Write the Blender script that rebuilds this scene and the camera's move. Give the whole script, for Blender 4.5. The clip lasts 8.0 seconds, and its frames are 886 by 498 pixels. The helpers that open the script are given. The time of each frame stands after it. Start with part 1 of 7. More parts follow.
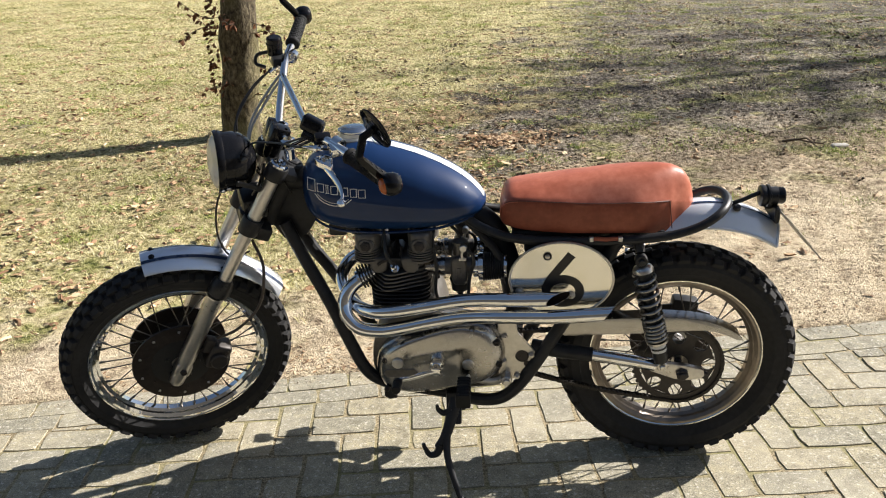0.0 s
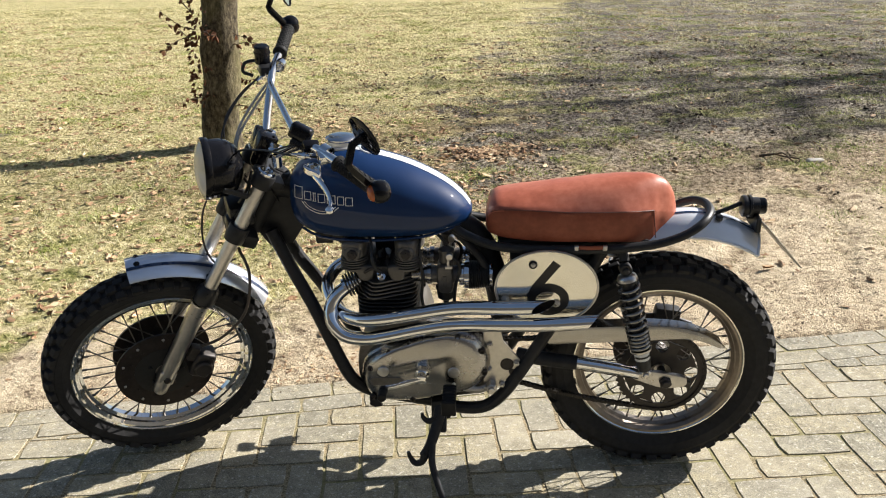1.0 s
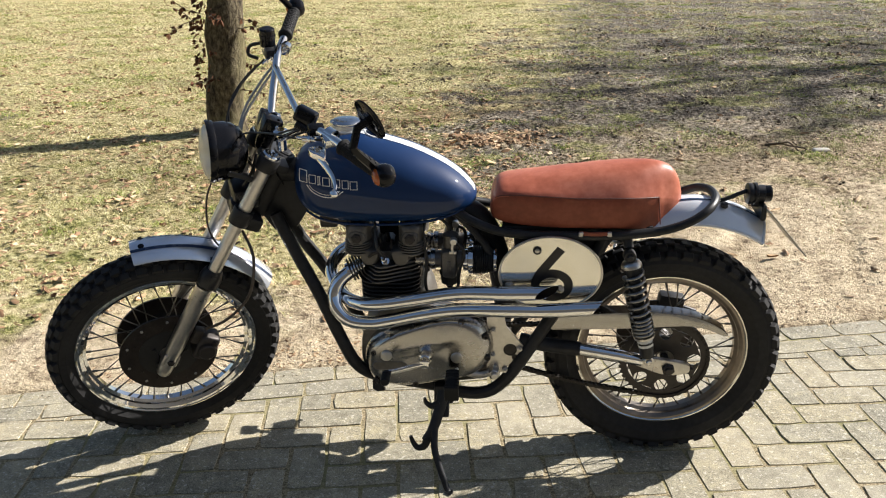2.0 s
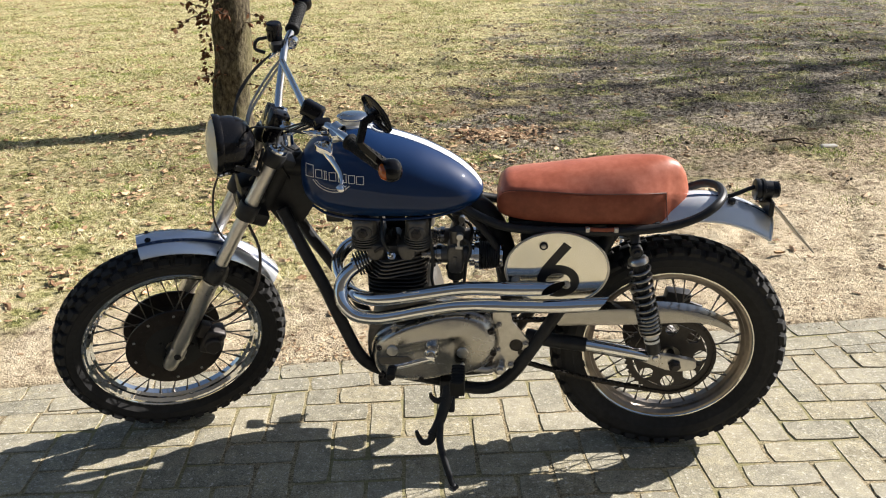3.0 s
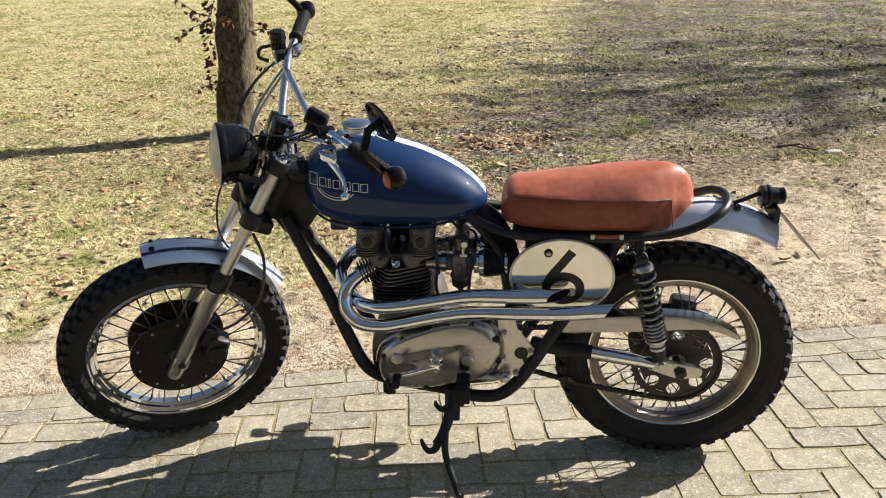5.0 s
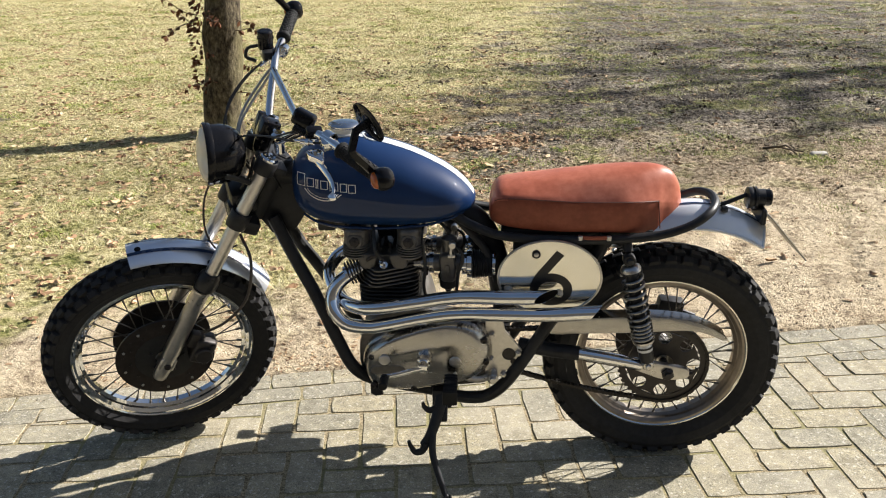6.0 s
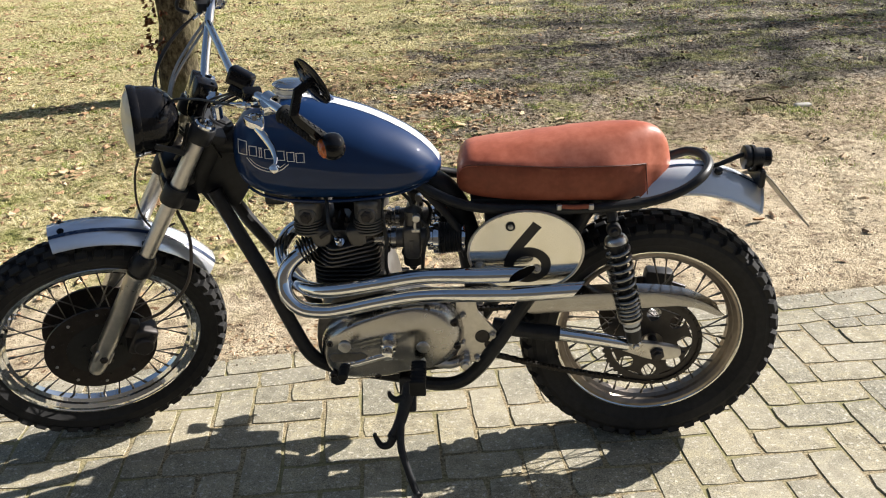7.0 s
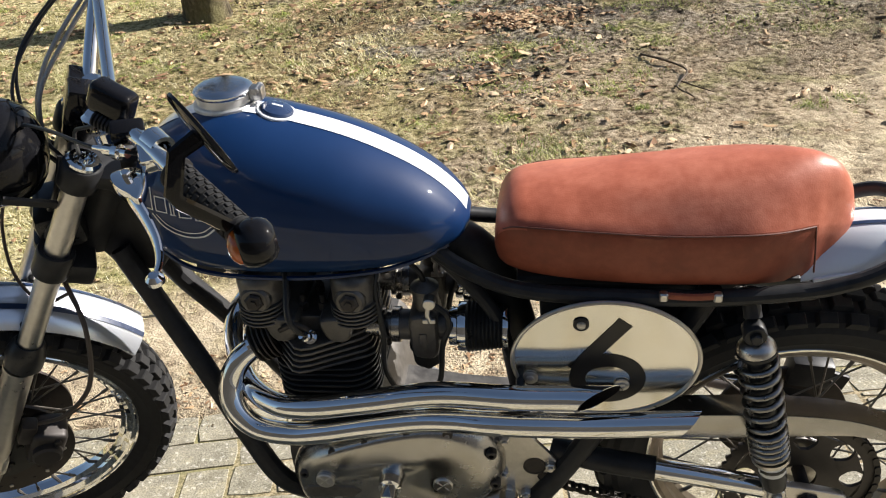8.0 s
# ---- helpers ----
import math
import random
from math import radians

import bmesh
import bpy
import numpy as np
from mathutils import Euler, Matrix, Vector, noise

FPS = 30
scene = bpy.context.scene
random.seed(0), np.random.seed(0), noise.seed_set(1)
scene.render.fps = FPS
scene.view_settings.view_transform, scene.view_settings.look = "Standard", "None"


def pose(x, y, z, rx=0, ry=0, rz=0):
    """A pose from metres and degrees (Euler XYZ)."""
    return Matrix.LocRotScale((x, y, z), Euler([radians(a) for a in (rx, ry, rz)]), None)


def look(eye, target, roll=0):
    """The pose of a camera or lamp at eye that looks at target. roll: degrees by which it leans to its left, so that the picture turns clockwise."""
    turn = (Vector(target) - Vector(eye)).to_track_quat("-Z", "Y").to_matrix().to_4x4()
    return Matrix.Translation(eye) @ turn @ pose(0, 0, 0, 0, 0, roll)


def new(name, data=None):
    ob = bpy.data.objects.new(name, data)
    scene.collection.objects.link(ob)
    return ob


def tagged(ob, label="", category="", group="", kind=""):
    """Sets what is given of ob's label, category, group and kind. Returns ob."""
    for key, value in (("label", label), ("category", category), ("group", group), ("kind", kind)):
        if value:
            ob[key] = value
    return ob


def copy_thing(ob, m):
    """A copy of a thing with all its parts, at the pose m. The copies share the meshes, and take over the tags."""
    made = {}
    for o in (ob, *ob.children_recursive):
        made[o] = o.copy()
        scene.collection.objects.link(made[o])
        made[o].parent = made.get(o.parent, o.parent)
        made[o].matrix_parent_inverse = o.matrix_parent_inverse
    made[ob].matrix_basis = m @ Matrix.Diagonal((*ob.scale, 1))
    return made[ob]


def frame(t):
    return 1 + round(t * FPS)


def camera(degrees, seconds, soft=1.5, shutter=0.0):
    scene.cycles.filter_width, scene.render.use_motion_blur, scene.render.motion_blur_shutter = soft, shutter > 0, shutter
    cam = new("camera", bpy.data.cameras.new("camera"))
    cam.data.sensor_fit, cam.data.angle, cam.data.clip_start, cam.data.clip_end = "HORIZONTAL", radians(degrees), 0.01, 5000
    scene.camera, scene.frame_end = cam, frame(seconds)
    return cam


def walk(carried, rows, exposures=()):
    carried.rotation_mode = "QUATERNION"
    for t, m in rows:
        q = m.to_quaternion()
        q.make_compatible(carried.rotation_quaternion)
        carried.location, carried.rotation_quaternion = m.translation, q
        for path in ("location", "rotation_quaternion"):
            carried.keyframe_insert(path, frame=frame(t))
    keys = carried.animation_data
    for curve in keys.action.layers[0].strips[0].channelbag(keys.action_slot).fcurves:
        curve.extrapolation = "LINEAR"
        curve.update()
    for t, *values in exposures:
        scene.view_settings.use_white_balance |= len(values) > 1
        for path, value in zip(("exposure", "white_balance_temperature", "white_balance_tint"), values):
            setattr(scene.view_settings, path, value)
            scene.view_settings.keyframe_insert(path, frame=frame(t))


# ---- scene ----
cam = camera(54.0, 8.0, soft=1.1)
PATH = [
    (0, (0.211, 0.134, 1.496), (0.106, 2.006, 0.8), -2.1),
    (0.5, (0.2, 0.124, 1.49), (0.14, 2.005, 0.814), -1.9),
    (1, (0.188, 0.115, 1.487), (0.135, 1.999, 0.82), -1.3),
    (1.5, (0.186, 0.114, 1.482), (0.132, 1.994, 0.802), -1.0),
    (3, (0.184, 0.116, 1.479), (0.11, 1.986, 0.775), -0.8),
    (3.5, (0.183, 0.12, 1.48), (0.106, 1.992, 0.778), -0.9),
    (4, (0.181, 0.122, 1.48), (0.099, 1.995, 0.784), -1.0),
    (4.5, (0.182, 0.122, 1.478), (0.098, 1.998, 0.788), -1.1),
    (6, (0.181, 0.127, 1.479), (0.127, 2.004, 0.79), -0.7),
    (6.5, (0.197, 0.156, 1.471), (0.179, 2.022, 0.751), -0.6),
    (7, (0.208, 0.373, 1.425), (0.205, 2.215, 0.647), -1.5),
    (7.2, (0.213, 0.545, 1.406), (0.207, 2.388, 0.628), -2.8),
    (7.4, (0.207, 0.7, 1.423), (0.199, 2.519, 0.592), -4.0),
    (7.5, (0.212, 0.789, 1.419), (0.197, 2.588, 0.546), -4.2),
    (7.6, (0.223, 0.859, 1.423), (0.183, 2.638, 0.509), -4.6),
    (7.7, (0.233, 0.948, 1.402), (0.172, 2.717, 0.47), -4.5),
    (7.8, (0.249, 1.047, 1.392), (0.156, 2.801, 0.435), -4.3),
    (7.9, (0.258, 1.14, 1.395), (0.138, 2.879, 0.413), -3.9),
    (8, (0.272, 1.231, 1.395), (0.106, 2.963, 0.409), -3.5),
]
walk(cam, [(t, look(eye, target, roll)) for t, eye, target, roll in PATH])

# ---- world, sun ----
world = bpy.data.worlds.new("sky")
scene.world = world
world.use_nodes = True
SUN_AWAY = Vector((1.39, 0.62, 1.0)).normalized()
wn = world.node_tree.nodes
sky = wn.new("ShaderNodeTexSky")
sky.sky_type, sky.sun_disc = "NISHITA", False
sky.sun_elevation = math.asin(SUN_AWAY.z)
sky.sun_rotation = math.atan2(SUN_AWAY.x, SUN_AWAY.y)
sky.dust_density = 1.5
world.node_tree.links.new(sky.outputs[0], wn["Background"].inputs[0])
wn["Background"].inputs[1].default_value = 0.05
sun = new("sun", bpy.data.lights.new("sun", "SUN"))
sun.data.energy, sun.data.angle, sun.data.color = 5.0, radians(0.55), (1.0, 0.955, 0.91)
sun.matrix_world = look(SUN_AWAY * 30, (0, 0, 0))
scene.view_settings.exposure = 1.02


# ---- materials ----
class Mat:
    """A node material that is written out step by step."""

    def __init__(self, name, rough=0.5, metal=0.0, color=(0.5, 0.5, 0.5), coat=0.0, spec=0.5):
        self.m = bpy.data.materials.new(name)
        self.m.use_nodes = True
        self.t = self.m.node_tree
        self.b = self.t.nodes["Principled BSDF"]
        self.put("Base Color", (*color, 1))
        self.put("Roughness", rough)
        self.put("Metallic", metal)
        self.put("Coat Weight", coat)
        self.put("Specular IOR Level", spec)

    def put(self, key, value):
        if isinstance(value, bpy.types.NodeSocket):
            self.t.links.new(value, self.b.inputs[key])
        else:
            self.b.inputs[key].default_value = value
        return self

    def node(self, kind, **ins):
        n = self.t.nodes.new(kind)
        for k, v in ins.items():
            key = k.replace("_", " ")
            if isinstance(v, bpy.types.NodeSocket):
                self.t.links.new(v, n.inputs[key])
            else:
                n.inputs[key].default_value = v
        return n

    def coords(self, which="Object", scale=None):
        out = self.t.nodes.new("ShaderNodeTexCoord").outputs[which]
        if scale:
            mp = self.t.nodes.new("ShaderNodeMapping")
            mp.inputs["Scale"].default_value = scale
            self.t.links.new(out, mp.inputs["Vector"])
            out = mp.outputs[0]
        return out

    def noise(self, scale, detail=4.0, rough=0.6, vec=None):
        n = self.node("ShaderNodeTexNoise", Scale=scale, Detail=detail, Roughness=rough)
        self.t.links.new(vec or self.coords(), n.inputs["Vector"])
        return n.outputs["Fac"]

    def ramp(self, fac, stops):
        n = self.t.nodes.new("ShaderNodeValToRGB")
        e = n.color_ramp.elements
        while len(e) < len(stops):
            e.new(0.5)
        for el, (p, c) in zip(e, stops):
            el.position = p
            el.color = (*c, 1) if len(c) == 3 else c
        self.t.links.new(fac, n.inputs[0])
        return n.outputs[0]

    def mix(self, fac, a, b, mode="MIX"):
        n = self.t.nodes.new("ShaderNodeMix")
        n.data_type, n.blend_type = "RGBA", mode
        for i, v in ((0, fac), (6, a), (7, b)):
            if isinstance(v, bpy.types.NodeSocket):
                self.t.links.new(v, n.inputs[i])
            else:
                n.inputs[i].default_value = (*v, 1) if isinstance(v, tuple) and len(v) == 3 else v
        return n.outputs[2]

    def math(self, op, a, b=0.0):
        n = self.t.nodes.new("ShaderNodeMath")
        n.operation = op
        for i, v in ((0, a), (1, b)):
            if isinstance(v, bpy.types.NodeSocket):
                self.t.links.new(v, n.inputs[i])
            else:
                n.inputs[i].default_value = v
        return n.outputs[0]

    def remap(self, fac, a, b, lo=0.0, hi=1.0):
        n = self.t.nodes.new("ShaderNodeMapRange")
        n.inputs[1].default_value, n.inputs[2].default_value = a, b
        n.inputs[3].default_value, n.inputs[4].default_value = lo, hi
        self.t.links.new(fac, n.inputs[0])
        return n.outputs[0]

    def bump(self, height, strength=0.3, dist=0.01):
        n = self.node("ShaderNodeBump", Strength=strength, Distance=dist)
        self.t.links.new(height, n.inputs["Height"])
        self.put("Normal", n.outputs[0])
        return self

    def random(self):
        return self.t.nodes.new("ShaderNodeObjectInfo").outputs["Random"]

    def island(self):
        return self.t.nodes.new("ShaderNodeNewGeometry").outputs["Random Per Island"]


def varied(name, color, rough, metal=0.0, coat=0.0, grain=60.0, amount=0.25, bump=0.05, rough_var=0.12, spec=0.5):
    """A surface with fine grain and broad blotches of wear."""
    k = Mat(name, rough, metal, color, coat, spec)
    fine, broad = k.noise(grain, 5), k.noise(grain / 9, 3)
    both = k.math("ADD", k.math("MULTIPLY", fine, 0.5), k.math("MULTIPLY", broad, 0.5))
    lo, hi = (tuple(min(1, c * f) for c in color) for f in (1 - amount, 1 + amount))
    k.put("Base Color", k.ramp(both, [(0.3, lo), (0.7, hi)]))
    k.put("Roughness", k.remap(both, 0.3, 0.7, max(0.02, rough - rough_var), min(1, rough + rough_var)))
    if bump:
        k.bump(fine, bump, 0.002)
    return k.m


CHROME = varied("chrome", (0.80, 0.795, 0.78), 0.03, 1.0, grain=25, amount=0.06, bump=0.0, rough_var=0.02)
CAPMETAL = varied("satin_polished_cap", (0.62, 0.63, 0.64), 0.17, 1.0, grain=30, amount=0.12, bump=0.02, rough_var=0.06)
NECK = varied("satin_neck_alloy", (0.66, 0.65, 0.62), 0.42, 0.75, grain=60, amount=0.15, bump=0.04)
POLISHED = varied("polished_alloy", (0.40, 0.385, 0.365), 0.24, 1.0, grain=40, amount=0.22, bump=0.05, rough_var=0.1)
BRUSHED = varied("satin_alloy", (0.56, 0.535, 0.50), 0.33, 1.0, grain=70, amount=0.2, bump=0.05)
MIRROR_ALLOY = varied("mirror_polished_alloy", (0.80, 0.77, 0.70), 0.13, 1.0, grain=18, amount=0.07, bump=0.0, rough_var=0.05)
CAST = varied("cast_alloy", (0.125, 0.117, 0.107), 0.44, 0.6, grain=90, amount=0.4, bump=0.25)
SPRING = varied("bright_spring_steel", (0.27, 0.265, 0.26), 0.30, 1.0, grain=70, amount=0.25, bump=0.02)
HEADCAST = varied("worn_cast_alloy", (0.105, 0.099, 0.092), 0.42, 0.6, grain=90, amount=0.35, bump=0.2)
BARREL = varied("black_barrel_enamel", (0.017, 0.017, 0.017), 0.5, grain=80, amount=0.5, bump=0.2, spec=0.35)
FRAME = varied("black_frame_paint", (0.025, 0.025, 0.026), 0.42, coat=0.0, grain=50, amount=0.5, bump=0.08, spec=0.22)
PLASTIC = varied("black_plastic", (0.021, 0.021, 0.022), 0.34, grain=90, amount=0.4, bump=0.08, spec=0.3)
GLOSSBLACK = varied("black_gloss_paint", (0.006, 0.006, 0.007), 0.05, coat=0.08, grain=30, amount=0.3, bump=0.0, rough_var=0.02, spec=0.2)
RUBBER = varied("tyre_rubber", (0.027, 0.0265, 0.0265), 0.75, grain=70, amount=0.45, bump=0.2, spec=0.2)
GRIP = varied("grip_rubber", (0.011, 0.011, 0.011), 0.6, grain=120, amount=0.3, bump=0.3, spec=0.25)
RUST = varied("dull_iron", (0.042, 0.036, 0.032), 0.5, 0.4, grain=60, amount=0.5, bump=0.15)
RIMOLD = varied("tarnished_rim", (0.25, 0.215, 0.18), 0.36, 1.0, grain=35, amount=0.35, bump=0.05)
SPOKE = varied("dull_spoke_wire", (0.16, 0.145, 0.125), 0.45, 0.8, grain=90, amount=0.3, bump=0.0)
CHAIN = varied("oily_chain", (0.03, 0.026, 0.022), 0.45, 0.5, grain=200, amount=0.5, bump=0.3)
BLUED = varied("heat_blued_chrome", (0.20, 0.24, 0.42), 0.16, 1.0, grain=30, amount=0.3, bump=0.0)
WHITE = varied("white_paint", (0.78, 0.79, 0.80), 0.22, coat=0.5, grain=40, amount=0.05, bump=0.0)
SILVERPAINT = varied("silver_white_paint", (0.82, 0.85, 0.90), 0.20, 0.65, coat=0.5, grain=40, amount=0.03, bump=0.0, rough_var=0.02)
GUARDMETAL = varied("polished_guard_metal", (0.84, 0.86, 0.88), 0.22, 0.25, coat=0.4, grain=30, amount=0.05, bump=0.0, rough_var=0.05)
BLUELINE = varied("dark_blue_line_paint", (0.015, 0.03, 0.075), 0.25, coat=0.5, grain=40, amount=0.2, bump=0.0)
BLUE = varied("deep_blue_paint", (0.0034, 0.0215, 0.078), 0.5, 0.0, coat=0.55, grain=22, amount=0.10, bump=0.0, rough_var=0.05, spec=0.1)
LABEL = varied("white_label", (0.7, 0.7, 0.68), 0.5, grain=60, amount=0.08, bump=0.0)
INK = varied("black_vinyl", (0.012, 0.011, 0.011), 0.4, grain=60, amount=0.3, bump=0.0)
CABLE = varied("black_cable_sheath", (0.012, 0.012, 0.012), 0.5, grain=100, amount=0.3, bump=0.0)
HOSE = varied("grey_braided_hose", (0.42, 0.40, 0.37), 0.4, 0.6, grain=400, amount=0.3, bump=0.3)
BROWNHOSE = varied("brown_rubber_hose", (0.06, 0.045, 0.035), 0.6, grain=90, amount=0.3, bump=0.1)
AMBER = Mat("amber_lens", 0.12, 0.0, (0.55, 0.12, 0.015), 0.5).put("Transmission Weight", 0.25).m


def leather(name, low, mid_, high, rough):
    k = Mat(name, rough, 0, mid_, 0.0, 0.28)
    vo = k.node("ShaderNodeTexVoronoi", Scale=420.0)
    k.t.links.new(k.coords(), vo.inputs["Vector"])
    broad, fine = k.noise(7, 4), k.noise(60, 4)
    tone = k.math("ADD", k.math("MULTIPLY", broad, 0.7), k.math("MULTIPLY", fine, 0.3))
    k.put("Base Color", k.ramp(tone, [(0.36, low), (0.5, mid_), (0.64, high)]))
    k.put("Roughness", k.remap(tone, 0.3, 0.7, rough - 0.07, rough + 0.08))
    k.bump(vo.outputs["Distance"], 0.12, 0.001)
    return k.m


# one leather twice: shade put into the side colour, sunlight into the other
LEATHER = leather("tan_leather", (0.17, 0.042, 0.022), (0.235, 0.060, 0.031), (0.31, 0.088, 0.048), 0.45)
LEATHER_LIT = leather("lit_tan_leather", (0.31, 0.084, 0.046), (0.41, 0.120, 0.069), (0.52, 0.178, 0.110), 0.40)


def paver_mat(name, rand):
    k = Mat(name, 0.85, 0, spec=0.3)
    r = k.random() if rand == "object" else k.island()
    geo = k.t.nodes.new("ShaderNodeNewGeometry").outputs["Position"]
    grain, speck, stain = k.noise(260, 3, 0.7, geo), k.noise(90, 2, 0.5, geo), k.noise(2.2, 4, 0.6, geo)
    base = k.ramp(grain, [(0.36, (0.166, 0.150, 0.110)), (0.5, (0.318, 0.291, 0.220)), (0.66, (0.455, 0.422, 0.330))])
    tone = k.ramp(r, [(0.0, (0.80, 0.81, 0.81)), (0.5, (0.97, 0.97, 0.94)), (1.0, (1.09, 1.05, 0.95))])
    base = k.mix(1.0, base, tone, "MULTIPLY")
    chips = k.remap(speck, 0.60, 0.66)
    base = k.mix(k.math("MULTIPLY", chips, 0.6), base, (0.68, 0.64, 0.56))
    base = k.mix(k.remap(k.noise(120, 2, 0.5, geo), 0.37, 0.33, 0.0, 0.6), base, (0.10, 0.088, 0.066))
    blotch = k.noise(22, 4, 0.7, geo)
    base = k.mix(1.0, base, k.ramp(blotch, [(0.38, (0.74, 0.73, 0.70)), (0.5, (1.0, 1.0, 1.0)), (0.64, (1.16, 1.13, 1.04))]), "MULTIPLY")
    dust = k.remap(stain, 0.45, 0.7)
    base = k.mix(k.math("MULTIPLY", dust, 0.45), base, (0.53, 0.475, 0.36))
    k.put("Base Color", base)
    k.bump(k.math("ADD", grain, k.math("MULTIPLY", speck, 0.6)), 0.35, 0.003)
    return k.m


PAVER, PAVER_REST = paver_mat("concrete_paver", "object"), paver_mat("concrete_paver_far", "island")


def joint_mat():
    k = Mat("joint_sand", 0.95, 0, spec=0.2)
    n, m = k.noise(180, 4), k.noise(3.0, 3)
    c = k.ramp(n, [(0.38, (0.12, 0.096, 0.055)), (0.62, (0.44, 0.36, 0.225))])
    c = k.mix(k.remap(m, 0.45, 0.62, 0.0, 0.7), c, (0.25, 0.24, 0.11))
    k.put("Base Color", c)
    k.bump(n, 0.6, 0.004)
    return k.m


JOINT = joint_mat()

# plan of the open ground: the pavement's edge is the line y = EDGE0 + EDGE1 x
EDGE0, EDGE1 = 2.955, 0.185


def ground_mat():
    """Dry lawn, bare earth and a sandy strip, by their place on the plan."""
    k = Mat("lawn_and_earth", 0.95, 0, spec=0.15)
    geo = k.t.nodes.new("ShaderNodeNewGeometry").outputs["Position"]
    sep = k.node("ShaderNodeSeparateXYZ")
    k.t.links.new(geo, sep.inputs[0])
    x, y = sep.outputs[0], sep.outputs[1]
    off = k.math("SUBTRACT", k.math("SUBTRACT", y, EDGE0), k.math("MULTIPLY", x, EDGE1))
    mid, fine, tiny = k.noise(3.2, 5, 0.65, geo), k.noise(26, 5, 0.7, geo), k.noise(150, 3, 0.7, geo)
    grass = k.ramp(fine, [(0.36, (0.13, 0.11, 0.045)), (0.45, (0.39, 0.335, 0.145)), (0.55, (0.605, 0.525, 0.275)), (0.68, (0.745, 0.66, 0.41))])
    green = k.ramp(fine, [(0.38, (0.05, 0.07, 0.016)), (0.5, (0.20, 0.22, 0.05)), (0.66, (0.42, 0.40, 0.13))])
    grass = k.mix(k.remap(mid, 0.52, 0.68), grass, green)
    earth = k.ramp(fine, [(0.38, (0.039, 0.032, 0.022)), (0.46, (0.174, 0.146, 0.106)), (0.54, (0.347, 0.300, 0.223)), (0.64, (0.579, 0.520, 0.408))])
    sand = k.ramp(k.math("ADD", k.math("MULTIPLY", fine, 0.6), k.math("MULTIPLY", k.noise(7.0, 4, 0.6, geo), 0.4)), [(0.38, (0.26, 0.19, 0.125)), (0.47, (0.58, 0.465, 0.305)), (0.60, (0.77, 0.65, 0.455))])
    sand = k.mix(k.remap(k.noise(6.5, 6, 0.75, geo), 0.54, 0.66, 0.0, 0.6), sand, (0.25, 0.18, 0.115))
    # bare earth lies to the east, dry lawn to the west
    wide = k.noise(1.15, 4, 0.6, geo)
    east = k.remap(k.math("SUBTRACT", x, k.math("MULTIPLY", k.math("SUBTRACT", y, 6.0), 0.15)), -1.2, 1.2)
    humus = k.ramp(fine, [(0.38, (0.021, 0.018, 0.014)), (0.5, (0.092, 0.076, 0.060)), (0.64, (0.289, 0.250, 0.201))])
    px_ = k.math("MULTIPLY", k.math("SUBTRACT", x, 1.3), 0.5)
    py_ = k.math("MULTIPLY", k.math("SUBTRACT", y, 8.4), 0.9)
    spot = k.remap(k.math("ADD", k.math("MULTIPLY", px_, px_), k.math("MULTIPLY", py_, py_)), 1.6, 0.1, 0.0, 0.13)
    far_ = k.remap(y, 9.0, 13.0, 0.0, 0.03)
    earth = k.mix(k.remap(k.math("ADD", k.math("ADD", spot, far_), k.noise(0.85, 5, 0.65, geo)), 0.47, 0.60), earth, humus)
    bare = k.remap(k.math("ADD", k.math("MULTIPLY", east, 0.26), k.math("ADD", k.math("MULTIPLY", wide, 0.6), k.math("MULTIPLY", mid, 0.4))), 0.58, 0.68)
    moss = k.ramp(fine, [(0.38, (0.05, 0.056, 0.016)), (0.5, (0.22, 0.225, 0.065)), (0.64, (0.50, 0.46, 0.18))])
    clods = k.noise(9.0, 6, 0.75, geo)
    earth = k.mix(k.remap(clods, 0.55, 0.66, 0.0, 0.6), earth, humus)
    # tan, trodden earth on the near side
    tan = k.ramp(fine, [(0.37, (0.085, 0.058, 0.033)), (0.45, (0.290, 0.215, 0.130)), (0.54, (0.505, 0.390, 0.250)), (0.66, (0.700, 0.565, 0.390))])
    near = k.math("ADD", k.math("SUBTRACT", off, k.remap(x, -0.2, 1.0, 0.0, 1.0)), k.math("MULTIPLY", k.math("SUBTRACT", k.noise(1.4, 5, 0.65, geo), 0.5), 3.4))
    earth = k.mix(k.remap(near, 2.7, 1.7, 0.0, 0.9), earth, tan)
    earth = k.mix(k.math("MULTIPLY", k.remap(k.noise(2.4, 6, 0.72, geo), 0.52, 0.585, 0.0, 0.8), k.remap(near, 1.4, 2.6, 0.6, 1.0)), earth, moss)
    dark_ = k.math("MULTIPLY", k.remap(k.noise(1.5, 6, 0.75, geo), 0.49, 0.57, 0.0, 0.85), k.remap(off, 1.2, 2.2))
    earth = k.mix(k.math("MULTIPLY", dark_, k.remap(near, 1.6, 2.8, 0.15, 1.0)), earth, humus)
    # leaf mould in the turf
    mould = k.ramp(fine, [(0.38, (0.05, 0.036, 0.018)), (0.5, (0.21, 0.15, 0.072)), (0.64, (0.46, 0.345, 0.18))])
    band = k.math("MULTIPLY", k.math("MULTIPLY", k.remap(y, 4.0, 5.0), k.remap(y, 9.0, 7.0)), k.remap(x, -2.1, -1.0, 0.3, 1.0))
    grass = k.mix(k.math("MULTIPLY", band, k.remap(k.noise(2.1, 6, 0.7, geo), 0.40, 0.54, 0.25, 0.95)), grass, mould)
    base = k.mix(bare, grass, earth)
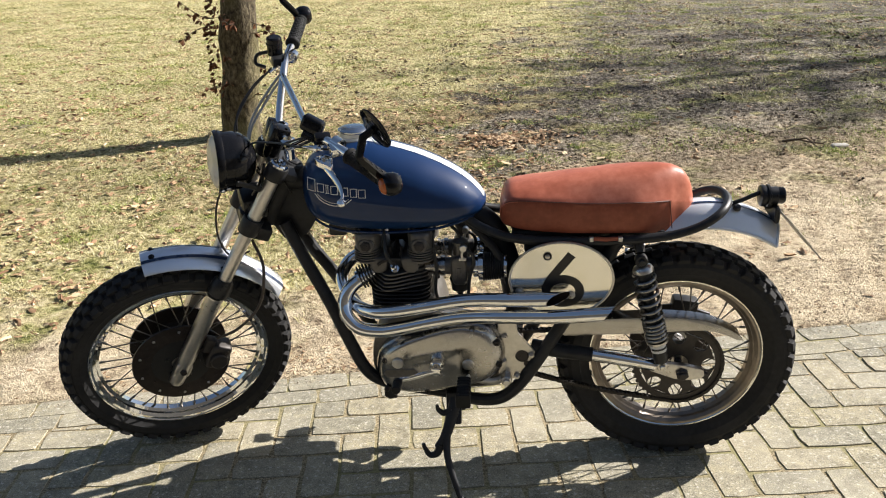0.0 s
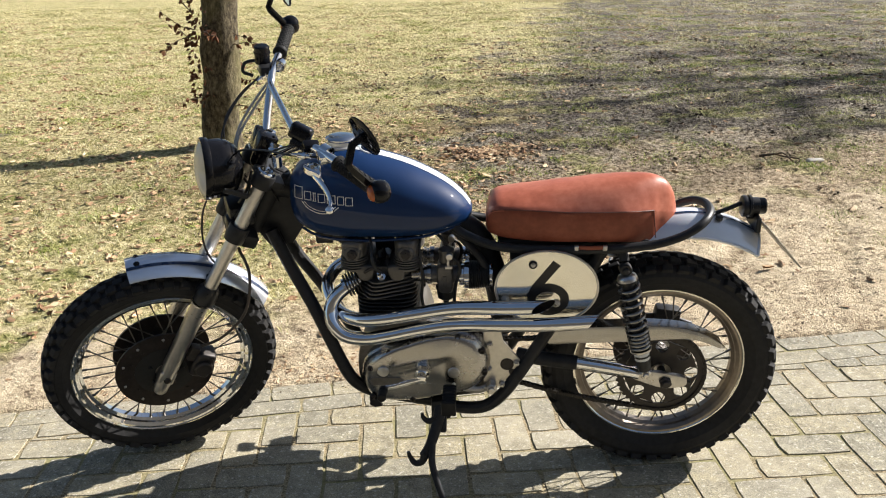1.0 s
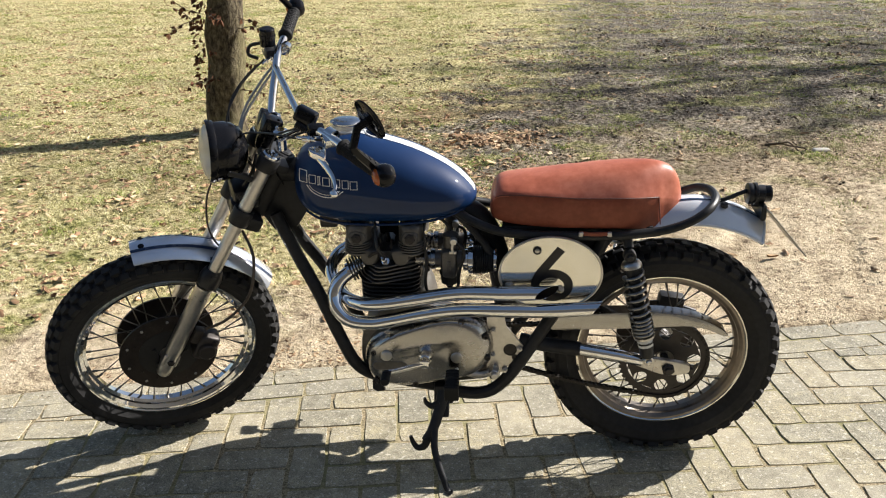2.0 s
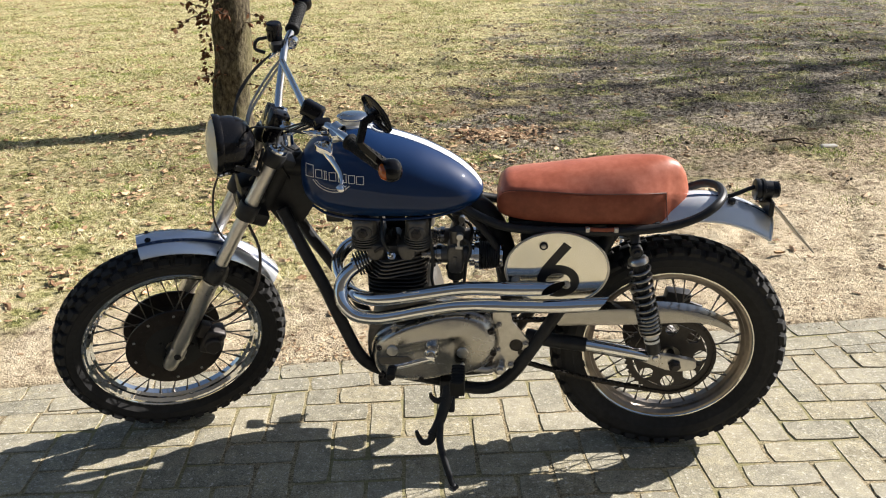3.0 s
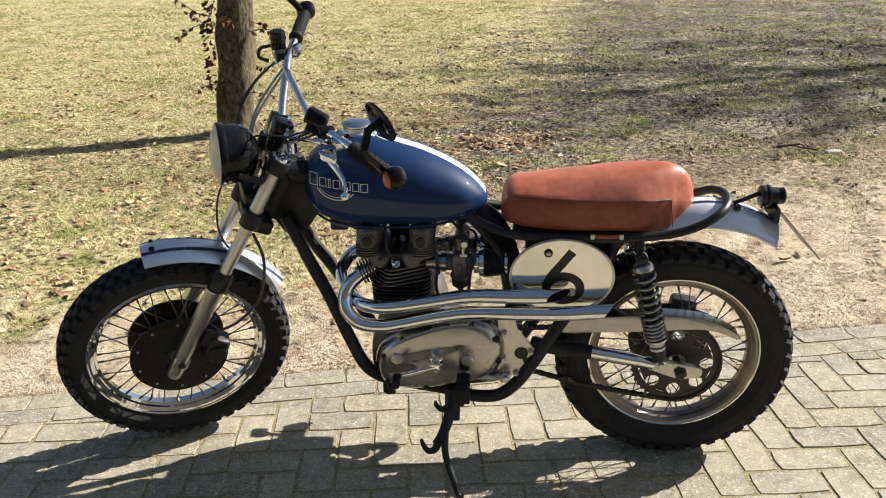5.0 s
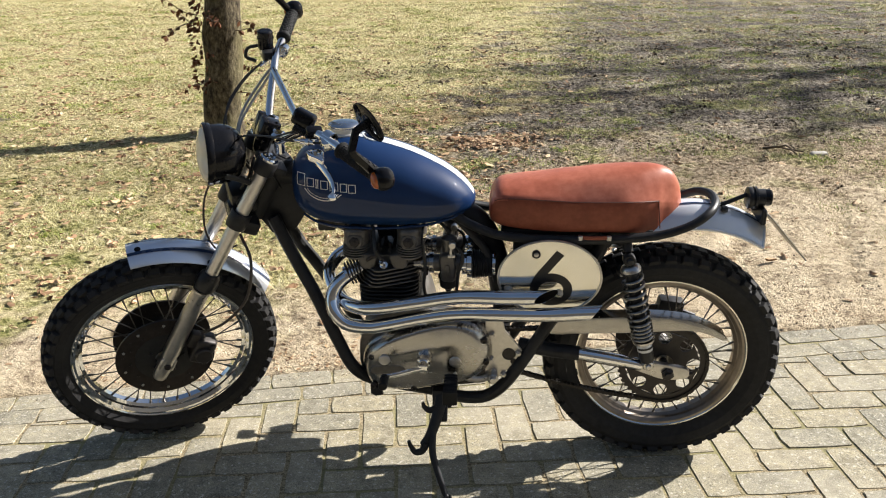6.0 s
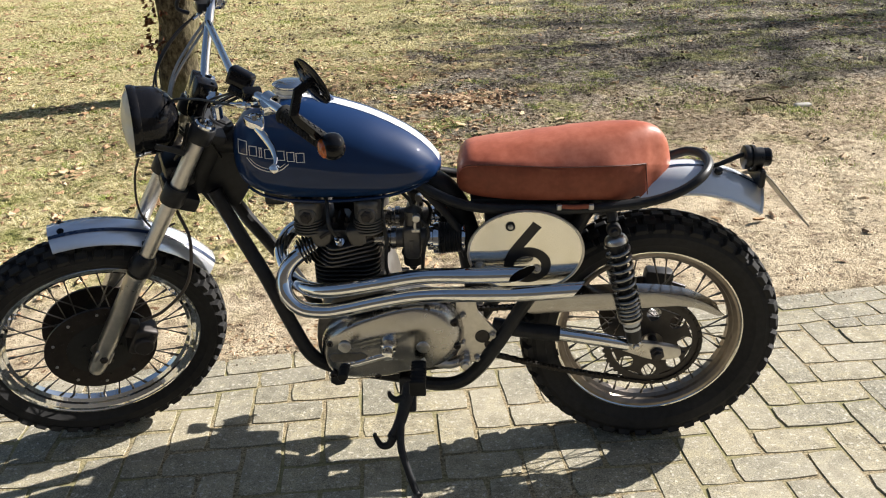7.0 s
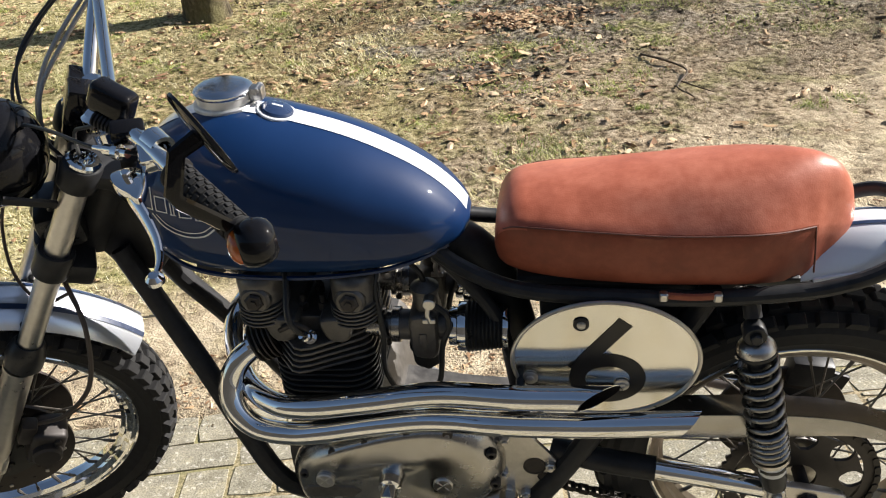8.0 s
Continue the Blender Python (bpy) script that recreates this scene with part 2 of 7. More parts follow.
    # strip of trodden sand along the paving
    strip = k.math("ADD", k.math("SUBTRACT", off, k.remap(x, 0.2, 1.8, 0.0, 1.05)), k.math("MULTIPLY", k.math("SUBTRACT", mid, 0.5), 2.6))
    base = k.mix(k.remap(strip, 0.95, 0.35), base, sand)
    damp = k.remap(tiny, 0.3, 0.6, 0.72, 1.12)
    base = k.mix(1.0, base, k.ramp(damp, [(0.72, (0.72, 0.72, 0.72)), (1.0, (1.0, 1.0, 1.0))]), "MULTIPLY")
    k.put("Base Color", base)
    k.bump(k.math("ADD", fine, k.math("MULTIPLY", tiny, 0.5)), 1.0, 0.03)
    return k.m


GROUND = ground_mat()


def island_mat(name, stops, rough=0.8, trans=0.0):
    k = Mat(name, rough, 0, spec=0.2)
    k.put("Base Color", k.ramp(k.island(), stops))
    return k.m


def blades_mat():
    """Blades that run from green to straw, in drifts across the lawn."""
    k = Mat("grass_blades", 0.8, 0, spec=0.2)
    geo = k.t.nodes.new("ShaderNodeNewGeometry").outputs["Position"]
    r = k.island()
    straw = k.ramp(r, [(0.0, (0.29, 0.26, 0.10)), (0.35, (0.565, 0.50, 0.235)), (0.7, (0.765, 0.68, 0.395)), (1.0, (0.87, 0.80, 0.57))])
    fresh = k.ramp(r, [(0.0, (0.08, 0.11, 0.02)), (0.5, (0.25, 0.28, 0.07)), (1.0, (0.55, 0.52, 0.20))])
    k.put("Base Color", k.mix(k.remap(k.noise(1.3, 5, 0.65, geo), 0.49, 0.62, 0.0, 0.7), straw, fresh))
    return k.m


BLADES = blades_mat()
LEAVES = island_mat("dead_leaves", [(0.0, (0.15, 0.08, 0.043)), (0.35, (0.35, 0.215, 0.12)), (0.7, (0.53, 0.36, 0.20)), (1.0, (0.70, 0.54, 0.35))])
TUFTS = island_mat("green_tufts", [(0.0, (0.10, 0.16, 0.03)), (0.5, (0.29, 0.36, 0.07)), (1.0, (0.56, 0.56, 0.18))])
CRUMBS = island_mat("earth_crumbs", [(0.0, (0.06, 0.044, 0.03)), (0.5, (0.26, 0.20, 0.135)), (1.0, (0.58, 0.485, 0.355))], 0.95)
STONE = varied("pale_stone", (0.42, 0.39, 0.34), 0.8, grain=60, amount=0.3, bump=0.4)
DARK_SHEET = varied("dark_bounce_sheet", (0.05, 0.05, 0.05), 0.85, grain=160, amount=0.4, bump=0.4)
DARKWALL = varied("dark_backdrop", (0.045, 0.042, 0.038), 0.8, grain=14, amount=0.4, bump=0.2)
TWIG = varied("dry_twig", (0.12, 0.085, 0.055), 0.8, grain=120, amount=0.5, bump=0.4)


def bark():
    k = Mat("mossy_bark", 0.9, 0, spec=0.2)
    v = k.coords("Object", (9, 9, 4.5))
    n, m = k.noise(4.0, 6, 0.7, v), k.noise(1.7, 3)
    c = k.ramp(n, [(0.36, (0.018, 0.014, 0.009)), (0.5, (0.085, 0.068, 0.042)), (0.66, (0.20, 0.168, 0.108))])
    c = k.mix(k.remap(m, 0.46, 0.62, 0.0, 0.65), c, (0.20, 0.18, 0.08))
    k.put("Base Color", c)
    k.bump(n, 0.9, 0.02)
    return k.m


BARK = bark()


# ---- building helpers ----
def part(name, bm, material, parent=None, label="", smooth=30):
    """Link a bmesh as one mesh object, under its thing or part."""
    bmesh.ops.recalc_face_normals(bm, faces=bm.faces)
    me = bpy.data.meshes.new(name)
    lim = radians(smooth)
    for e in bm.edges:
        e.smooth = len(e.link_faces) == 2 and e.calc_face_angle(0) < lim
    for f in bm.faces:
        f.smooth = True
    bm.to_mesh(me)
    bm.free()
    for m in material if isinstance(material, (list, tuple)) else [material]:
        me.materials.append(m)
    ob = new(name, me)
    if parent:
        ob.parent = parent
    if label:
        ob["label"] = label
    return ob


def V(*a):
    return Vector(a)


def smooth_path(pts, per=6):
    """A smooth line through the points."""
    pts = [Vector(p) for p in pts]
    if len(pts) < 3 or per < 2:
        return pts
    ext = [2 * pts[0] - pts[1], *pts, 2 * pts[-1] - pts[-2]]
    out = []
    for i in range(1, len(ext) - 2):
        a, b, c, d = ext[i - 1:i + 3]
        for j in range(per):
            t = j / per
            out.append(0.5 * (2 * b + (c - a) * t + (2 * a - 5 * b + 4 * c - d) * t * t + (3 * b - a - 3 * c + d) * t ** 3))
    return [*out, pts[-1]]


def tube(bm, pts, r, segs=10, per=6, caps=True, flat=1.0):
    """A tube along a smooth line; r is one radius or one for each given end."""
    line = smooth_path(pts, per)
    n = len(line)
    rad = (lambda i: r) if not isinstance(r, (tuple, list)) else (lambda i: r[0] + (r[1] - r[0]) * i / max(1, n - 1))
    side = None
    rings = []
    for i, p in enumerate(line):
        d = (line[min(i + 1, n - 1)] - line[max(i - 1, 0)]).normalized()
        if side is None:
            side = d.orthogonal().normalized() if abs(d.y) > 0.9 else d.cross(V(0, 1, 0)).normalized()
        side = (side - d * side.dot(d)).normalized()
        up = d.cross(side)
        rings.append([bm.verts.new(p + rad(i) * (side * math.cos(a) + up * math.sin(a) * flat)) for a in (2 * math.pi * k / segs for k in range(segs))])
    for a, b in zip(rings, rings[1:]):
        for k in range(segs):
            bm.faces.new((a[k], a[(k + 1) % segs], b[(k + 1) % segs], b[k]))
    if caps:
        bm.faces.new(rings[0][::-1])
        bm.faces.new(rings[-1])
    return bm


def axes(at, axis, up=None):
    """The pose whose z runs along axis, at a point."""
    z = Vector(axis).normalized()
    x = Vector(up).cross(z).normalized() if up else z.orthogonal().normalized()
    y = z.cross(x)
    return Matrix(((x.x, y.x, z.x, at[0]), (x.y, y.y, z.y, at[1]), (x.z, y.z, z.z, at[2]), (0, 0, 0, 1)))


def lathe(bm, at, axis, profile, segs=24, closed=False):
    """Turn a profile of (radius, height) about an axis."""
    m = axes(at, axis)
    rings = []
    for r, h in profile:
        if r < 1e-6:
            rings.append([bm.verts.new(m @ V(0, 0, h))])
        else:
            rings.append([bm.verts.new(m @ V(r * math.cos(a), r * math.sin(a), h)) for a in (2 * math.pi * k / segs for k in range(segs))])
    pairs = list(zip(rings, rings[1:])) + ([(rings[-1], rings[0])] if closed else [])
    for a, b in pairs:
        for k in range(segs):
            j = (k + 1) % segs
            if len(a) == 1 and len(b) == 1:
                continue
            if len(a) == 1:
                bm.faces.new((a[0], b[j], b[k]))
            elif len(b) == 1:
                bm.faces.new((a[k], a[j], b[0]))
            else:
                bm.faces.new((a[k], a[j], b[j], b[k]))
    return bm


def rod(bm, a, b, r, segs=12, bevel=0.0):
    """A straight round bar with slightly broken edges."""
    a, b = Vector(a), Vector(b)
    h = (b - a).length
    c = bevel or min(r * 0.18, h * 0.2)
    return lathe(bm, a, b - a, [(0, 0), (r - c, 0), (r, c), (r, h - c), (r - c, h), (0, h)], segs)


def block(bm, size, at=(0, 0, 0), m=None, bevel=0.003, segs=2):
    """A box with rounded edges, centred at a point, under the pose m."""
    pose_m = (m or Matrix()) @ Matrix.Translation(at)
    vs = bmesh.ops.create_cube(bm, size=1.0)["verts"]
    for v in vs:
        v.co = V(v.co.x * size[0], v.co.y * size[1], v.co.z * size[2])
    if bevel:
        ed = list({e for v in vs for e in v.link_edges})
        new_v = bmesh.ops.bevel(bm, geom=ed, offset=bevel, segments=segs, affect="EDGES", profile=0.5)["verts"]
        vs = list({v for v in vs if v.is_valid} | set(new_v))
    for v in vs:
        v.co = pose_m @ v.co
    return bm


def prism(bm, outline, y0, y1, inset=0.0, steps=1, plane=None):
    """Push an outline of (x, z) from y0 out to y1, rounding its front edge by inset; plane: a pose that takes (x, y, z) elsewhere."""
    cx = sum(p[0] for p in outline) / len(outline)
    cz = sum(p[1] for p in outline) / len(outline)
    n = len(outline)

    def ring(y, d):
        out = []
        for i, (x, z) in enumerate(outline):
            (ax_, az_), (bx_, bz_) = outline[i - 1], outline[(i + 1) % n]
            t = V(bx_ - ax_, bz_ - az_).normalized()
            nx, nz = t.y, -t.x
            if nx * (x - cx) + nz * (z - cz) < 0:
                nx, nz = -nx, -nz
            p = V(x - nx * d, y, z - nz * d)
            out.append(bm.verts.new(plane @ p if plane else p))
        return out

    rings = [ring(y0, 0)]
    if inset:
        for s in range(steps + 1):
            a = s / steps * math.pi / 2
            rings.append(ring(y1 + (y0 - y1) / abs(y0 - y1) * inset * (1 - math.sin(a)), inset * (1 - math.cos(a))))
    else:
        rings.append(ring(y1, 0))
    for a, b in zip(rings, rings[1:]):
        for k in range(n):
            bm.faces.new((a[k], a[(k + 1) % n], b[(k + 1) % n], b[k]))
    bm.faces.new(rings[0])
    bm.faces.new(rings[-1])
    return bm


def rounded(pts, per=5):
    """A closed smooth outline through points of (x, z)."""
    n = len(pts)
    out = []
    for i in range(n):
        a, b, c, d = (V(*pts[(i + k) % n]) for k in (-1, 0, 1, 2))
        for j in range(per):
            t = j / per
            q = 0.5 * (2 * b + (c - a) * t + (2 * a - 5 * b + 4 * c - d) * t * t + (3 * b - a - 3 * c + d) * t ** 3)
            out.append((q.x, q.y))
    return out


def new_thing(name, label, category, m=None, **more):
    ob = new(name)
    ob.empty_display_size = 0.1
    if m:
        ob.matrix_world = m
    return tagged(ob, label, category, **more)


# ---- the motorcycle: x to the rear, y to its right, z up, from the rear axle; it leans on its side stand ----
BIKE_AT = V(0.7367, 2.4094, 0.3275)
BIKE = Matrix.Translation(BIKE_AT) @ pose(0, 0, 0, 0, 0, -2.10) @ pose(0, 0, 0, 4.30) @ Matrix.Diagonal((1, 1, 0.991, 1))
bike = new_thing("motorcycle", "blue and silver scrambler motorcycle leaning on its side stand", "motorcycle", BIKE)

# steering: turned to the left about the raked head
RAKE, STEER = radians(29.6), radians(27.5)
AXIS = V(math.sin(RAKE), 0, math.cos(RAKE))
HEAD = V(-1.4026, 0, -0.0272)
TURNED = Matrix.Translation(HEAD) @ Matrix.Rotation(STEER, 4, AXIS) @ Matrix.Translation(-HEAD)
FC = V(-1.461, 0, 0.005)  # front axle, steering straight


def steered(bm):
    bmesh.ops.transform(bm, matrix=TURNED, verts=bm.verts)
    return bm


def steered_top(bm):
    """The same turn, for what the upper end of the fork carries."""
    bmesh.ops.translate(bm, vec=AXIS * -0.016, verts=bm.verts)
    return steered(bm)


def leg(k, y):
    """A point of the fork, k metres up the leg from the axle."""
    return FC + AXIS * k + V(0.012 * k, y, 0)


def settle(bm):
    """Flatten what presses on the ground."""
    m = BIKE
    inv = m.inverted()
    for v in bm.verts:
        p = m @ v.co
        if p.z < 0.002:
            p.z = 0.002
            v.co = inv @ p


def tread_block(ln, wide, tall):
    """One tapered rubber block with broken upper edges."""
    vs, fs = [], []
    for k, z in ((1.1, -0.25), (0.93, 0.82), (0.82, 1.0)):
        vs += [(x * ln * k / 2, y * wide * k / 2, z * tall) for x, y in ((-1, -1), (1, -1), (1, 1), (-1, 1))]
    for r in (0, 4):
        fs += [(r + k, r + (k + 1) % 4, r + 4 + (k + 1) % 4, r + 4 + k) for k in range(4)]
    me = bpy.data.meshes.new("tread_block")
    me.from_pydata(vs, [], fs + [(8, 9, 10, 11)])
    me.materials.append(RUBBER)
    return me


def wheel(name, c, rim_r, rim_w, tyre_r, tyre_w, knobs, hub, rim_mat, turn, spokes):
    """A spoked wheel with a block-pattern tyre."""
    fix = steered if turn else (lambda b: b)
    hubm = bmesh.new()
    f, w = hub
    lathe(hubm, c - V(0, w + 0.012, 0), (0, 1, 0), [(0, 0), (0.016, 0), (0.018, 0.01), (f * 0.72, 0.012), (f, 0.014), (f, 0.020), (f * 0.7, 0.026), (f * 0.62, w + 0.012),
          (f * 0.7, 2 * w - 0.002), (f, 2 * w + 0.004), (f, 2 * w + 0.010), (f * 0.72, 2 * w + 0.012), (0.018, 2 * w + 0.014), (0, 2 * w + 0.024)], 28)
    top = part(name, fix(hubm), BRUSHED, bike)
    # rim: drop-centre channel with rolled lips
    rimm = bmesh.new()
    h = rim_w / 2
    lathe(rimm, c, (0, 1, 0), [(rim_r, -h), (rim_r + 0.001, -h + 0.004), (rim_r - 0.006, -h + 0.006), (rim_r - 0.014, -h + 0.009), (rim_r - 0.016, -h * 0.45), (rim_r - 0.024, -h * 0.3), (rim_r - 0.024, h * 0.3),
          (rim_r - 0.016, h * 0.45), (rim_r - 0.014, h - 0.009), (rim_r - 0.006, h - 0.006), (rim_r + 0.001, h - 0.004), (rim_r, h), (rim_r - 0.010, h - 0.001), (rim_r - 0.019, h - 0.008), (rim_r - 0.021, h * 0.5), (rim_r - 0.029, h * 0.3),
          (rim_r - 0.029, -h * 0.3), (rim_r - 0.021, -h * 0.5), (rim_r - 0.019, -h + 0.008), (rim_r - 0.010, -h + 0.001)], 72, closed=True)
    part("rim", fix(rimm), rim_mat, top)
    for y in (-h, h):
        lip = bmesh.new()
        lathe(lip, c + V(0, y, 0), (0, 1, 0), [(rim_r - 0.0035, 0), (rim_r - 0.001, -0.0022), (rim_r + 0.0025, -0.0022), (rim_r + 0.0045, 0), (rim_r + 0.0025, 0.0022), (rim_r - 0.001, 0.0022)], 72, closed=True)
        part("rim_lip", fix(lip), MIRROR_ALLOY if rim_mat is RIMOLD else rim_mat, top)
    # tyre: carcass and staggered rows of blocks
    ty = bmesh.new()
    t = tyre_w / 2
    base = tyre_r - 0.011
    prof = [(rim_r - 0.012, -h + 0.006), (rim_r + 0.008, -h - 0.002), (rim_r + (base - rim_r) * 0.35, -t * 0.90), (rim_r + (base - rim_r) * 0.62, -t * 0.98), (base - 0.016, -t * 0.86), (base - 0.004, -t * 0.5), (base, 0)]
    prof += [(r, -y) for r, y in prof[-2::-1]]
    lathe(ty, c, (0, 1, 0), prof, 72)
    fix(ty)
    settle(ty)
    part("tyre", ty, RUBBER, top, "black rubber tyre with coarse off-road blocks", smooth=25)
    rng = random.Random(name)
    turned = TURNED if turn else Matrix()
    for y, wide, tall, ph in ((0, 0.023, 0.012, 0), (-t * 0.40, 0.020, 0.012, 0.5), (t * 0.40, 0.020, 0.012, 0.5), (-t * 0.80, 0.021, 0.0115, 0.0), (t * 0.80, 0.021, 0.0115, 0.0)):
        tilt = -math.copysign(abs(y) / t * 42, y) if y else 0
        r0 = base - 0.004 - (abs(y) / t) ** 3 * 0.020
        ln = 2 * math.pi * base / knobs * (0.68 if abs(y) < t * 0.6 else 0.64)
        shape = tread_block(ln, wide, tall)
        for i in range(knobs):
            a = 2 * math.pi * (i + ph + rng.uniform(-0.04, 0.04)) / knobs
            rad = V(math.cos(a), 0, math.sin(a))
            m = turned @ axes(c + rad * r0 + V(0, y, 0), rad, (0, 1, 0)) @ Matrix.Rotation(radians(tilt), 4, "X")
            if min((BIKE @ m @ v.co).z for v in shape.vertices) < 0.002:
                me = shape.copy()
                for v in me.vertices:
                    p = BIKE @ m @ v.co
                    if p.z < 0.002:
                        v.co = (BIKE @ m).inverted() @ V(p.x, p.y, 0.002)
            else:
                me = shape
            knob = new("tread_block", me)
            knob.parent = top
            knob.matrix_local = m
    # spokes, crossed in pairs
    for i in range(spokes):
        side = -1 if i % 2 else 1
        a = 2 * math.pi * i / spokes
        lead = (1 if (i // 2) % 2 else -1) * 1.05
        b = a + lead
        p = c + V(f * 0.9 * math.cos(b), side * (w - 0.004), f * 0.9 * math.sin(b))
        q = c + V((rim_r - 0.026) * math.cos(a), side * h * 0.18, (rim_r - 0.026) * math.sin(a))
        sm = bmesh.new()
        rod(sm, p, q, 0.0019, 6)
        rod(sm, q, q + (p - q).normalized() * 0.018, 0.0034, 6)
        part("spoke", fix(sm), SPOKE, top)
    return top


rear_wheel = wheel("rear_wheel", V(0, 0, 0), 0.2405, 0.066, 0.338, 0.118, 44, (0.060, 0.048), RIMOLD, False, 36)
front_wheel = wheel("front_wheel", FC, 0.2555, 0.058, 0.336, 0.098, 46, (0.050, 0.040), CHROME, True, 36)


DISC = varied("rusty_disc_steel", (0.036, 0.029, 0.026), 0.42, 0.6, grain=60, amount=0.5, bump=0.1)


def disc(c, y, r, parent, turn, mat=DISC):
    bm = bmesh.new()
    o = c + V(0, y, 0)
    lathe(bm, o, (0, 1, 0), [(r * 0.60, -0.003), (r, -0.003), (r, 0.003), (r * 0.60, 0.003)], 48, closed=True)
    for i in range(24):
        a = 2 * math.pi * i / 24
        q = o + V(r * (0.72 + 0.14 * (i % 2)) * math.cos(a), 0, r * (0.72 + 0.14 * (i % 2)) * math.sin(a))
        lathe(bm, q - V(0, 0.0042, 0), (0, 1, 0), [(0, 0), (0.0028, 0), (0.0034, 0.0008), (0.0034, 0.0076), (0.0028, 0.0084), (0, 0.0084)], 8)
    hub = bmesh.new()
    lathe(hub, o, (0, 1, 0), [(0.030, -0.007), (r * 0.40, -0.007), (r * 0.62, -0.0038), (r * 0.62, 0.0038), (r * 0.40, 0.007), (0.030, 0.007)], 36, closed=True)
    for i in range(5):
        a = 2 * math.pi * i / 5
        q = o + V(r * 0.34 * math.cos(a), -0.012, r * 0.34 * math.sin(a))
        rod(hub, q, q + V(0, 0.024, 0), 0.006, 6)
    part("disc_carrier", steered(hub) if turn else hub, BARREL, parent)
    if turn:
        steered(bm)
    return part("brake_disc", bm, mat, parent, "dark rusty drilled brake disc")


disc(FC, -0.044, 0.140, front_wheel, True)
disc(FC, 0.044, 0.140, front_wheel, True)
disc(V(0, 0, 0), 0.068, 0.115, rear_wheel, False)

for i in range(10):
    a = 2 * math.pi * i / 10 + 0.2
    bm = bmesh.new()
    o = FC + V(0.121 * math.cos(a), -0.045, 0.121 * math.sin(a))
    rod(bm, o, o + V(0, -0.005, 0), 0.0042, 8)
    part("disc_rivet", steered(bm), BRUSHED, front_wheel)

# ---- fork ----
for y in (-0.068, 0.068):
    bm = bmesh.new()
    rod(bm, leg(0.27, y), leg(0.716, y), 0.0188, 20)
    tubep = part("fork_tube", steered(bm), BRUSHED, bike, "bare metal fork tube")
    bm = bmesh.new()
    lathe(bm, leg(-0.060, y), AXIS, [(0, 0), (0.018, 0), (0.021, 0.006), (0.0225, 0.03), (0.0225, 0.09), (0.0245, 0.10), (0.0245, 0.325), (0.0262, 0.33), (0.0262, 0.338), (0, 0.338)], 24)
    block(bm, (0.048, 0.036, 0.046), (0, 0, 0), axes(leg(0.0, y), AXIS, (0, 1, 0)), 0.008, 3)
    slider = part("fork_slider", steered(bm), BRUSHED, bike, "bare alloy fork slider")
    bm = bmesh.new()
    s = 1 if y > 0 else -1
    rod(bm, FC + V(0, y - s * 0.02, 0), FC + V(0, y + s * 0.028, 0), 0.0105, 6)
    for dx in (-0.016, 0.016):
        q = leg(0, y) + V(dx, s * 0.008, -0.028)
        rod(bm, q, q + V(0, 0, 0.012), 0.005, 6)
    part("axle_nut", steered(bm), RUST, slider)
    bm = bmesh.new()
    lathe(bm, leg(0.280, y), AXIS, [(0.0195, 0), (0.027, 0), (0.0315, 0.006), (0.032, 0.030), (0.029, 0.046), (0.0225, 0.058), (0.0195, 0.058)], 22)
    part("dust_seal", steered(bm), PLASTIC, bike)
    bm = bmesh.new()
    lathe(bm, leg(0.500, y), AXIS, [(0.0195, 0), (0.027, 0), (0.0285, 0.004), (0.0285, 0.044), (0.027, 0.048), (0.0195, 0.048)], 22)
    part("fork_clamp", steered(bm), FRAME, bike)
    bm = bmesh.new()
    lathe(bm, leg(0.694, y), AXIS, [(0.0195, 0), (0.0275, 0), (0.029, 0.004), (0.029, 0.036), (0.027, 0.040), (0.0195, 0.040)], 22)
    part("fork_clamp", steered_top(bm), FRAME, bike)
    bm = bmesh.new()
    lathe(bm, leg(0.734, y), AXIS, [(0.0245, 0), (0.0245, 0.006), (0.021, 0.010), (0.015, 0.010), (0.013, 0.005), (0.006, 0.005), (0.006, 0.012), (0, 0.012)], 20)
    part("fork_cap", steered_top(bm), CHROME, bike, "chrome fork top cap")

bm = bmesh.new()
mid = FC + AXIS * 0.524
mx = axes(mid + V(0.03, 0, -0.012), AXIS, (0, 1, 0))
block(bm, (0.075, 0.165, 0.040), (0, 0, 0), mx, 0.008, 2)
part("lower_yoke", steered_top(bm), FRAME, bike)
bm = bmesh.new()
mx = axes(FC + AXIS * 0.713 + V(0.028, 0, -0.012), AXIS, (0, 1, 0))
block(bm, (0.07, 0.165, 0.024), (0, 0, 0), mx, 0.006, 2)
lathe(bm, HEAD + AXIS * 0.718, AXIS, [(0.022, 0), (0.022, 0.016), (0.016, 0.02), (0, 0.02)], 6)
part("upper_yoke", steered_top(bm), FRAME, bike)
# headlamp ears and the wiring behind the lamp
for s in (-1, 1):
    bm = bmesh.new()
    tube(bm, [leg(0.66, s * 0.068) + V(-0.015, 0, 0), V(-1.170, s * 0.080, 0.604), V(-1.205, s * 0.086, 0.626)], 0.008, 8, 4, flat=0.5)
    part("headlamp_bracket", steered_top(bm), FRAME, bike)

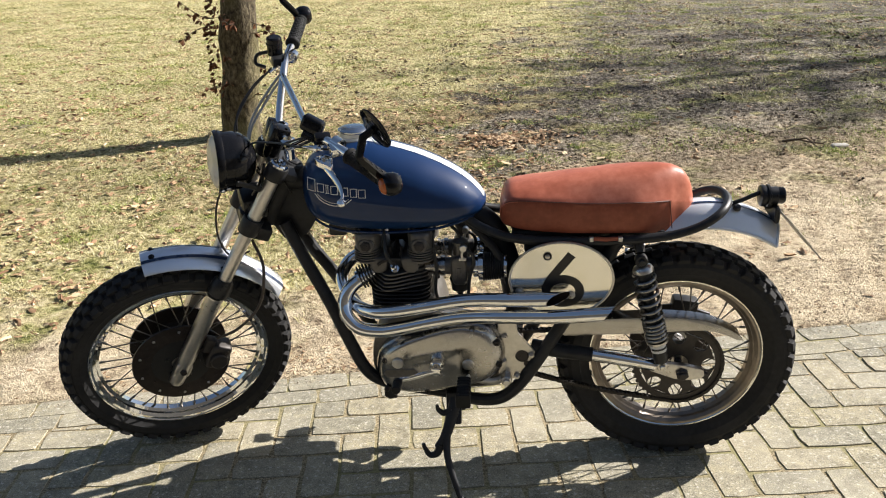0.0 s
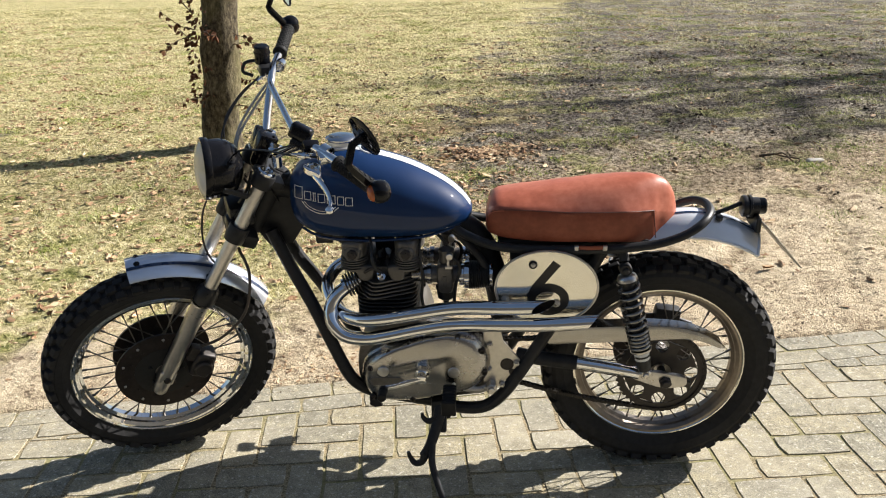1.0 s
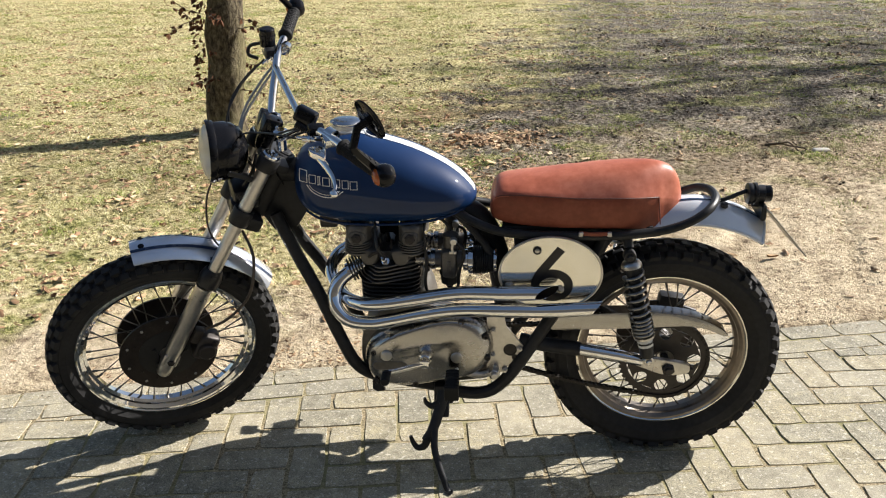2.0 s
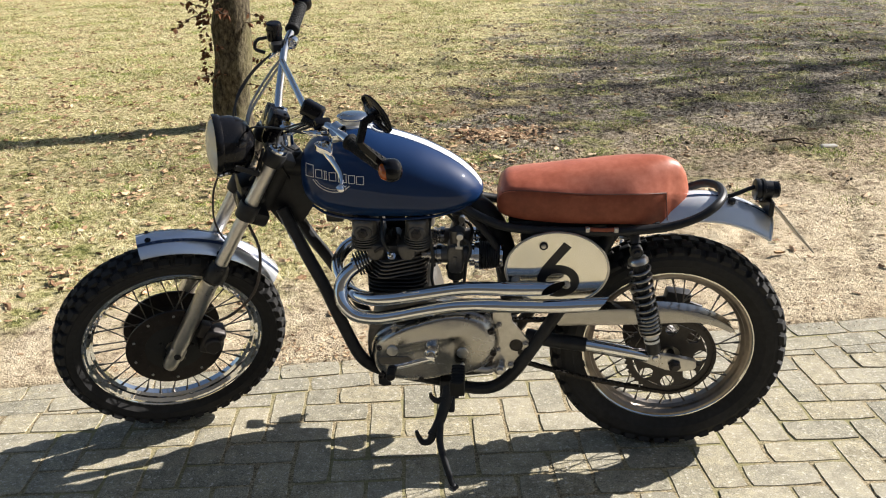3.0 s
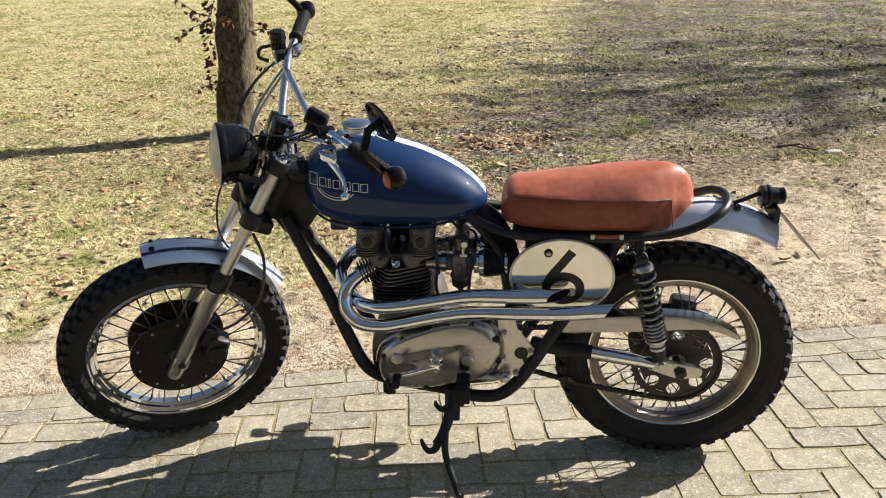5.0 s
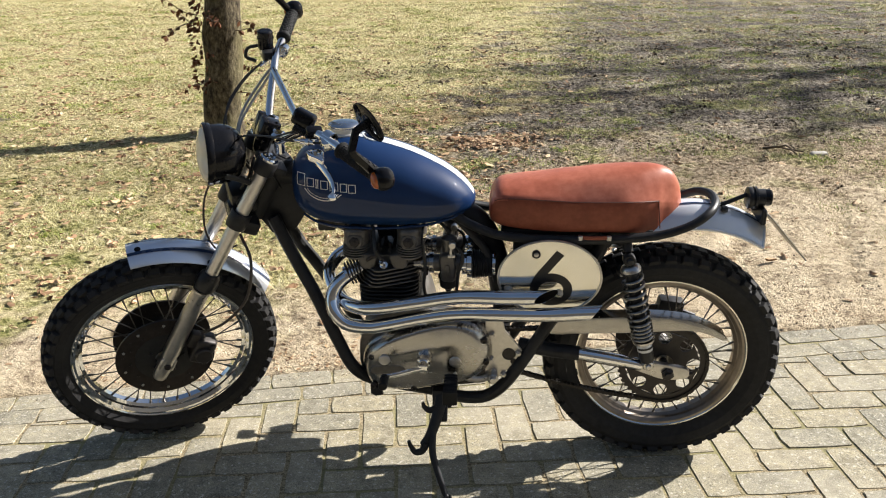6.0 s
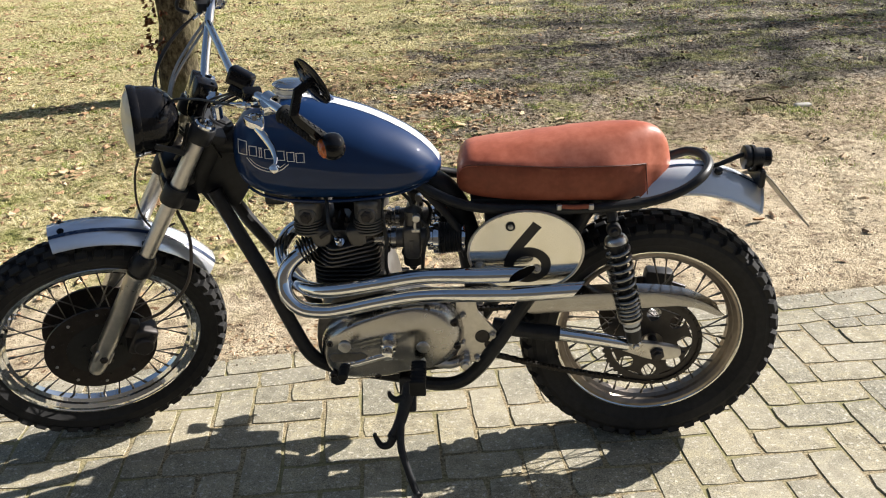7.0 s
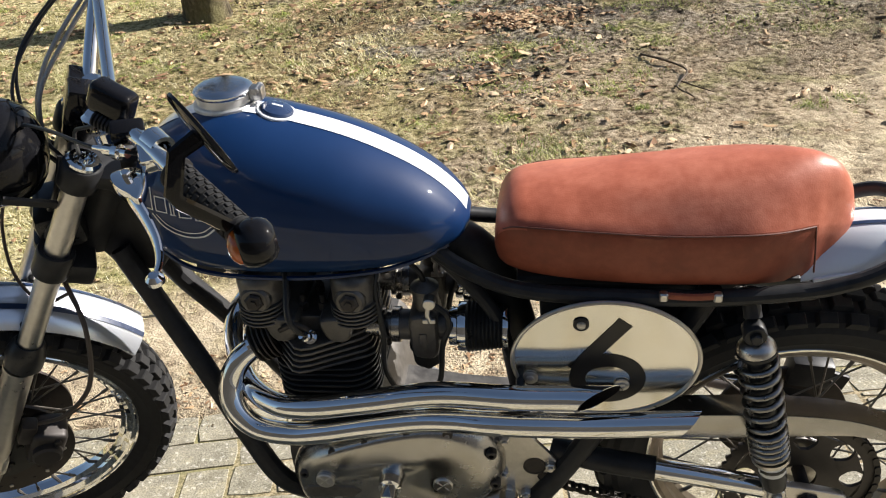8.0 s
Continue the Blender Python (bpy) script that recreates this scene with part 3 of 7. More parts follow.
# caliper with its hose
bm = bmesh.new()
mx = axes(leg(0.06, -0.072) + V(0.075, 0, -0.022), AXIS, (0, 1, 0))
block(bm, (0.060, 0.062, 0.085), (0, 0, 0), mx, 0.012, 3)
lathe(bm, mx @ V(0, -0.03, 0.0), mx.to_3x3() @ V(0, -1, 0), [(0.026, 0), (0.026, 0.012), (0.022, 0.016), (0, 0.016)], 20)
block(bm, (0.028, 0.030, 0.05), (-0.038, -0.006, 0.03), mx, 0.006, 2)
rod(bm, mx @ V(0.012, -0.036, 0.03), mx @ V(0.012, 0.03, 0.03), 0.007, 6)
rod(bm, mx @ V(0.012, -0.036, -0.03), mx @ V(0.012, 0.03, -0.03), 0.007, 6)
part("brake_caliper", steered(bm), RUST, bike, "dull dark cast brake caliper")
bm = bmesh.new()
tube(bm, [leg(0.46, -0.06) + V(0.03, 0, 0), leg(0.40, -0.125) + V(0.072, 0, 0.0), leg(0.28, -0.150) + V(0.104, 0, 0), leg(0.18, -0.13) + V(0.088, 0, 0), leg(0.11, -0.085) + V(0.06, 0, 0)], 0.0042, 8, 8)
part("brake_hose", steered(bm), BROWNHOSE, bike, "brown rubber brake hose")


# ---- front mudguard ----
def guard(name, c, a0, a1, crest, drop, half, mat, lines, turn, label, steps=26, flare=0.0):
    """A curved guard blade: an arc round a wheel with a rounded cross-section and blue lines."""
    fix = steered if turn else (lambda b: b)
    across = [-1, -0.96, -0.82, -0.6, -0.3, 0, 0.3, 0.6, 0.82, 0.96, 1]

    def at(a, u, lift=0.0):
        r = crest - drop * abs(u) ** 2.6 + lift
        return c + V(r * math.cos(a), half * u, r * math.sin(a))

    bm = bmesh.new()
    outer, inner = [], []
    for i in range(steps + 1):
        a = a0 + (a1 - a0) * i / steps
        outer.append([bm.verts.new(at(a, u)) for u in across])
        inner.append([bm.verts.new(at(a, u * 0.985, -0.0028)) for u in across])
    m = len(across)
    for i in range(steps):
        for k in range(m - 1):
            bm.faces.new((outer[i][k], outer[i + 1][k], outer[i + 1][k + 1], outer[i][k + 1]))
            bm.faces.new((inner[i][k], inner[i][k + 1], inner[i + 1][k + 1], inner[i + 1][k]))
        bm.faces.new((outer[i][0], inner[i][0], inner[i + 1][0], outer[i + 1][0]))
        bm.faces.new((outer[i][-1], outer[i + 1][-1], inner[i + 1][-1], inner[i][-1]))
    for i in (0, steps):
        for k in range(m - 1):
            bm.faces.new((outer[i][k], outer[i][k + 1], inner[i][k + 1], inner[i][k]))
    top = part(name, fix(bm), mat, bike, label, smooth=40)
    for u0, u1 in lines:
        bm = bmesh.new()
        prev = None
        for i in range(steps + 1):
            a = a0 + (a1 - a0) * i / steps
            row = [bm.verts.new(at(a, u, 0.0010)) for u in (u0, u1)]
            if prev:
                bm.faces.new((prev[0], row[0], row[1], prev[1]))
            prev = row
        part("pinstripe", fix(bm), BLUELINE, top, "dark blue painted line")
    return top, at


front_guard, gat = guard("front_mudguard", FC, radians(29.3), radians(95.5), 0.381, 0.029, 0.056, SILVERPAINT, [(-0.54, -0.38), (0.38, 0.54)], True, "silver-white front mudguard with dark blue lines")
for a, u in ((91, -0.24), (60, -0.74), (91, 0.50), (60, 0.74)):
    p = gat(radians(a), u)
    d = (p - FC - V(0, p.y * 0.2, 0)).normalized() + V(0, u * 0.9, 0)
    bm = bmesh.new()
    lathe(bm, p - d * 0.002, d, [(0.0085, 0), (0.0085, 0.003), (0.0055, 0.004), (0.005, 0.0075), (0, 0.008)], 14)
    part("bolt", steered(bm), GLOSSBLACK, front_guard)
for s in (-1, 1):
    bm = bmesh.new()
    tube(bm, [leg(0.27, s * 0.085) + V(0.0, 0, 0), leg(0.32, s * 0.070) + V(0.01, 0, 0.02), gat(radians(62), s * 0.8, -0.004)], 0.007, 8, 5, flat=0.5)
    part("mudguard_stay", steered(bm), FRAME, front_guard)

# ---- headlamp ----
HL = V(-1.230, 0, 0.648)
HL_BACK = V(0.993, 0, -0.115).normalized()
bm = bmesh.new()
lathe(bm, HL, HL_BACK, [(0.078, -0.012), (0.081, -0.006), (0.081, 0.004), (0.080, 0.012), (0.079, 0.030), (0.074, 0.052), (0.062, 0.071), (0.042, 0.085), (0.020, 0.092), (0, 0.094)], 40)
lamp = part("headlamp", steered_top(bm), GLOSSBLACK, bike, "round gloss black headlamp")
bm = bmesh.new()
lathe(bm, HL, HL_BACK, [(0.082, -0.016), (0.0845, -0.010), (0.0835, 0.0), (0.0815, 0.004), (0.0815, -0.006), (0.075, -0.016)], 40, closed=True)
part("headlamp_rim", steered_top(bm), GLOSSBLACK, lamp)
GLASS = Mat("headlamp_glass", 0.10, 0, (0.80, 0.76, 0.66)).put("Transmission Weight", 0.45).put("IOR", 1.3).m
bm = bmesh.new()
lathe(bm, HL - HL_BACK * 0.014, -HL_BACK, [(0.075, 0), (0.062, 0.010), (0.042, 0.016), (0.02, 0.019), (0, 0.020)], 40)
part("headlamp_lens", steered_top(bm), GLASS, lamp, "clear domed headlamp glass", smooth=60)
bm = bmesh.new()
lathe(bm, HL - HL_BACK * 0.010, HL_BACK, [(0.074, 0), (0.056, 0.02), (0.03, 0.03), (0, 0.032)], 40)
part("reflector", steered_top(bm), CHROME, lamp)

# ---- handlebar ----
SIDE = (-1, 1)
bm = bmesh.new()
half_bar = [V(-1.060, 0.0, 0.690), V(-1.058, 0.055, 0.690), V(-1.042, 0.105, 0.722), V(-1.014, 0.170, 0.770), V(-0.998, 0.215, 0.790), V(-0.975, 0.260, 0.790), V(-0.940, 0.335, 0.780), V(-0.904, 0.405, 0.768)]
bar_line = [V(p.x, -p.y, p.z) for p in half_bar[:0:-1]] + half_bar[:-3] + [V(-0.978, 0.262, 0.796), V(-0.940, 0.335, 0.810), V(-0.906, 0.405, 0.826)]
tube(bm, bar_line, 0.0112, 14, 7)
bars = part("handlebar", steered_top(bm), CHROME, bike, "chrome braced off-road handlebar")
bm = bmesh.new()
rod(bm, V(-1.014, -0.172, 0.776), V(-1.014, 0.172, 0.776), 0.0092, 14)
part("brace", steered_top(bm), CHROME, bars)
for s in SIDE:
    bm = bmesh.new()
    lathe(bm, V(-1.054, s * 0.042, 0.645), (0, 0, 1), [(0.014, 0), (0.014, 0.03), (0.019, 0.034), (0.019, 0.055), (0.012, 0.060), (0, 0.060)], 16)
    part("bar_clamp", steered_top(bm), CHROME, bars)
    # ribbed grip
    a, b = (V(-0.955, -0.303, 0.784), V(-0.900, -0.410, 0.766)) if s < 0 else (V(-0.956, 0.303, 0.804), V(-0.904, 0.410, 0.827))
    prof = [(0, 0), (0.019, 0), (0.021, 0.003), (0.021, 0.007)]
    ln = (b - a).length
    for i in range(12):
        h = 0.010 + i * (ln - 0.018) / 12
        prof += [(0.0158, h), (0.0160, h + 0.002), (0.0160, h + 0.0055), (0.0158, h + 0.0075)]
    prof += [(0.0185, ln - 0.006), (0.0185, ln), (0, ln)]
    bm = bmesh.new()
    lathe(bm, a, b - a, prof, 18)
    gm = axes(a, b - a)
    for i in range(12):
        for k in range(10):
            block(bm, (0.0034, 0.0085, 0.0062), (0.0162, 0, 0.0145 + i * (ln - 0.020) / 12), gm @ Matrix.Rotation(math.radians(36 * (k + 0.5 * (i % 2))), 4, "Z"), 0.0008, 1)
    part("grip", steered_top(bm), GRIP, bars, "black ribbed rubber grip")
    # bar-end indicator
    d = (b - a).normalized()
    bm = bmesh.new()
    o = b + d * 0.020
    rod(bm, b - d * 0.004, o, 0.010, 12)
    lathe(bm, o + V(-0.016, 0, 0), (1, 0, 0.05), [(0.0205, 0), (0.0245, 0.003), (0.0275, 0.012), (0.0280, 0.018), (0.0265, 0.028), (0.0225, 0.036), (0.0150, 0.041), (0.0145, 0.040), (0, 0.040)], 24)
    ind = part("indicator", steered_top(bm), GLOSSBLACK, bars, "bar-end indicator with an amber lens", smooth=60)
    bm = bmesh.new()
    lathe(bm, o + V(-0.0155, 0, 0), (-1, 0, -0.05), [(0.0205, 0), (0.0195, 0.004), (0.015, 0.009), (0.008, 0.012), (0, 0.013)], 24)
    part("indicator_lens", steered_top(bm), AMBER, ind, "amber indicator lens", smooth=60)
    # mirror on an arm from the bar end
    mir = bmesh.new()
    rise = 0 if s < 0 else 0.06
    mc = V(-0.911, s * 0.394, 0.896 + rise)
    nrm = V(0.855, -s * 0.30, 0.29).normalized()
    lathe(mir, mc - nrm * 0.016, nrm, [(0, 0.010), (0.030, 0.0108), (0.046, 0.0130), (0.0510, 0.0160), (0.0510, 0.0195), (0.0490, 0.020), (0.0480, 0.0175)], 32)
    mirror = part("mirror", steered_top(mir), GLOSSBLACK, bars, "round black bar-end mirror", smooth=50)
    bm = bmesh.new()
    lathe(bm, mc + nrm * 0.0005, nrm, [(0.0480, 0), (0, 0.0)], 32)
    part("mirror_glass", steered_top(bm), CHROME, mirror)
    bm = bmesh.new()
    tube(bm, [b, V(-0.926, s * 0.411, 0.800 + rise), V(-0.950, s * 0.412, 0.830 + rise), V(-0.955, s * 0.411, 0.842 + rise), V(-0.940, s * 0.400, 0.884 + rise), mc - nrm * 0.004], 0.0095, 8, 1, flat=0.5)
    part("mirror_arm", steered_top(bm), GLOSSBLACK, mirror)
    # lever and perch
    bm = bmesh.new()
    block(bm, (0.034, 0.040, 0.026), (0, 0, 0), axes(V(-0.975, s * 0.262, 0.783), (0, 0.2 * s, 1), (0, 1, 0)), 0.007, 2)
    lathe(bm, V(-0.968, s * 0.255, 0.790), (0.45, s * 0.9, -0.1), [(0.0115, -0.012), (0.017, -0.012), (0.017, 0.012), (0.0115, 0.012)], 16, closed=True)
    part("lever_perch", steered_top(bm), CHROME, bars)
    bm = bmesh.new()
    lathe(bm, V(-1.004, s * 0.244, 0.778), (-0.75, -s * 0.65, -0.1), [(0, 0), (0.006, 0), (0.006, 0.010), (0.010, 0.011), (0.010, 0.019), (0.007, 0.021), (0.007, 0.034), (0.004, 0.036), (0.003, 0.052), (0, 0.052)], 12)
    part("cable_adjuster", steered_top(bm), CHROME, bars)
    bm = bmesh.new()
    up_ = 0 if s < 0 else 0.03
    tube(bm, [V(-1.010, s * 0.284, 0.762 + up_), V(-1.008, s * 0.304, 0.758 + up_), V(-1.000, s * 0.330, 0.749 + up_), V(-0.994, s * 0.358, 0.739 + up_), V(-0.995, s * 0.382, 0.731 + up_), V(-1.002, s * 0.400, 0.726 + up_)], (0.0098, 0.0052), 12, 6, flat=0.62)
    prism(bm, rounded([(-1.028, 0.262), (-1.004, 0.258), (-0.990, 0.272), (-0.992, 0.296), (-1.002, 0.318), (-1.014, 0.302), (-1.026, 0.284)], 4), 0.756 + up_, 0.770 + up_, 0.003, 2, Matrix(((1, 0, 0, 0), (0, 0, s, 0), (0, 1, 0, 0), (0, 0, 0, 1))))
    rod(bm, V(-1.010, s * 0.276, 0.766 + up_), V(-1.010, s * 0.276, 0.778 + up_), 0.006, 6)
    lathe(bm, V(-1.004, s * 0.406, 0.716 + up_), (0, 0, 1), [(0, 0), (0.006, 0.001), (0.0105, 0.006), (0.0105, 0.012), (0.006, 0.017), (0, 0.018)], 14)
    part("lever", steered_top(bm), CHROME, bars, "bright alloy control lever")

# switches, reservoir, instruments
bm = bmesh.new()
block(bm, (0.056, 0.042, 0.032), (0, 0, 0), axes(V(-1.008, -0.172, 0.805), (0.552, 0.787, -0.276), (-0.447, 0, -0.894)), 0.009, 3)
block(bm, (0.040, 0.022, 0.030), (0, 0, 0), axes(V(-0.998, -0.222, 0.792), (0.15, -0.35, 1), (0, 1, 0)), 0.005, 2)
part("switch_housing", steered_top(bm), GLOSSBLACK, bars, "black switch housing")
bm = bmesh.new()
boot = [(0.004, 0)]
for i in range(7):
    boot += [(0.0075, 0.001 + 0.005 * i), (0.0105, 0.002 + 0.005 * i), (0.0105, 0.004 + 0.005 * i), (0.0075, 0.005 + 0.005 * i)]
lathe(bm, V(-1.036, -0.174, 0.790), (0.75, -0.6, -0.35), boot + [(0.004, 0.037), (0, 0.037)], 16)
part("cable_boot", steered_top(bm), PLASTIC, bars, "ribbed rubber cable boot")
bm = bmesh.new()
lathe(bm, V(-1.012, 0.276, 0.792), (0.05, 0.05, 1), [(0, 0), (0.019, 0), (0.0215, 0.004), (0.0215, 0.030), (0.0235, 0.031), (0.0235, 0.036), (0.0215, 0.037), (0.0215, 0.050), (0.018, 0.054), (0, 0.055)], 22)
part("fluid_reservoir", steered_top(bm), GLOSSBLACK, bars, "black brake fluid reservoir")
bm = bmesh.new()
block(bm, (0.040, 0.070, 0.032), (0, 0, 0), axes(V(-1.008, 0.262, 0.782), (0.1, 0.1, 1), (0, 1, 0)), 0.008, 2)
tube(bm, [V(-1.035, 0.262, 0.812), V(-1.062, 0.272, 0.803), V(-1.070, 0.268, 0.780), V(-1.045, 0.258, 0.768)], 0.005, 8, 5)
part("master_cylinder", steered_top(bm), PLASTIC, bars)
for y, tz in ((0.016, 0.0), (0.062, -0.010)):
    bm = bmesh.new()
    mx = axes(V(-1.066, y, 0.694 + tz), (0.45, 0, 0.89), (0, 1, 0))
    block(bm, (0.050, 0.042, 0.060), (0, 0, -0.012), mx, 0.004, 2)
    rod(bm, mx @ V(0.012, -0.010, 0.016), mx @ V(0.012, -0.010, 0.022), 0.0045, 10)
    lathe(bm, mx @ V(0, 0, -0.036), mx.to_3x3() @ V(0, 0, -1), [(0.024, 0), (0.022, 0.03), (0.016, 0.042), (0, 0.042)], 16)
    part("instrument", steered_top(bm), GLOSSBLACK, bike, "small black instrument housing")
# cables
for n, (pts, r, mat) in enumerate((
    ([V(-1.02, 0.25, 0.77), V(-1.09, 0.21, 0.745), V(-1.155, 0.14, 0.70), V(-1.165, 0.07, 0.64), V(-1.13, 0.03, 0.58)], 0.0027, CABLE),
    ([V(-1.03, 0.255, 0.765), V(-1.11, 0.19, 0.73), V(-1.17, 0.11, 0.68), V(-1.175, 0.05, 0.62)], 0.0027, CABLE),
    ([V(-1.00, 0.20, 0.785), V(-1.06, 0.16, 0.745), V(-1.12, 0.11, 0.695), V(-1.15, 0.07, 0.63), V(-1.14, 0.05, 0.54)], 0.0036, HOSE),
    ([V(-1.00, 0.19, 0.78), V(-1.075, 0.135, 0.725), V(-1.135, 0.08, 0.67), V(-1.15, 0.03, 0.60)], 0.0036, HOSE),
    ([V(-0.985, -0.25, 0.775), V(-1.045, -0.20, 0.765), V(-1.10, -0.12, 0.745), V(-1.15, -0.03, 0.70), V(-1.15, 0.02, 0.62)], 0.0027, CABLE),
    ([V(-1.00, -0.20, 0.79), V(-1.05, -0.15, 0.76), V(-1.08, -0.09, 0.71), V(-1.09, -0.05, 0.62), V(-1.06, -0.03, 0.52)], 0.0027, CABLE),
    ([V(-1.225, 0.06, 0.545), V(-1.262, 0.045, 0.48), V(-1.275, 0.01, 0.40), V(-1.25, -0.02, 0.345), V(-1.20, -0.03, 0.36)], 0.0028, BROWNHOSE),
)):
    bm = bmesh.new()
    tube(bm, pts, r, 7, 7)
    part("cable", steered_top(bm), mat, bike)
bm = bmesh.new()
rng = random.Random(5)
for i in range(7):
    p = V(-1.15 + rng.uniform(-0.03, 0.03), rng.uniform(-0.06, 0.05), 0.50 + rng.uniform(-0.04, 0.05))
    tube(bm, [p, p + V(rng.uniform(-0.03, 0.03), rng.uniform(-0.03, 0.03), 0.04), p + V(rng.uniform(-0.05, 0.05), rng.uniform(-0.03, 0.03), 0.09)], 0.004, 6, 4)
    part("wire", steered_top(bm), CABLE, bike)
    bm = bmesh.new()
block(bm, (0.07, 0.10, 0.07), (-1.165, 0.0, 0.505), None, 0.015, 2)
block(bm, (0.05, 0.05, 0.09), (-1.185, -0.03, 0.46), None, 0.012, 2)
part("wiring_loom", steered_top(bm), PLASTIC, bike, "bundle of black wires behind the headlamp")


# ---- tank ----
TX = [-1.022, -1.016, -0.998, -0.962, -0.91, -0.85, -0.78, -0.70, -0.63, -0.585, -0.555, -0.538, -0.530]
TTOP = [0.560, 0.585, 0.612, 0.638, 0.655, 0.656, 0.640, 0.614, 0.580, 0.550, 0.522, 0.500, 0.485]
TBOT = [0.516, 0.490, 0.460, 0.437, 0.424, 0.420, 0.420, 0.421, 0.428, 0.440, 0.450, 0.460, 0.470]
TWID = [0.028, 0.058, 0.090, 0.113, 0.126, 0.132, 0.132, 0.124, 0.106, 0.088, 0.066, 0.046, 0.022]


def spline(xs, ys, x):
    """Smooth value between given stations."""
    x = min(max(x, xs[0]), xs[-1])
    i = max(k for k in range(len(xs) - 1) if xs[k] <= x)
    h = xs[i + 1] - xs[i]
    t = (x - xs[i]) / h

    def slope(k):
        if k in (0, len(xs) - 1):
            j = min(k, len(xs) - 2)
            return (ys[j + 1] - ys[j]) / (xs[j + 1] - xs[j])
        return (ys[k + 1] - ys[k - 1]) / (xs[k + 1] - xs[k - 1])

    return (2 * t ** 3 - 3 * t * t + 1) * ys[i] + (t ** 3 - 2 * t * t + t) * h * slope(i) + (3 * t * t - 2 * t ** 3) * ys[i + 1] + (t ** 3 - t * t) * h * slope(i + 1)


def tank_ring(x):
    """Half section of the tank at x: (y, z) from the top centre down to the bottom centre."""
    w, zt, zb = spline(TX, TWID, x), spline(TX, TTOP, x), spline(TX, TBOT, x)
    zw = zb + (zt - zb) * 0.40
    out = []
    for k in range(21):
        a = math.pi * k / 20
        s, c = math.sin(a), math.cos(a)
        if c >= 0:
            out.append((w * s ** 0.86, zw + (zt - zw) * c ** 0.92))
        else:
            out.append((w * s ** 0.62, zw - (zw - zb) * (-c) ** 0.60))
    return out


def tank_top(x, y):
    ring = tank_ring(x)
    for (ya, za), (yb, zb) in zip(ring, ring[1:]):
        if ya <= abs(y) <= yb:
            return za + (zb - za) * (abs(y) - ya) / max(1e-6, yb - ya)
    return ring[10][1]


bm = bmesh.new()
rings = []
N = 56
for i in range(N + 1):
    u = i / N
    x = TX[0] + (TX[-1] - TX[0]) * (0.5 - 0.5 * math.cos(math.pi * u))
    hr = tank_ring(x)
    rings.append([bm.verts.new((x, y, z)) for y, z in hr] + [bm.verts.new((x, -y, z)) for y, z in hr[-2:0:-1]])
for a, b in zip(rings, rings[1:]):
    for k in range(len(a)):
        bm.faces.new((a[k], a[(k + 1) % len(a)], b[(k + 1) % len(b)], b[k]))
bm.faces.new(rings[0])
bm.faces.new(rings[-1])
tank = part("fuel_tank", bm, BLUE, bike, "deep blue fuel tank with a white stripe along its top", smooth=60)
bm = bmesh.new()
prev = None
for i in range(61):
    x = -1.012 + 0.478 * i / 60
    row = [bm.verts.new((x, y, tank_top(x, y) + 0.0012)) for y in (-0.019, -0.010, 0.0, 0.010, 0.019)]
    if prev:
        for k in range(4):
            bm.faces.new((prev[k], row[k], row[k + 1], prev[k + 1]))
    prev = row
part("stripe", bm, WHITE, tank, "white painted stripe", smooth=60)
# lower lip seam
bm = bmesh.new()
for s in SIDE:
    tube(bm, [V(x, s * (spline(TX, TWID, x) * 0.80), spline(TX, TBOT, x) + 0.006) for x in (-0.985, -0.95, -0.9, -0.82, -0.74, -0.66, -0.60, -0.56)], 0.004, 6, 4)
part("tank_seam", bm, BLUE, tank)
# filler cap
bm = bmesh.new()
cp = V(-0.879, 0.012, tank_top(-0.879, 0.012) - 0.006)
lathe(bm, cp, (0.02, 0, 1), [(0.037, 0.0215), (0.0420, 0.022), (0.0428, 0.0235), (0.0428, 0.0275), (0.0405, 0.030), (0.032, 0.0335), (0.018, 0.036), (0, 0.0365)], 44)
cap = part("filler_cap", bm, CAPMETAL, tank, "polished hinged filler cap")
bm = bmesh.new()
lathe(bm, cp, (0.02, 0, 1), [(0.0455, -0.004), (0.0455, 0.0075), (0.0440, 0.009), (0.0400, 0.0095), (0.0400, 0.0212), (0.030, 0.0215)], 44)
part("filler_neck", bm, NECK, cap, "satin alloy filler neck")
bm = bmesh.new()
block(bm, (0.020, 0.020, 0.020), (0.050, 0, 0.0195), Matrix.Translation(cp), 0.003, 2)
rod(bm, cp + V(0.052, -0.013, 0.026), cp + V(0.052, 0.013, 0.026), 0.0045, 10)
part("cap_hinge", bm, BRUSHED, cap)
# round badge on the stripe
bm = bmesh.new()
bp = V(-0.802, 0.0, tank_top(-0.802, 0) - 0.002)
lathe(bm, bp, (0.30, 0, 1), [(0.0245, 0), (0.0245, 0.005), (0.022, 0.008), (0.012, 0.011), (0, 0.012)], 28)
badge = part("tank_badge", bm, BLUELINE, tank, "small round dark blue badge")
bm = bmesh.new()
lathe(bm, bp, (0.30, 0, 1), [(0.0285, -0.004), (0.0285, 0.0030), (0.0278, 0.0036), (0.0245, 0.0038)], 32)
part("badge_ring", bm, WHITE, badge)
bm = bmesh.new()
block(bm, (0.016, 0.004, 0.0015), (0, 0, 0.0115), axes(bp, (0.30, 0, 1), (0, 1, 0)), 0.0004, 1)
part("badge_mark", bm, LABEL, badge)


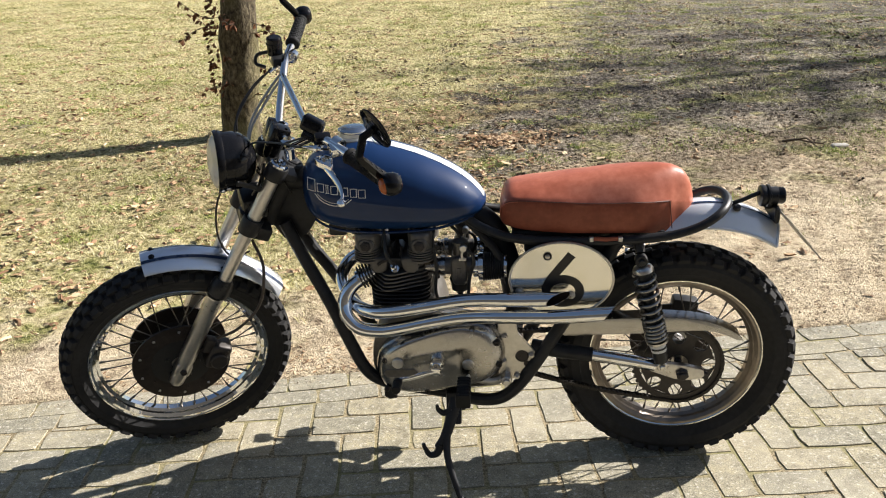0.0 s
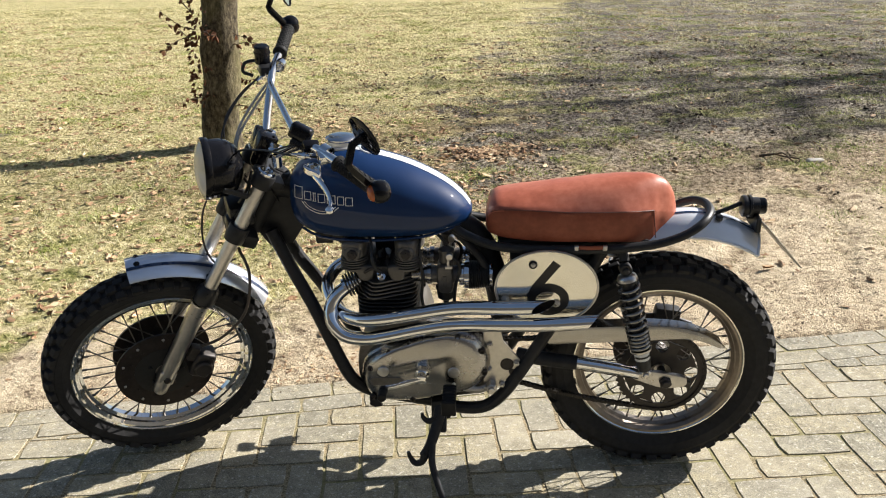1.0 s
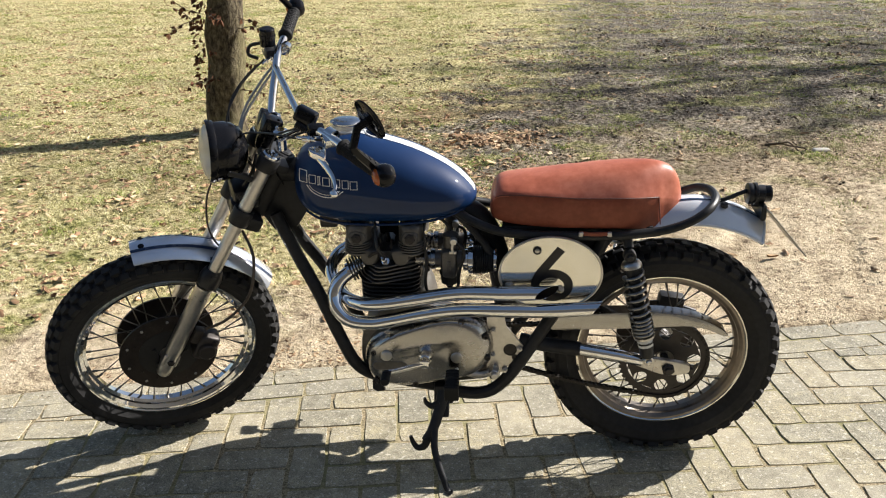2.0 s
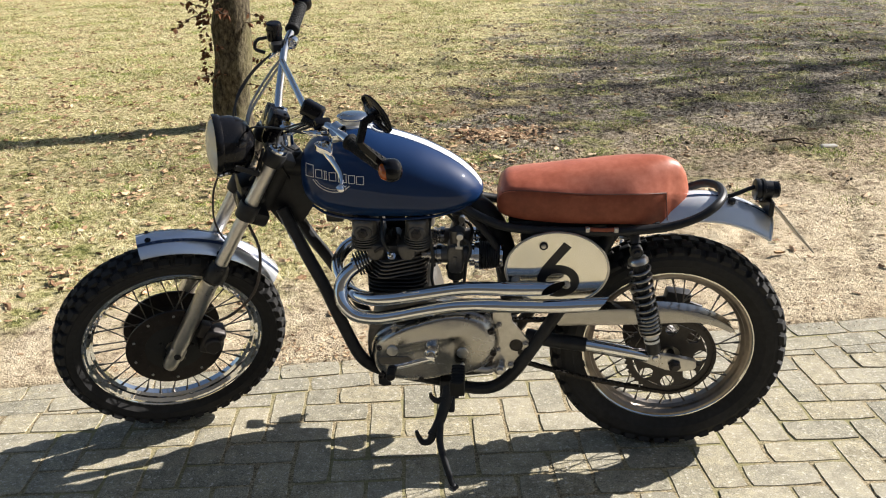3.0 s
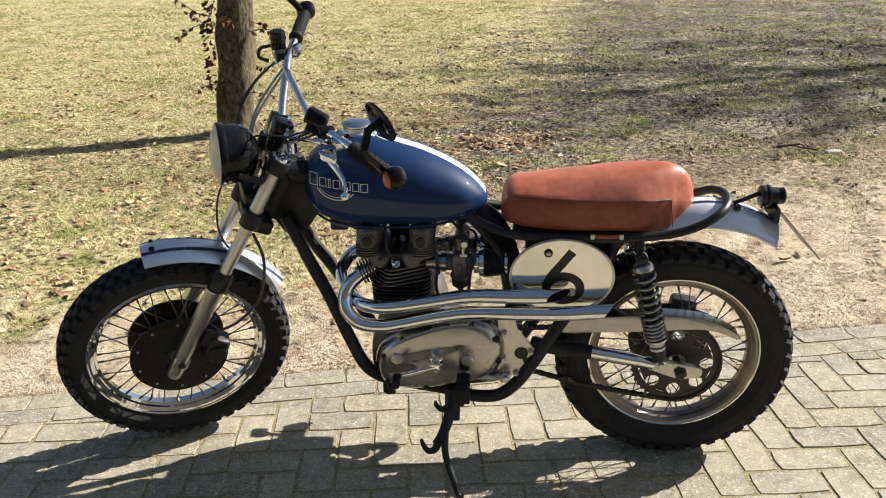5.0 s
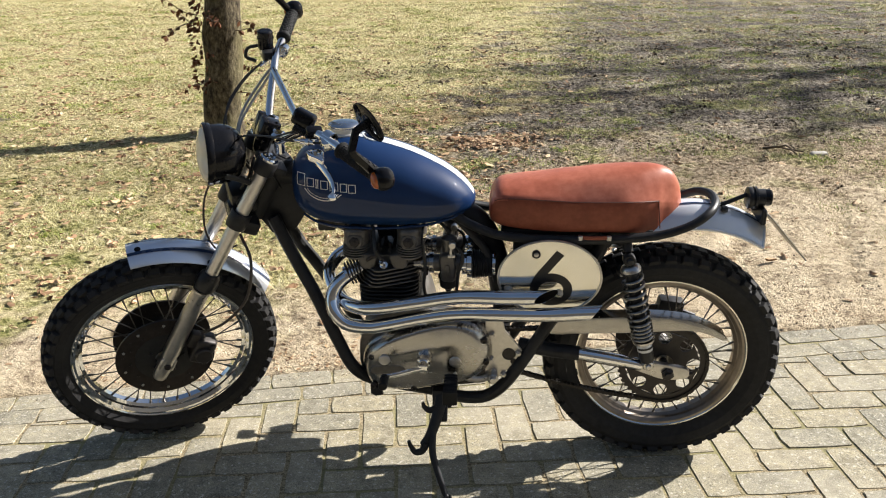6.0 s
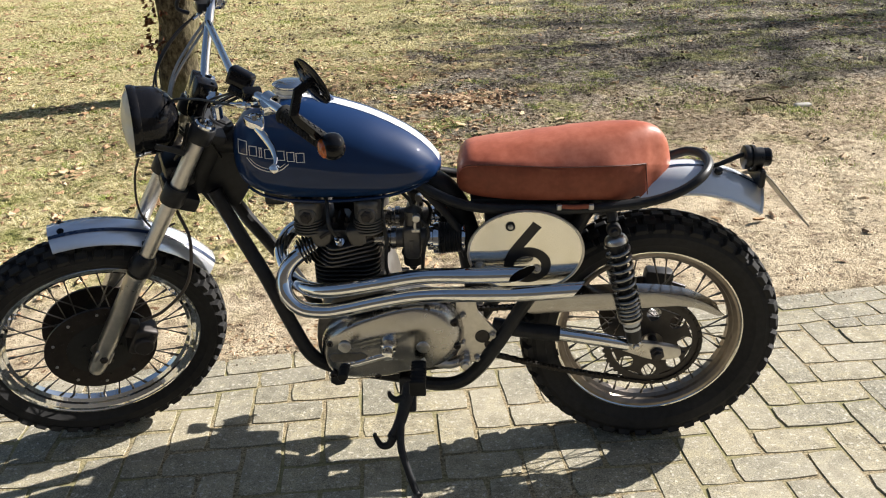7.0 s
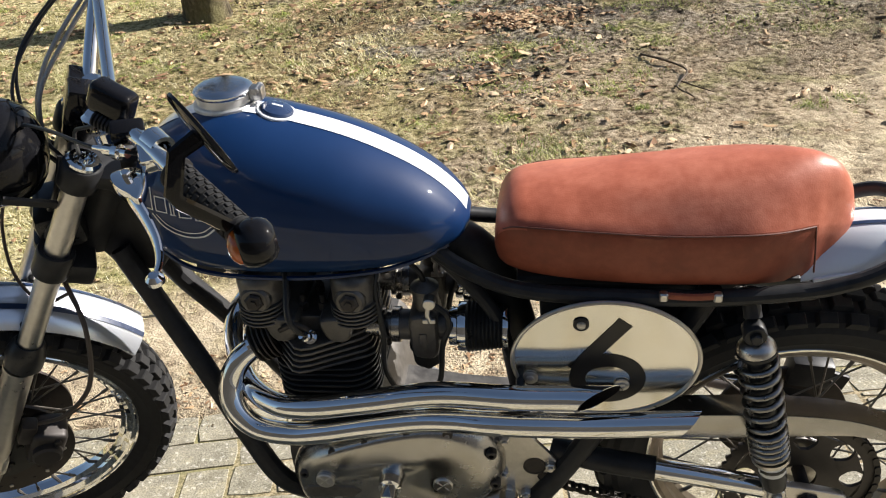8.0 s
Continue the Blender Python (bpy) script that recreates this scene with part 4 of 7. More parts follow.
def tank_side(x, z, out=0.0012):
    ring = tank_ring(x)
    for (ya, za), (yb, zb) in zip(ring[4:], ring[5:]):
        if zb <= z <= za:
            return V(x, -(ya + (yb - ya) * (za - z) / max(1e-6, za - zb)) - out, z)
    return V(x, -ring[10][0] - out, z)


# emblem on the side: a row of plain upright marks over a curved line
def emblem_bar(name, pts, wide):
    bm = bmesh.new()
    prev = None
    line = smooth_path([V(p[0], 0, p[1]) for p in pts], 6)
    for i, p in enumerate(line):
        d = (line[min(i + 1, len(line) - 1)] - line[max(i - 1, 0)]).normalized()
        nx, nz = -d.z * wide / 2, d.x * wide / 2
        row = [bm.verts.new(tank_side(p.x + nx, p.z + nz)), bm.verts.new(tank_side(p.x - nx, p.z - nz))]
        if prev:
            bm.faces.new((prev[0], row[0], row[1], prev[1]))
        prev = row
    part(name, bm, LABEL, tank)


def emblem_z(x):
    return 0.560 - 0.10 * (x + 0.99)


marks = [(-0.982, 0.030, 0.0115), (-0.955, 0.021, 0.009), (-0.9365, 0.021, 0.004), (-0.917, 0.021, 0.009), (-0.891, 0.021, 0.0105), (-0.866, 0.021, 0.008), (-0.844, 0.021, 0.009)]
for x, h, half in marks:
    z = emblem_z(x) - (0.021 - h) * 0.2
    for dx in (-half, half) if half > 0.005 else (-half * 0.6, half * 0.6):
        emblem_bar("emblem_mark", [(x + dx, z + h / 2), (x + dx, z), (x + dx, z - h / 2)], 0.0019)
    for dz in (-h / 2, h / 2):
        emblem_bar("emblem_mark", [(x - half - 0.001, z + dz), (x, z + dz), (x + half + 0.001, z + dz)], 0.0017)
emblem_bar("emblem_line", [(-0.972, 0.540), (-0.955, 0.522), (-0.925, 0.511), (-0.895, 0.514), (-0.872, 0.530)], 0.0026)
emblem_bar("emblem_line", [(-0.965, 0.540), (-0.950, 0.527), (-0.925, 0.518), (-0.898, 0.520), (-0.880, 0.531)], 0.0016)

# ---- seat ----
SX = [-0.492, -0.486, -0.470, -0.43, -0.36, -0.25, -0.15, -0.10, -0.052, -0.034, -0.010, 0.008, 0.018]
STOP = [0.470, 0.502, 0.522, 0.532, 0.542, 0.558, 0.570, 0.574, 0.573, 0.568, 0.552, 0.524, 0.488]
SSH = [0.458, 0.482, 0.500, 0.507, 0.508, 0.506, 0.506, 0.502, 0.494, 0.488, 0.480, 0.473, 0.466]
SBOT = [0.442, 0.434, 0.428, 0.423, 0.420, 0.418, 0.417, 0.412, 0.404, 0.406, 0.414, 0.424, 0.434]
SWID = [0.052, 0.068, 0.083, 0.097, 0.108, 0.116, 0.113, 0.099, 0.071, 0.057, 0.041, 0.026, 0.012]


def seat_ring(x):
    w, zt, zs, zb = (spline(SX, a, x) for a in (SWID, STOP, SSH, SBOT))
    top = [(w * 0.965 * k / 8, zs + 0.002 + (zt - zs - 0.002) * (1 - (k / 8) ** 2.25)) for k in range(9)]
    return top + [(w, zs - 0.004), (w * 0.992, zs - (zs - zb) * 0.3), (w * 0.965, zs - (zs - zb) * 0.6), (w * 0.925, zb + 0.009), (w * 0.885, zb), (w * 0.5, zb), (0, zb)]


bm = bmesh.new()
rings = []
for i in range(61):
    x = SX[0] + (SX[-1] - SX[0]) * (0.5 - 0.5 * math.cos(math.pi * i / 60))
    hr = seat_ring(x)
    dent = [0.0012 * noise.noise(V(x * 22, y * 22, z * 22 + 4)) + 0.0022 * noise.noise(V(x * 7, y * 7, z * 7)) for y, z in hr]
    rings.append([bm.verts.new((x, y + d, z + d)) for (y, z), d in zip(hr, dent)] + [bm.verts.new((x, -y - d, z + d)) for (y, z), d in list(zip(hr, dent))[-2:0:-1]])
for a, b in zip(rings, rings[1:]):
    for k in range(len(a)):
        bm.faces.new((a[k], a[(k + 1) % len(a)], b[(k + 1) % len(b)], b[k]))
bm.faces.new(rings[0])
bm.faces.new(rings[-1])
# top and tail faces get the sunlit copy, sides keep the shaded one
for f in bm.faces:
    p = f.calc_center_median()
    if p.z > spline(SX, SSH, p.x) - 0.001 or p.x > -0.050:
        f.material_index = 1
seat = part("seat", bm, [LEATHER, LEATHER_LIT], bike, "tan leather seat with stitched seams", smooth=38)
SEAM = varied("seam_thread", (0.10, 0.03, 0.018), 0.6, grain=300, amount=0.4, bump=0.2)
bm = bmesh.new()
line = []
for i in range(41):
    x = -0.478 + 0.426 * i / 40
    line.append(V(x, -spline(SX, SWID, x) * 0.984 - 0.0004, spline(SX, SSH, x) + 0.0002))
for s in SIDE:
    tube(bm, [V(p.x, -s * p.y, p.z) for p in line], 0.0013, 6, 1)
    q = V(line[-1].x, -s * line[-1].y, line[-1].z)
    tube(bm, [q, q + V(0.006, s * 0.0005, -0.045), q + V(0.010, -s * 0.002, -0.078)], 0.0014, 6, 4)
part("seam", bm, SEAM, seat)
bm = bmesh.new()
block(bm, (0.40, 0.16, 0.016), (-0.26, 0, 0.406), None, 0.004, 2)
part("seat_base", bm, PLASTIC, seat)
bm = bmesh.new()
tube(bm, [V(-0.252, -0.116, 0.408), V(-0.215, -0.119, 0.4075), V(-0.182, -0.118, 0.409)], 0.006, 8, 3, flat=0.6)
strap = part("seat_strap", bm, LEATHER, seat)
for x in (-0.254, -0.180):
    bm = bmesh.new()
    block(bm, (0.012, 0.012, 0.014), (x, -0.117, 0.4075), None, 0.002, 1)
    part("buckle", bm, BRUSHED, strap)

# ---- frame ----
def pipe(name, pts, r, mat, parent=None, per=6, segs=12, label="", both=True):
    for s in (SIDE if both else (1,)):
        bm = bmesh.new()
        tube(bm, [V(x, s * y, z) for x, y, z in pts], r, segs, per)
        part(name, bm, mat, parent or bike, label)


bm = bmesh.new()
rod(bm, HEAD + AXIS * 0.515, HEAD + AXIS * 0.715, 0.034, 22)
part("steering_head", bm, FRAME, bike)
bm = bmesh.new()
tube(bm, [HEAD + AXIS * 0.66 + V(0.01, 0, 0), V(-0.95, 0, 0.535), V(-0.80, 0, 0.50), V(-0.62, 0, 0.455), V(-0.52, 0, 0.40), V(-0.47, 0, 0.28), V(-0.44, 0, 0.10)], 0.034, 16, 6)
part("spine_tube", bm, FRAME, bike)
bm = bmesh.new()
prism(bm, [(-1.135, 0.43), (-1.075, 0.56), (-0.985, 0.53), (-0.99, 0.44), (-1.03, 0.38), (-1.095, 0.37)], 0.018, -0.018, 0.004, 2)
part("head_gusset", bm, FRAME, bike)
pipe("down_tube", [(-1.085, -0.03, 0.425), (-1.036, -0.045, 0.318), (-0.977, -0.070, 0.207), (-0.919, -0.095, 0.078), (-0.875, -0.105, -0.010), (-0.820, -0.092, -0.058), (-0.740, -0.088, -0.076), (-0.640, -0.095, -0.090), (-0.570, -0.108, -0.102), (-0.500, -0.115, -0.094),
      (-0.446, -0.113, -0.052), (-0.392, -0.112, 0.031), (-0.322, -0.098, 0.146), (-0.258, -0.086, 0.244), (-0.204, -0.084, 0.344), (-0.182, -0.086, 0.400)], 0.0180, FRAME)
pipe("seat_rail", [(-0.60, -0.045, 0.455), (-0.54, -0.075, 0.425), (-0.45, -0.100, 0.403), (-0.30, -0.108, 0.398), (-0.16, -0.108, 0.400), (-0.05, -0.107, 0.412)], 0.0125, FRAME)
bm = bmesh.new()
tube(bm, [V(-0.10, -0.108, 0.404), V(-0.03, -0.108, 0.418), V(0.03, -0.104, 0.440), V(0.075, -0.085, 0.464), V(0.100, -0.045, 0.475), V(0.107, 0, 0.477), V(0.100, 0.045, 0.475), V(0.075, 0.085, 0.464), V(0.03, 0.104, 0.440), V(-0.03, 0.108, 0.418), V(-0.10, 0.108, 0.404)], 0.0115, 12, 6)
part("rear_loop", bm, FRAME, bike, "black tubular loop round the tail")
pipe("shock_mount", [(-0.135, -0.095, 0.405), (-0.128, -0.104, 0.378), (-0.126, -0.110, 0.366)], 0.013, FRAME, per=3)
bm = bmesh.new()
prism(bm, [(-0.43, 0.41), (-0.14, 0.41), (-0.19, 0.33), (-0.30, 0.24), (-0.42, 0.24)], 0.075, -0.075, 0.006, 2)
part("airbox", bm, PLASTIC, bike)
pipe("upper_stay", [(-0.60, -0.040, 0.450), (-0.56, -0.055, 0.415), (-0.50, -0.070, 0.345), (-0.47, -0.075, 0.26)], 0.011, FRAME)
bm = bmesh.new()
tube(bm, [V(-0.90, -0.055, 0.425), V(-0.87, -0.06, 0.41), V(-0.86, -0.055, 0.385)], 0.018, 10, 4)
block(bm, (0.05, 0.04, 0.04), (-0.935, -0.03, 0.41), None, 0.008, 2)
part("ignition_coil", bm, PLASTIC, bike)

# ---- swinging arm, shocks ----
for s in SIDE:
    bm = bmesh.new()
    tube(bm, [V(-0.405, s * 0.085, 0.063), V(-0.33, s * 0.105, 0.060), V(-0.240, s * 0.118, 0.056)], 0.0205, 14, 5)
    arm = part("swinging_arm", bm, FRAME, bike)
    bm = bmesh.new()
    tube(bm, [V(-0.246, s * 0.118, 0.057), V(-0.16, s * 0.120, 0.043), V(-0.07, s * 0.121, 0.026)], 0.0178, 16, 4)
    part("arm_sleeve", bm, CHROME, arm, "bright metal swinging arm tube")
    bm = bmesh.new()
    prism(bm, rounded([(-0.085, 0.040), (-0.03, 0.034), (0.050, 0.018), (0.064, 0.004), (0.056, -0.014), (0.0, -0.020), (-0.06, 0.0), (-0.088, 0.014)], 3), s * 0.114, s * 0.128, 0.003, 2)
    part("arm_end", bm, BRUSHED, arm)
    bm = bmesh.new()
    rod(bm, V(0.004, s * 0.05, 0.002), V(0.004, s * 0.148, 0.002), 0.011, 16)
    rod(bm, V(0.004, s * 0.126, 0.002), V(0.004, s * 0.141, 0.002), 0.018, 6)
    rod(bm, V(0.035, s * 0.121, 0.004), V(0.075, s * 0.121, -0.002), 0.006, 8)
    part("axle_nut", bm, RUST, arm)
    # shock absorber
    a, b = V(-0.124, s * 0.120, 0.348), V(-0.054, s * 0.138, 0.036)
    d = (b - a).normalized()
    bm = bmesh.new()
    lathe(bm, a + V(0, -s * 0.014, 0), (0, s, 0), [(0.006, 0), (0.015, 0), (0.017, 0.004), (0.017, 0.024), (0.015, 0.028), (0.006, 0.028)], 18, closed=True)
    lathe(bm, a + d * 0.012, d, [(0, 0), (0.011, 0.0), (0.013, 0.006), (0.013, 0.02), (0.0075, 0.022), (0.0075, 0.22), (0, 0.22)], 22)
    lathe(bm, a + d * 0.040, d, [(0, 0), (0.015, 0), (0.0165, 0.004), (0.0165, 0.150), (0, 0.150)], 20)
    lathe(bm, a + d * 0.170, d, [(0, 0), (0.017, 0), (0.020, 0.01), (0.0205, 0.125), (0.018, 0.138), (0, 0.138)], 22)
    rod(bm, a + V(0, s * 0.012, 0), a + V(0, s * 0.022, 0), 0.009, 6)
    lathe(bm, a + d * 0.032, d, [(0.012, 0), (0.0290, 0), (0.0292, 0.005), (0.012, 0.006)], 24, closed=True)
    shock = part("shock_absorber", bm, PLASTIC, bike, "rear shock absorber with a bright coil spring")
    bm = bmesh.new()
    lathe(bm, a + d * 0.014, d, [(0.0115, 0), (0.017, 0.001), (0.0235, 0.005), (0.0272, 0.011), (0.0280, 0.018), (0.012, 0.018)], 26, closed=True)
    part("spring_cap", bm, BRUSHED, shock, "dull alloy spring cap")
    bm = bmesh.new()
    turns, h0, h1 = 11.5, 0.041, 0.240
    line = []
    mx = axes(a, d, (0, 1, 0))
    for i in range(int(turns * 16) + 1):
        u = i / (turns * 16)
        h = h0 + (h1 - h0) * (1.28 * u if u < 0.56 else 0.7168 + (u - 0.56) * 0.6436)
        ang = 2 * math.pi * turns * u
        line.append(mx @ V(0.0265 * math.cos(ang), 0.0265 * math.sin(ang), h))
    tube(bm, line, 0.0048, 8, 1)
    part("coil_spring", bm, SPRING, shock, "bright steel coil spring", smooth=50)
    bm = bmesh.new()
    lathe(bm, a + d * 0.240, d, [(0.0205, 0), (0.029, 0.001), (0.029, 0.007), (0.0205, 0.010)], 22)
    part("spring_seat", bm, BRUSHED, shock)
    bm = bmesh.new()
    lathe(bm, a + d * 0.2515, d, [(0.0208, 0), (0.0210, 0.0005), (0.0210, 0.0215), (0.0208, 0.022)], 24)
    lab = part("maker_label", bm, LABEL, shock, "white label with unreadable black marks")
    bm = bmesh.new()
    for i in range(16):
        if i % 8 == 7:
            continue
        ang = i * math.pi / 8
        p = mx @ V(0.0213 * math.cos(ang), 0.0213 * math.sin(ang), 0.2625)
        n_ = (p - (mx @ V(0, 0, 0.2625))).normalized()
        block(bm, (0.0052, 0.0115, 0.0008), (0, 0, 0), axes(p, n_, d.cross(n_)), 0, 1)
    part("label_mark", bm, INK, lab)
    bm = bmesh.new()
    lathe(bm, b + V(0, -s * 0.013, 0), (0, s, 0), [(0.006, 0), (0.013, 0), (0.015, 0.003), (0.015, 0.023), (0.013, 0.026), (0.006, 0.026)], 18, closed=True)
    rod(bm, b + V(0, -s * 0.016, 0), b + V(0, s * 0.020, 0), 0.009, 6)
    part("shock_eye", bm, BRUSHED, shock)

# ---- sprocket, chain, chain guard ----
bm = bmesh.new()
SPY, TEETH = -0.074, 46
ring_o, ring_h = [], []
outer = []
for i in range(TEETH * 4):
    a = 2 * math.pi * i / (TEETH * 4)
    r = (0.121, 0.121, 0.1265, 0.1265)[i % 4]
    outer.append((r * math.cos(a), r * math.sin(a)))
# plate with eight holes: annulus, spokes between the holes and a hub plate
HOLES = 8
def ring_pts(r, n):
    return [(r * math.cos(2 * math.pi * i / n), r * math.sin(2 * math.pi * i / n)) for i in range(n)]
def annulus(bm, out_pts, in_pts, y0, y1):
    n = len(out_pts)
    q = [[bm.verts.new((x, y, z)) for x, z in pts] for pts, y in ((out_pts, y0), (in_pts, y0), (in_pts, y1), (out_pts, y1))]
    for a, b in zip(q, q[1:] + q[:1]):
        for k in range(n):
            bm.faces.new((a[k], a[(k + 1) % n], b[(k + 1) % n], b[k]))
annulus(bm, outer, ring_pts(0.104, TEETH * 4), SPY - 0.003, SPY + 0.003)
annulus(bm, ring_pts(0.066, 128), ring_pts(0.030, 128), SPY - 0.003, SPY + 0.003)
for i in range(HOLES):
    a0 = 2 * math.pi * (i + 0.5) / HOLES
    pts = []
    for u in (-1, 1):
        for r, wd in ((0.067, 0.30), (0.072, 0.235), (0.078, 0.185), (0.085, 0.165), (0.092, 0.185), (0.098, 0.235), (0.103, 0.29)):
            pts.append((r, u * wd))
    left = [p for p in pts if p[1] < 0]
    right = [p for p in pts if p[1] > 0][::-1]
    ol = [(r * math.cos(a0 + w_), r * math.sin(a0 + w_)) for r, w_ in left + right]
    fr = [bm.verts.new((x, SPY - 0.003, z)) for x, z in ol]
    bk = [bm.verts.new((x, SPY + 0.003, z)) for x, z in ol]
    n = len(ol)
    for k in range(6):
        for A in (fr, bk):
            bm.faces.new((A[k], A[k + 1], A[n - 2 - k], A[n - 1 - k]))
    for k in range(n):
        bm.faces.new((fr[k], fr[(k + 1) % n], bk[(k + 1) % n], bk[k]))
bmesh.ops.remove_doubles(bm, verts=[v for v in bm.verts if 0.06 < math.hypot(v.co.x, v.co.z) < 0.11], dist=0.0028)
part("sprocket", bm, RUST, rear_wheel, "dark drilled rear sprocket")
# chain run: links along a closed loop
GEAR = V(-0.545, SPY, 0.060)
loop = []
for i in range(40):
    a = radians(98) - radians(190) * i / 39
    loop.append(V(0.1235 * math.cos(a), SPY, 0.1235 * math.sin(a)))
low0, low1 = loop[-1], GEAR + V(-0.005, 0, -0.043)
for i in range(1, 45):
    u = i / 45
    p = low0.lerp(low1, u)
    loop.append(p + V(0, 0, -0.018 * math.sin(math.pi * u)))
for i in range(14):
    a = radians(-95) - radians(170) * i / 13
    loop.append(GEAR + V(0.042 * math.cos(a), 0, 0.042 * math.sin(a)))
up0, up1 = loop[-1], loop[0]
for i in range(1, 45):
    loop.append(up0.lerp(up1, i / 45))
bm = bmesh.new()
for i in range(len(loop)):
    p, q = loop[i], loop[(i + 1) % len(loop)]
    m_ = (p + q) / 2
    d = (q - p).normalized()
    mx = axes(m_, (0, 1, 0), d)
    off = 0.0075 if i % 2 else 0.0055
    for s in SIDE:
        block(bm, (0.0095, (q - p).length * 1.25, 0.0016), (0, 0, s * off), mx, 0, 1)
    rod(bm, p - V(0, 0.0085, 0), p + V(0, 0.0085, 0), 0.0042, 6)
part("chain", bm, CHAIN, bike, "oily dark drive chain")

guard_out = rounded([(-0.330, 0.130), (-0.325, 0.150), (-0.25, 0.155), (-0.09, 0.162), (0.0, 0.160), (0.07, 0.149), (0.125, 0.126), (0.164, 0.098), (0.152, 0.094), (0.10, 0.116), (0.04, 0.122), (-0.09, 0.113), (-0.22, 0.108), (-0.315, 0.104)], 4)
bm = bmesh.new()
prism(bm, guard_out, -0.096, -0.099, 0.0012, 2)
topside = [p for p in guard_out if p[1] > 0.1445 or (p[0] > 0.06 and p[1] > 0.100 + (0.164 - p[0]) * 0.55)]
topside.sort()
prev = None
for x, z in topside:
    row = [bm.verts.new((x, -0.0985, z)), bm.verts.new((x, -0.052, z)), bm.verts.new((x, -0.052, z - 0.003)), bm.verts.new((x, -0.0985, z - 0.003))]
    if prev:
        for k in range(4):
            bm.faces.new((prev[k], row[k], row[(k + 1) % 4], prev[(k + 1) % 4]))
    prev = row
part("chain_guard", bm, POLISHED, bike, "scuffed polished alloy chain guard")

# ---- rear mudguard, lamp, plate ----
bm = bmesh.new()
GX = [-0.25, -0.10, 0.0, 0.06, 0.12, 0.18, 0.225, 0.245]
GZ = [0.395, 0.440, 0.466, 0.472, 0.464, 0.444, 0.420, 0.407]


def tail(x, u, lift=0.0):
    return V(x - abs(u) ** 2 * 0.012, 0.071 * u, spline(GX, GZ, x) - (0.054 - 0.05 * max(0, x - 0.06)) * abs(u) ** 2.4 + lift)


US = [-1, -0.93, -0.75, -0.5, -0.25, 0, 0.25, 0.5, 0.75, 0.93, 1]
og, ig = [], []
for i in range(33):
    x = -0.12 + 0.362 * i / 32
    og.append([bm.verts.new(tail(x, u)) for u in US])
    ig.append([bm.verts.new(tail(x, u * 0.98, -0.003)) for u in US])
for i in range(32):
    for k in range(10):
        bm.faces.new((og[i][k], og[i + 1][k], og[i + 1][k + 1], og[i][k + 1]))
        bm.faces.new((ig[i][k], ig[i][k + 1], ig[i + 1][k + 1], ig[i + 1][k]))
    for k in (0, 10):
        bm.faces.new((og[i][k], og[i + 1][k], ig[i + 1][k], ig[i][k]))
for i in (0, 32):
    for k in range(10):
        bm.faces.new((og[i][k], og[i][k + 1], ig[i][k + 1], ig[i][k]))
rear_guard = part("rear_mudguard", bm, GUARDMETAL, bike, "polished metal rear mudguard with dark blue lines", smooth=45)
for k in (0, -1):
    bm = bmesh.new()
    tube(bm, [tail(-0.12 + 0.362 * i / 32, US[k], -0.002) for i in range(8, 33)], 0.0042, 8, 1)
    part("rolled_edge", bm, GUARDMETAL, rear_guard)
bm = bmesh.new()
tube(bm, [tail(0.242, u, -0.001) for u in US], 0.0042, 8, 2)
part("rolled_edge", bm, GUARDMETAL, rear_guard)
for u0, u1 in ((-0.30, -0.22), (0.22, 0.30)):
    bm = bmesh.new()
    prev = None
    for i in range(33):
        x = -0.12 + 0.357 * i / 32
        row = [bm.verts.new(tail(x, u, 0.001)) for u in (u0, u1)]
        if prev:
            bm.faces.new((prev[0], row[0], row[1], prev[1]))
        prev = row
    part("pinstripe", bm, BLUELINE, rear_guard)
bm = bmesh.new()
tube(bm, [V(0.120, -0.02, 0.466), V(0.145, -0.02, 0.476), V(0.180, -0.015, 0.490), V(0.215, 0, 0.494)], 0.006, 8, 4)
block(bm, (0.014, 0.10, 0.045), (0.230, 0, 0.440), None, 0.004, 1)
block(bm, (0.022, 0.022, 0.045), (0.214, -0.008, 0.470), None, 0.004, 1)
lathe(bm, V(0.128, -0.034, 0.455), (0, -0.35, 1), [(0.010, 0), (0.010, 0.010), (0.006, 0.013), (0, 0.013)], 8)
part("lamp_bracket", bm, PLASTIC, bike)
bm = bmesh.new()
lathe(bm, V(0.187, -0.012, 0.484), (1, 0, 0), [(0, 0), (0.022, 0), (0.0285, 0.003), (0.0295, 0.008), (0.0285, 0.013), (0.025, 0.014), (0.025, 0.018), (0.030, 0.019), (0.030, 0.025), (0.024, 0.027), (0.0235, 0.046), (0, 0.046)], 24)
tl = part("tail_lamp", bm, PLASTIC, bike, "small round black tail lamp")
bm = bmesh.new()
lathe(bm, V(0.233, -0.012, 0.484), (1, 0, 0), [(0.0225, 0), (0.0225, 0.014), (0.020, 0.018), (0, 0.020)], 24)
part("tail_lens", bm, GLOSSBLACK, tl)
bm = bmesh.new()
d = V(0.104, 0, -0.121).normalized()
ACROSS = V(0, 1, -0.09).normalized()
up = axes(V(0.238, 0, 0.447) + d * 0.079, d.cross(ACROSS), -ACROSS)
block(bm, (0.158, 0.17, 0.0035), (0, 0, 0), up, 0.0008, 1)
PLATEPAINT = varied("pale_plate_paint", (0.40, 0.36, 0.29), 0.45, grain=40, amount=0.15, bump=0.02)
plate = part("licence_plate", bm, PLATEPAINT, bike, "pale licence plate seen almost edge on")
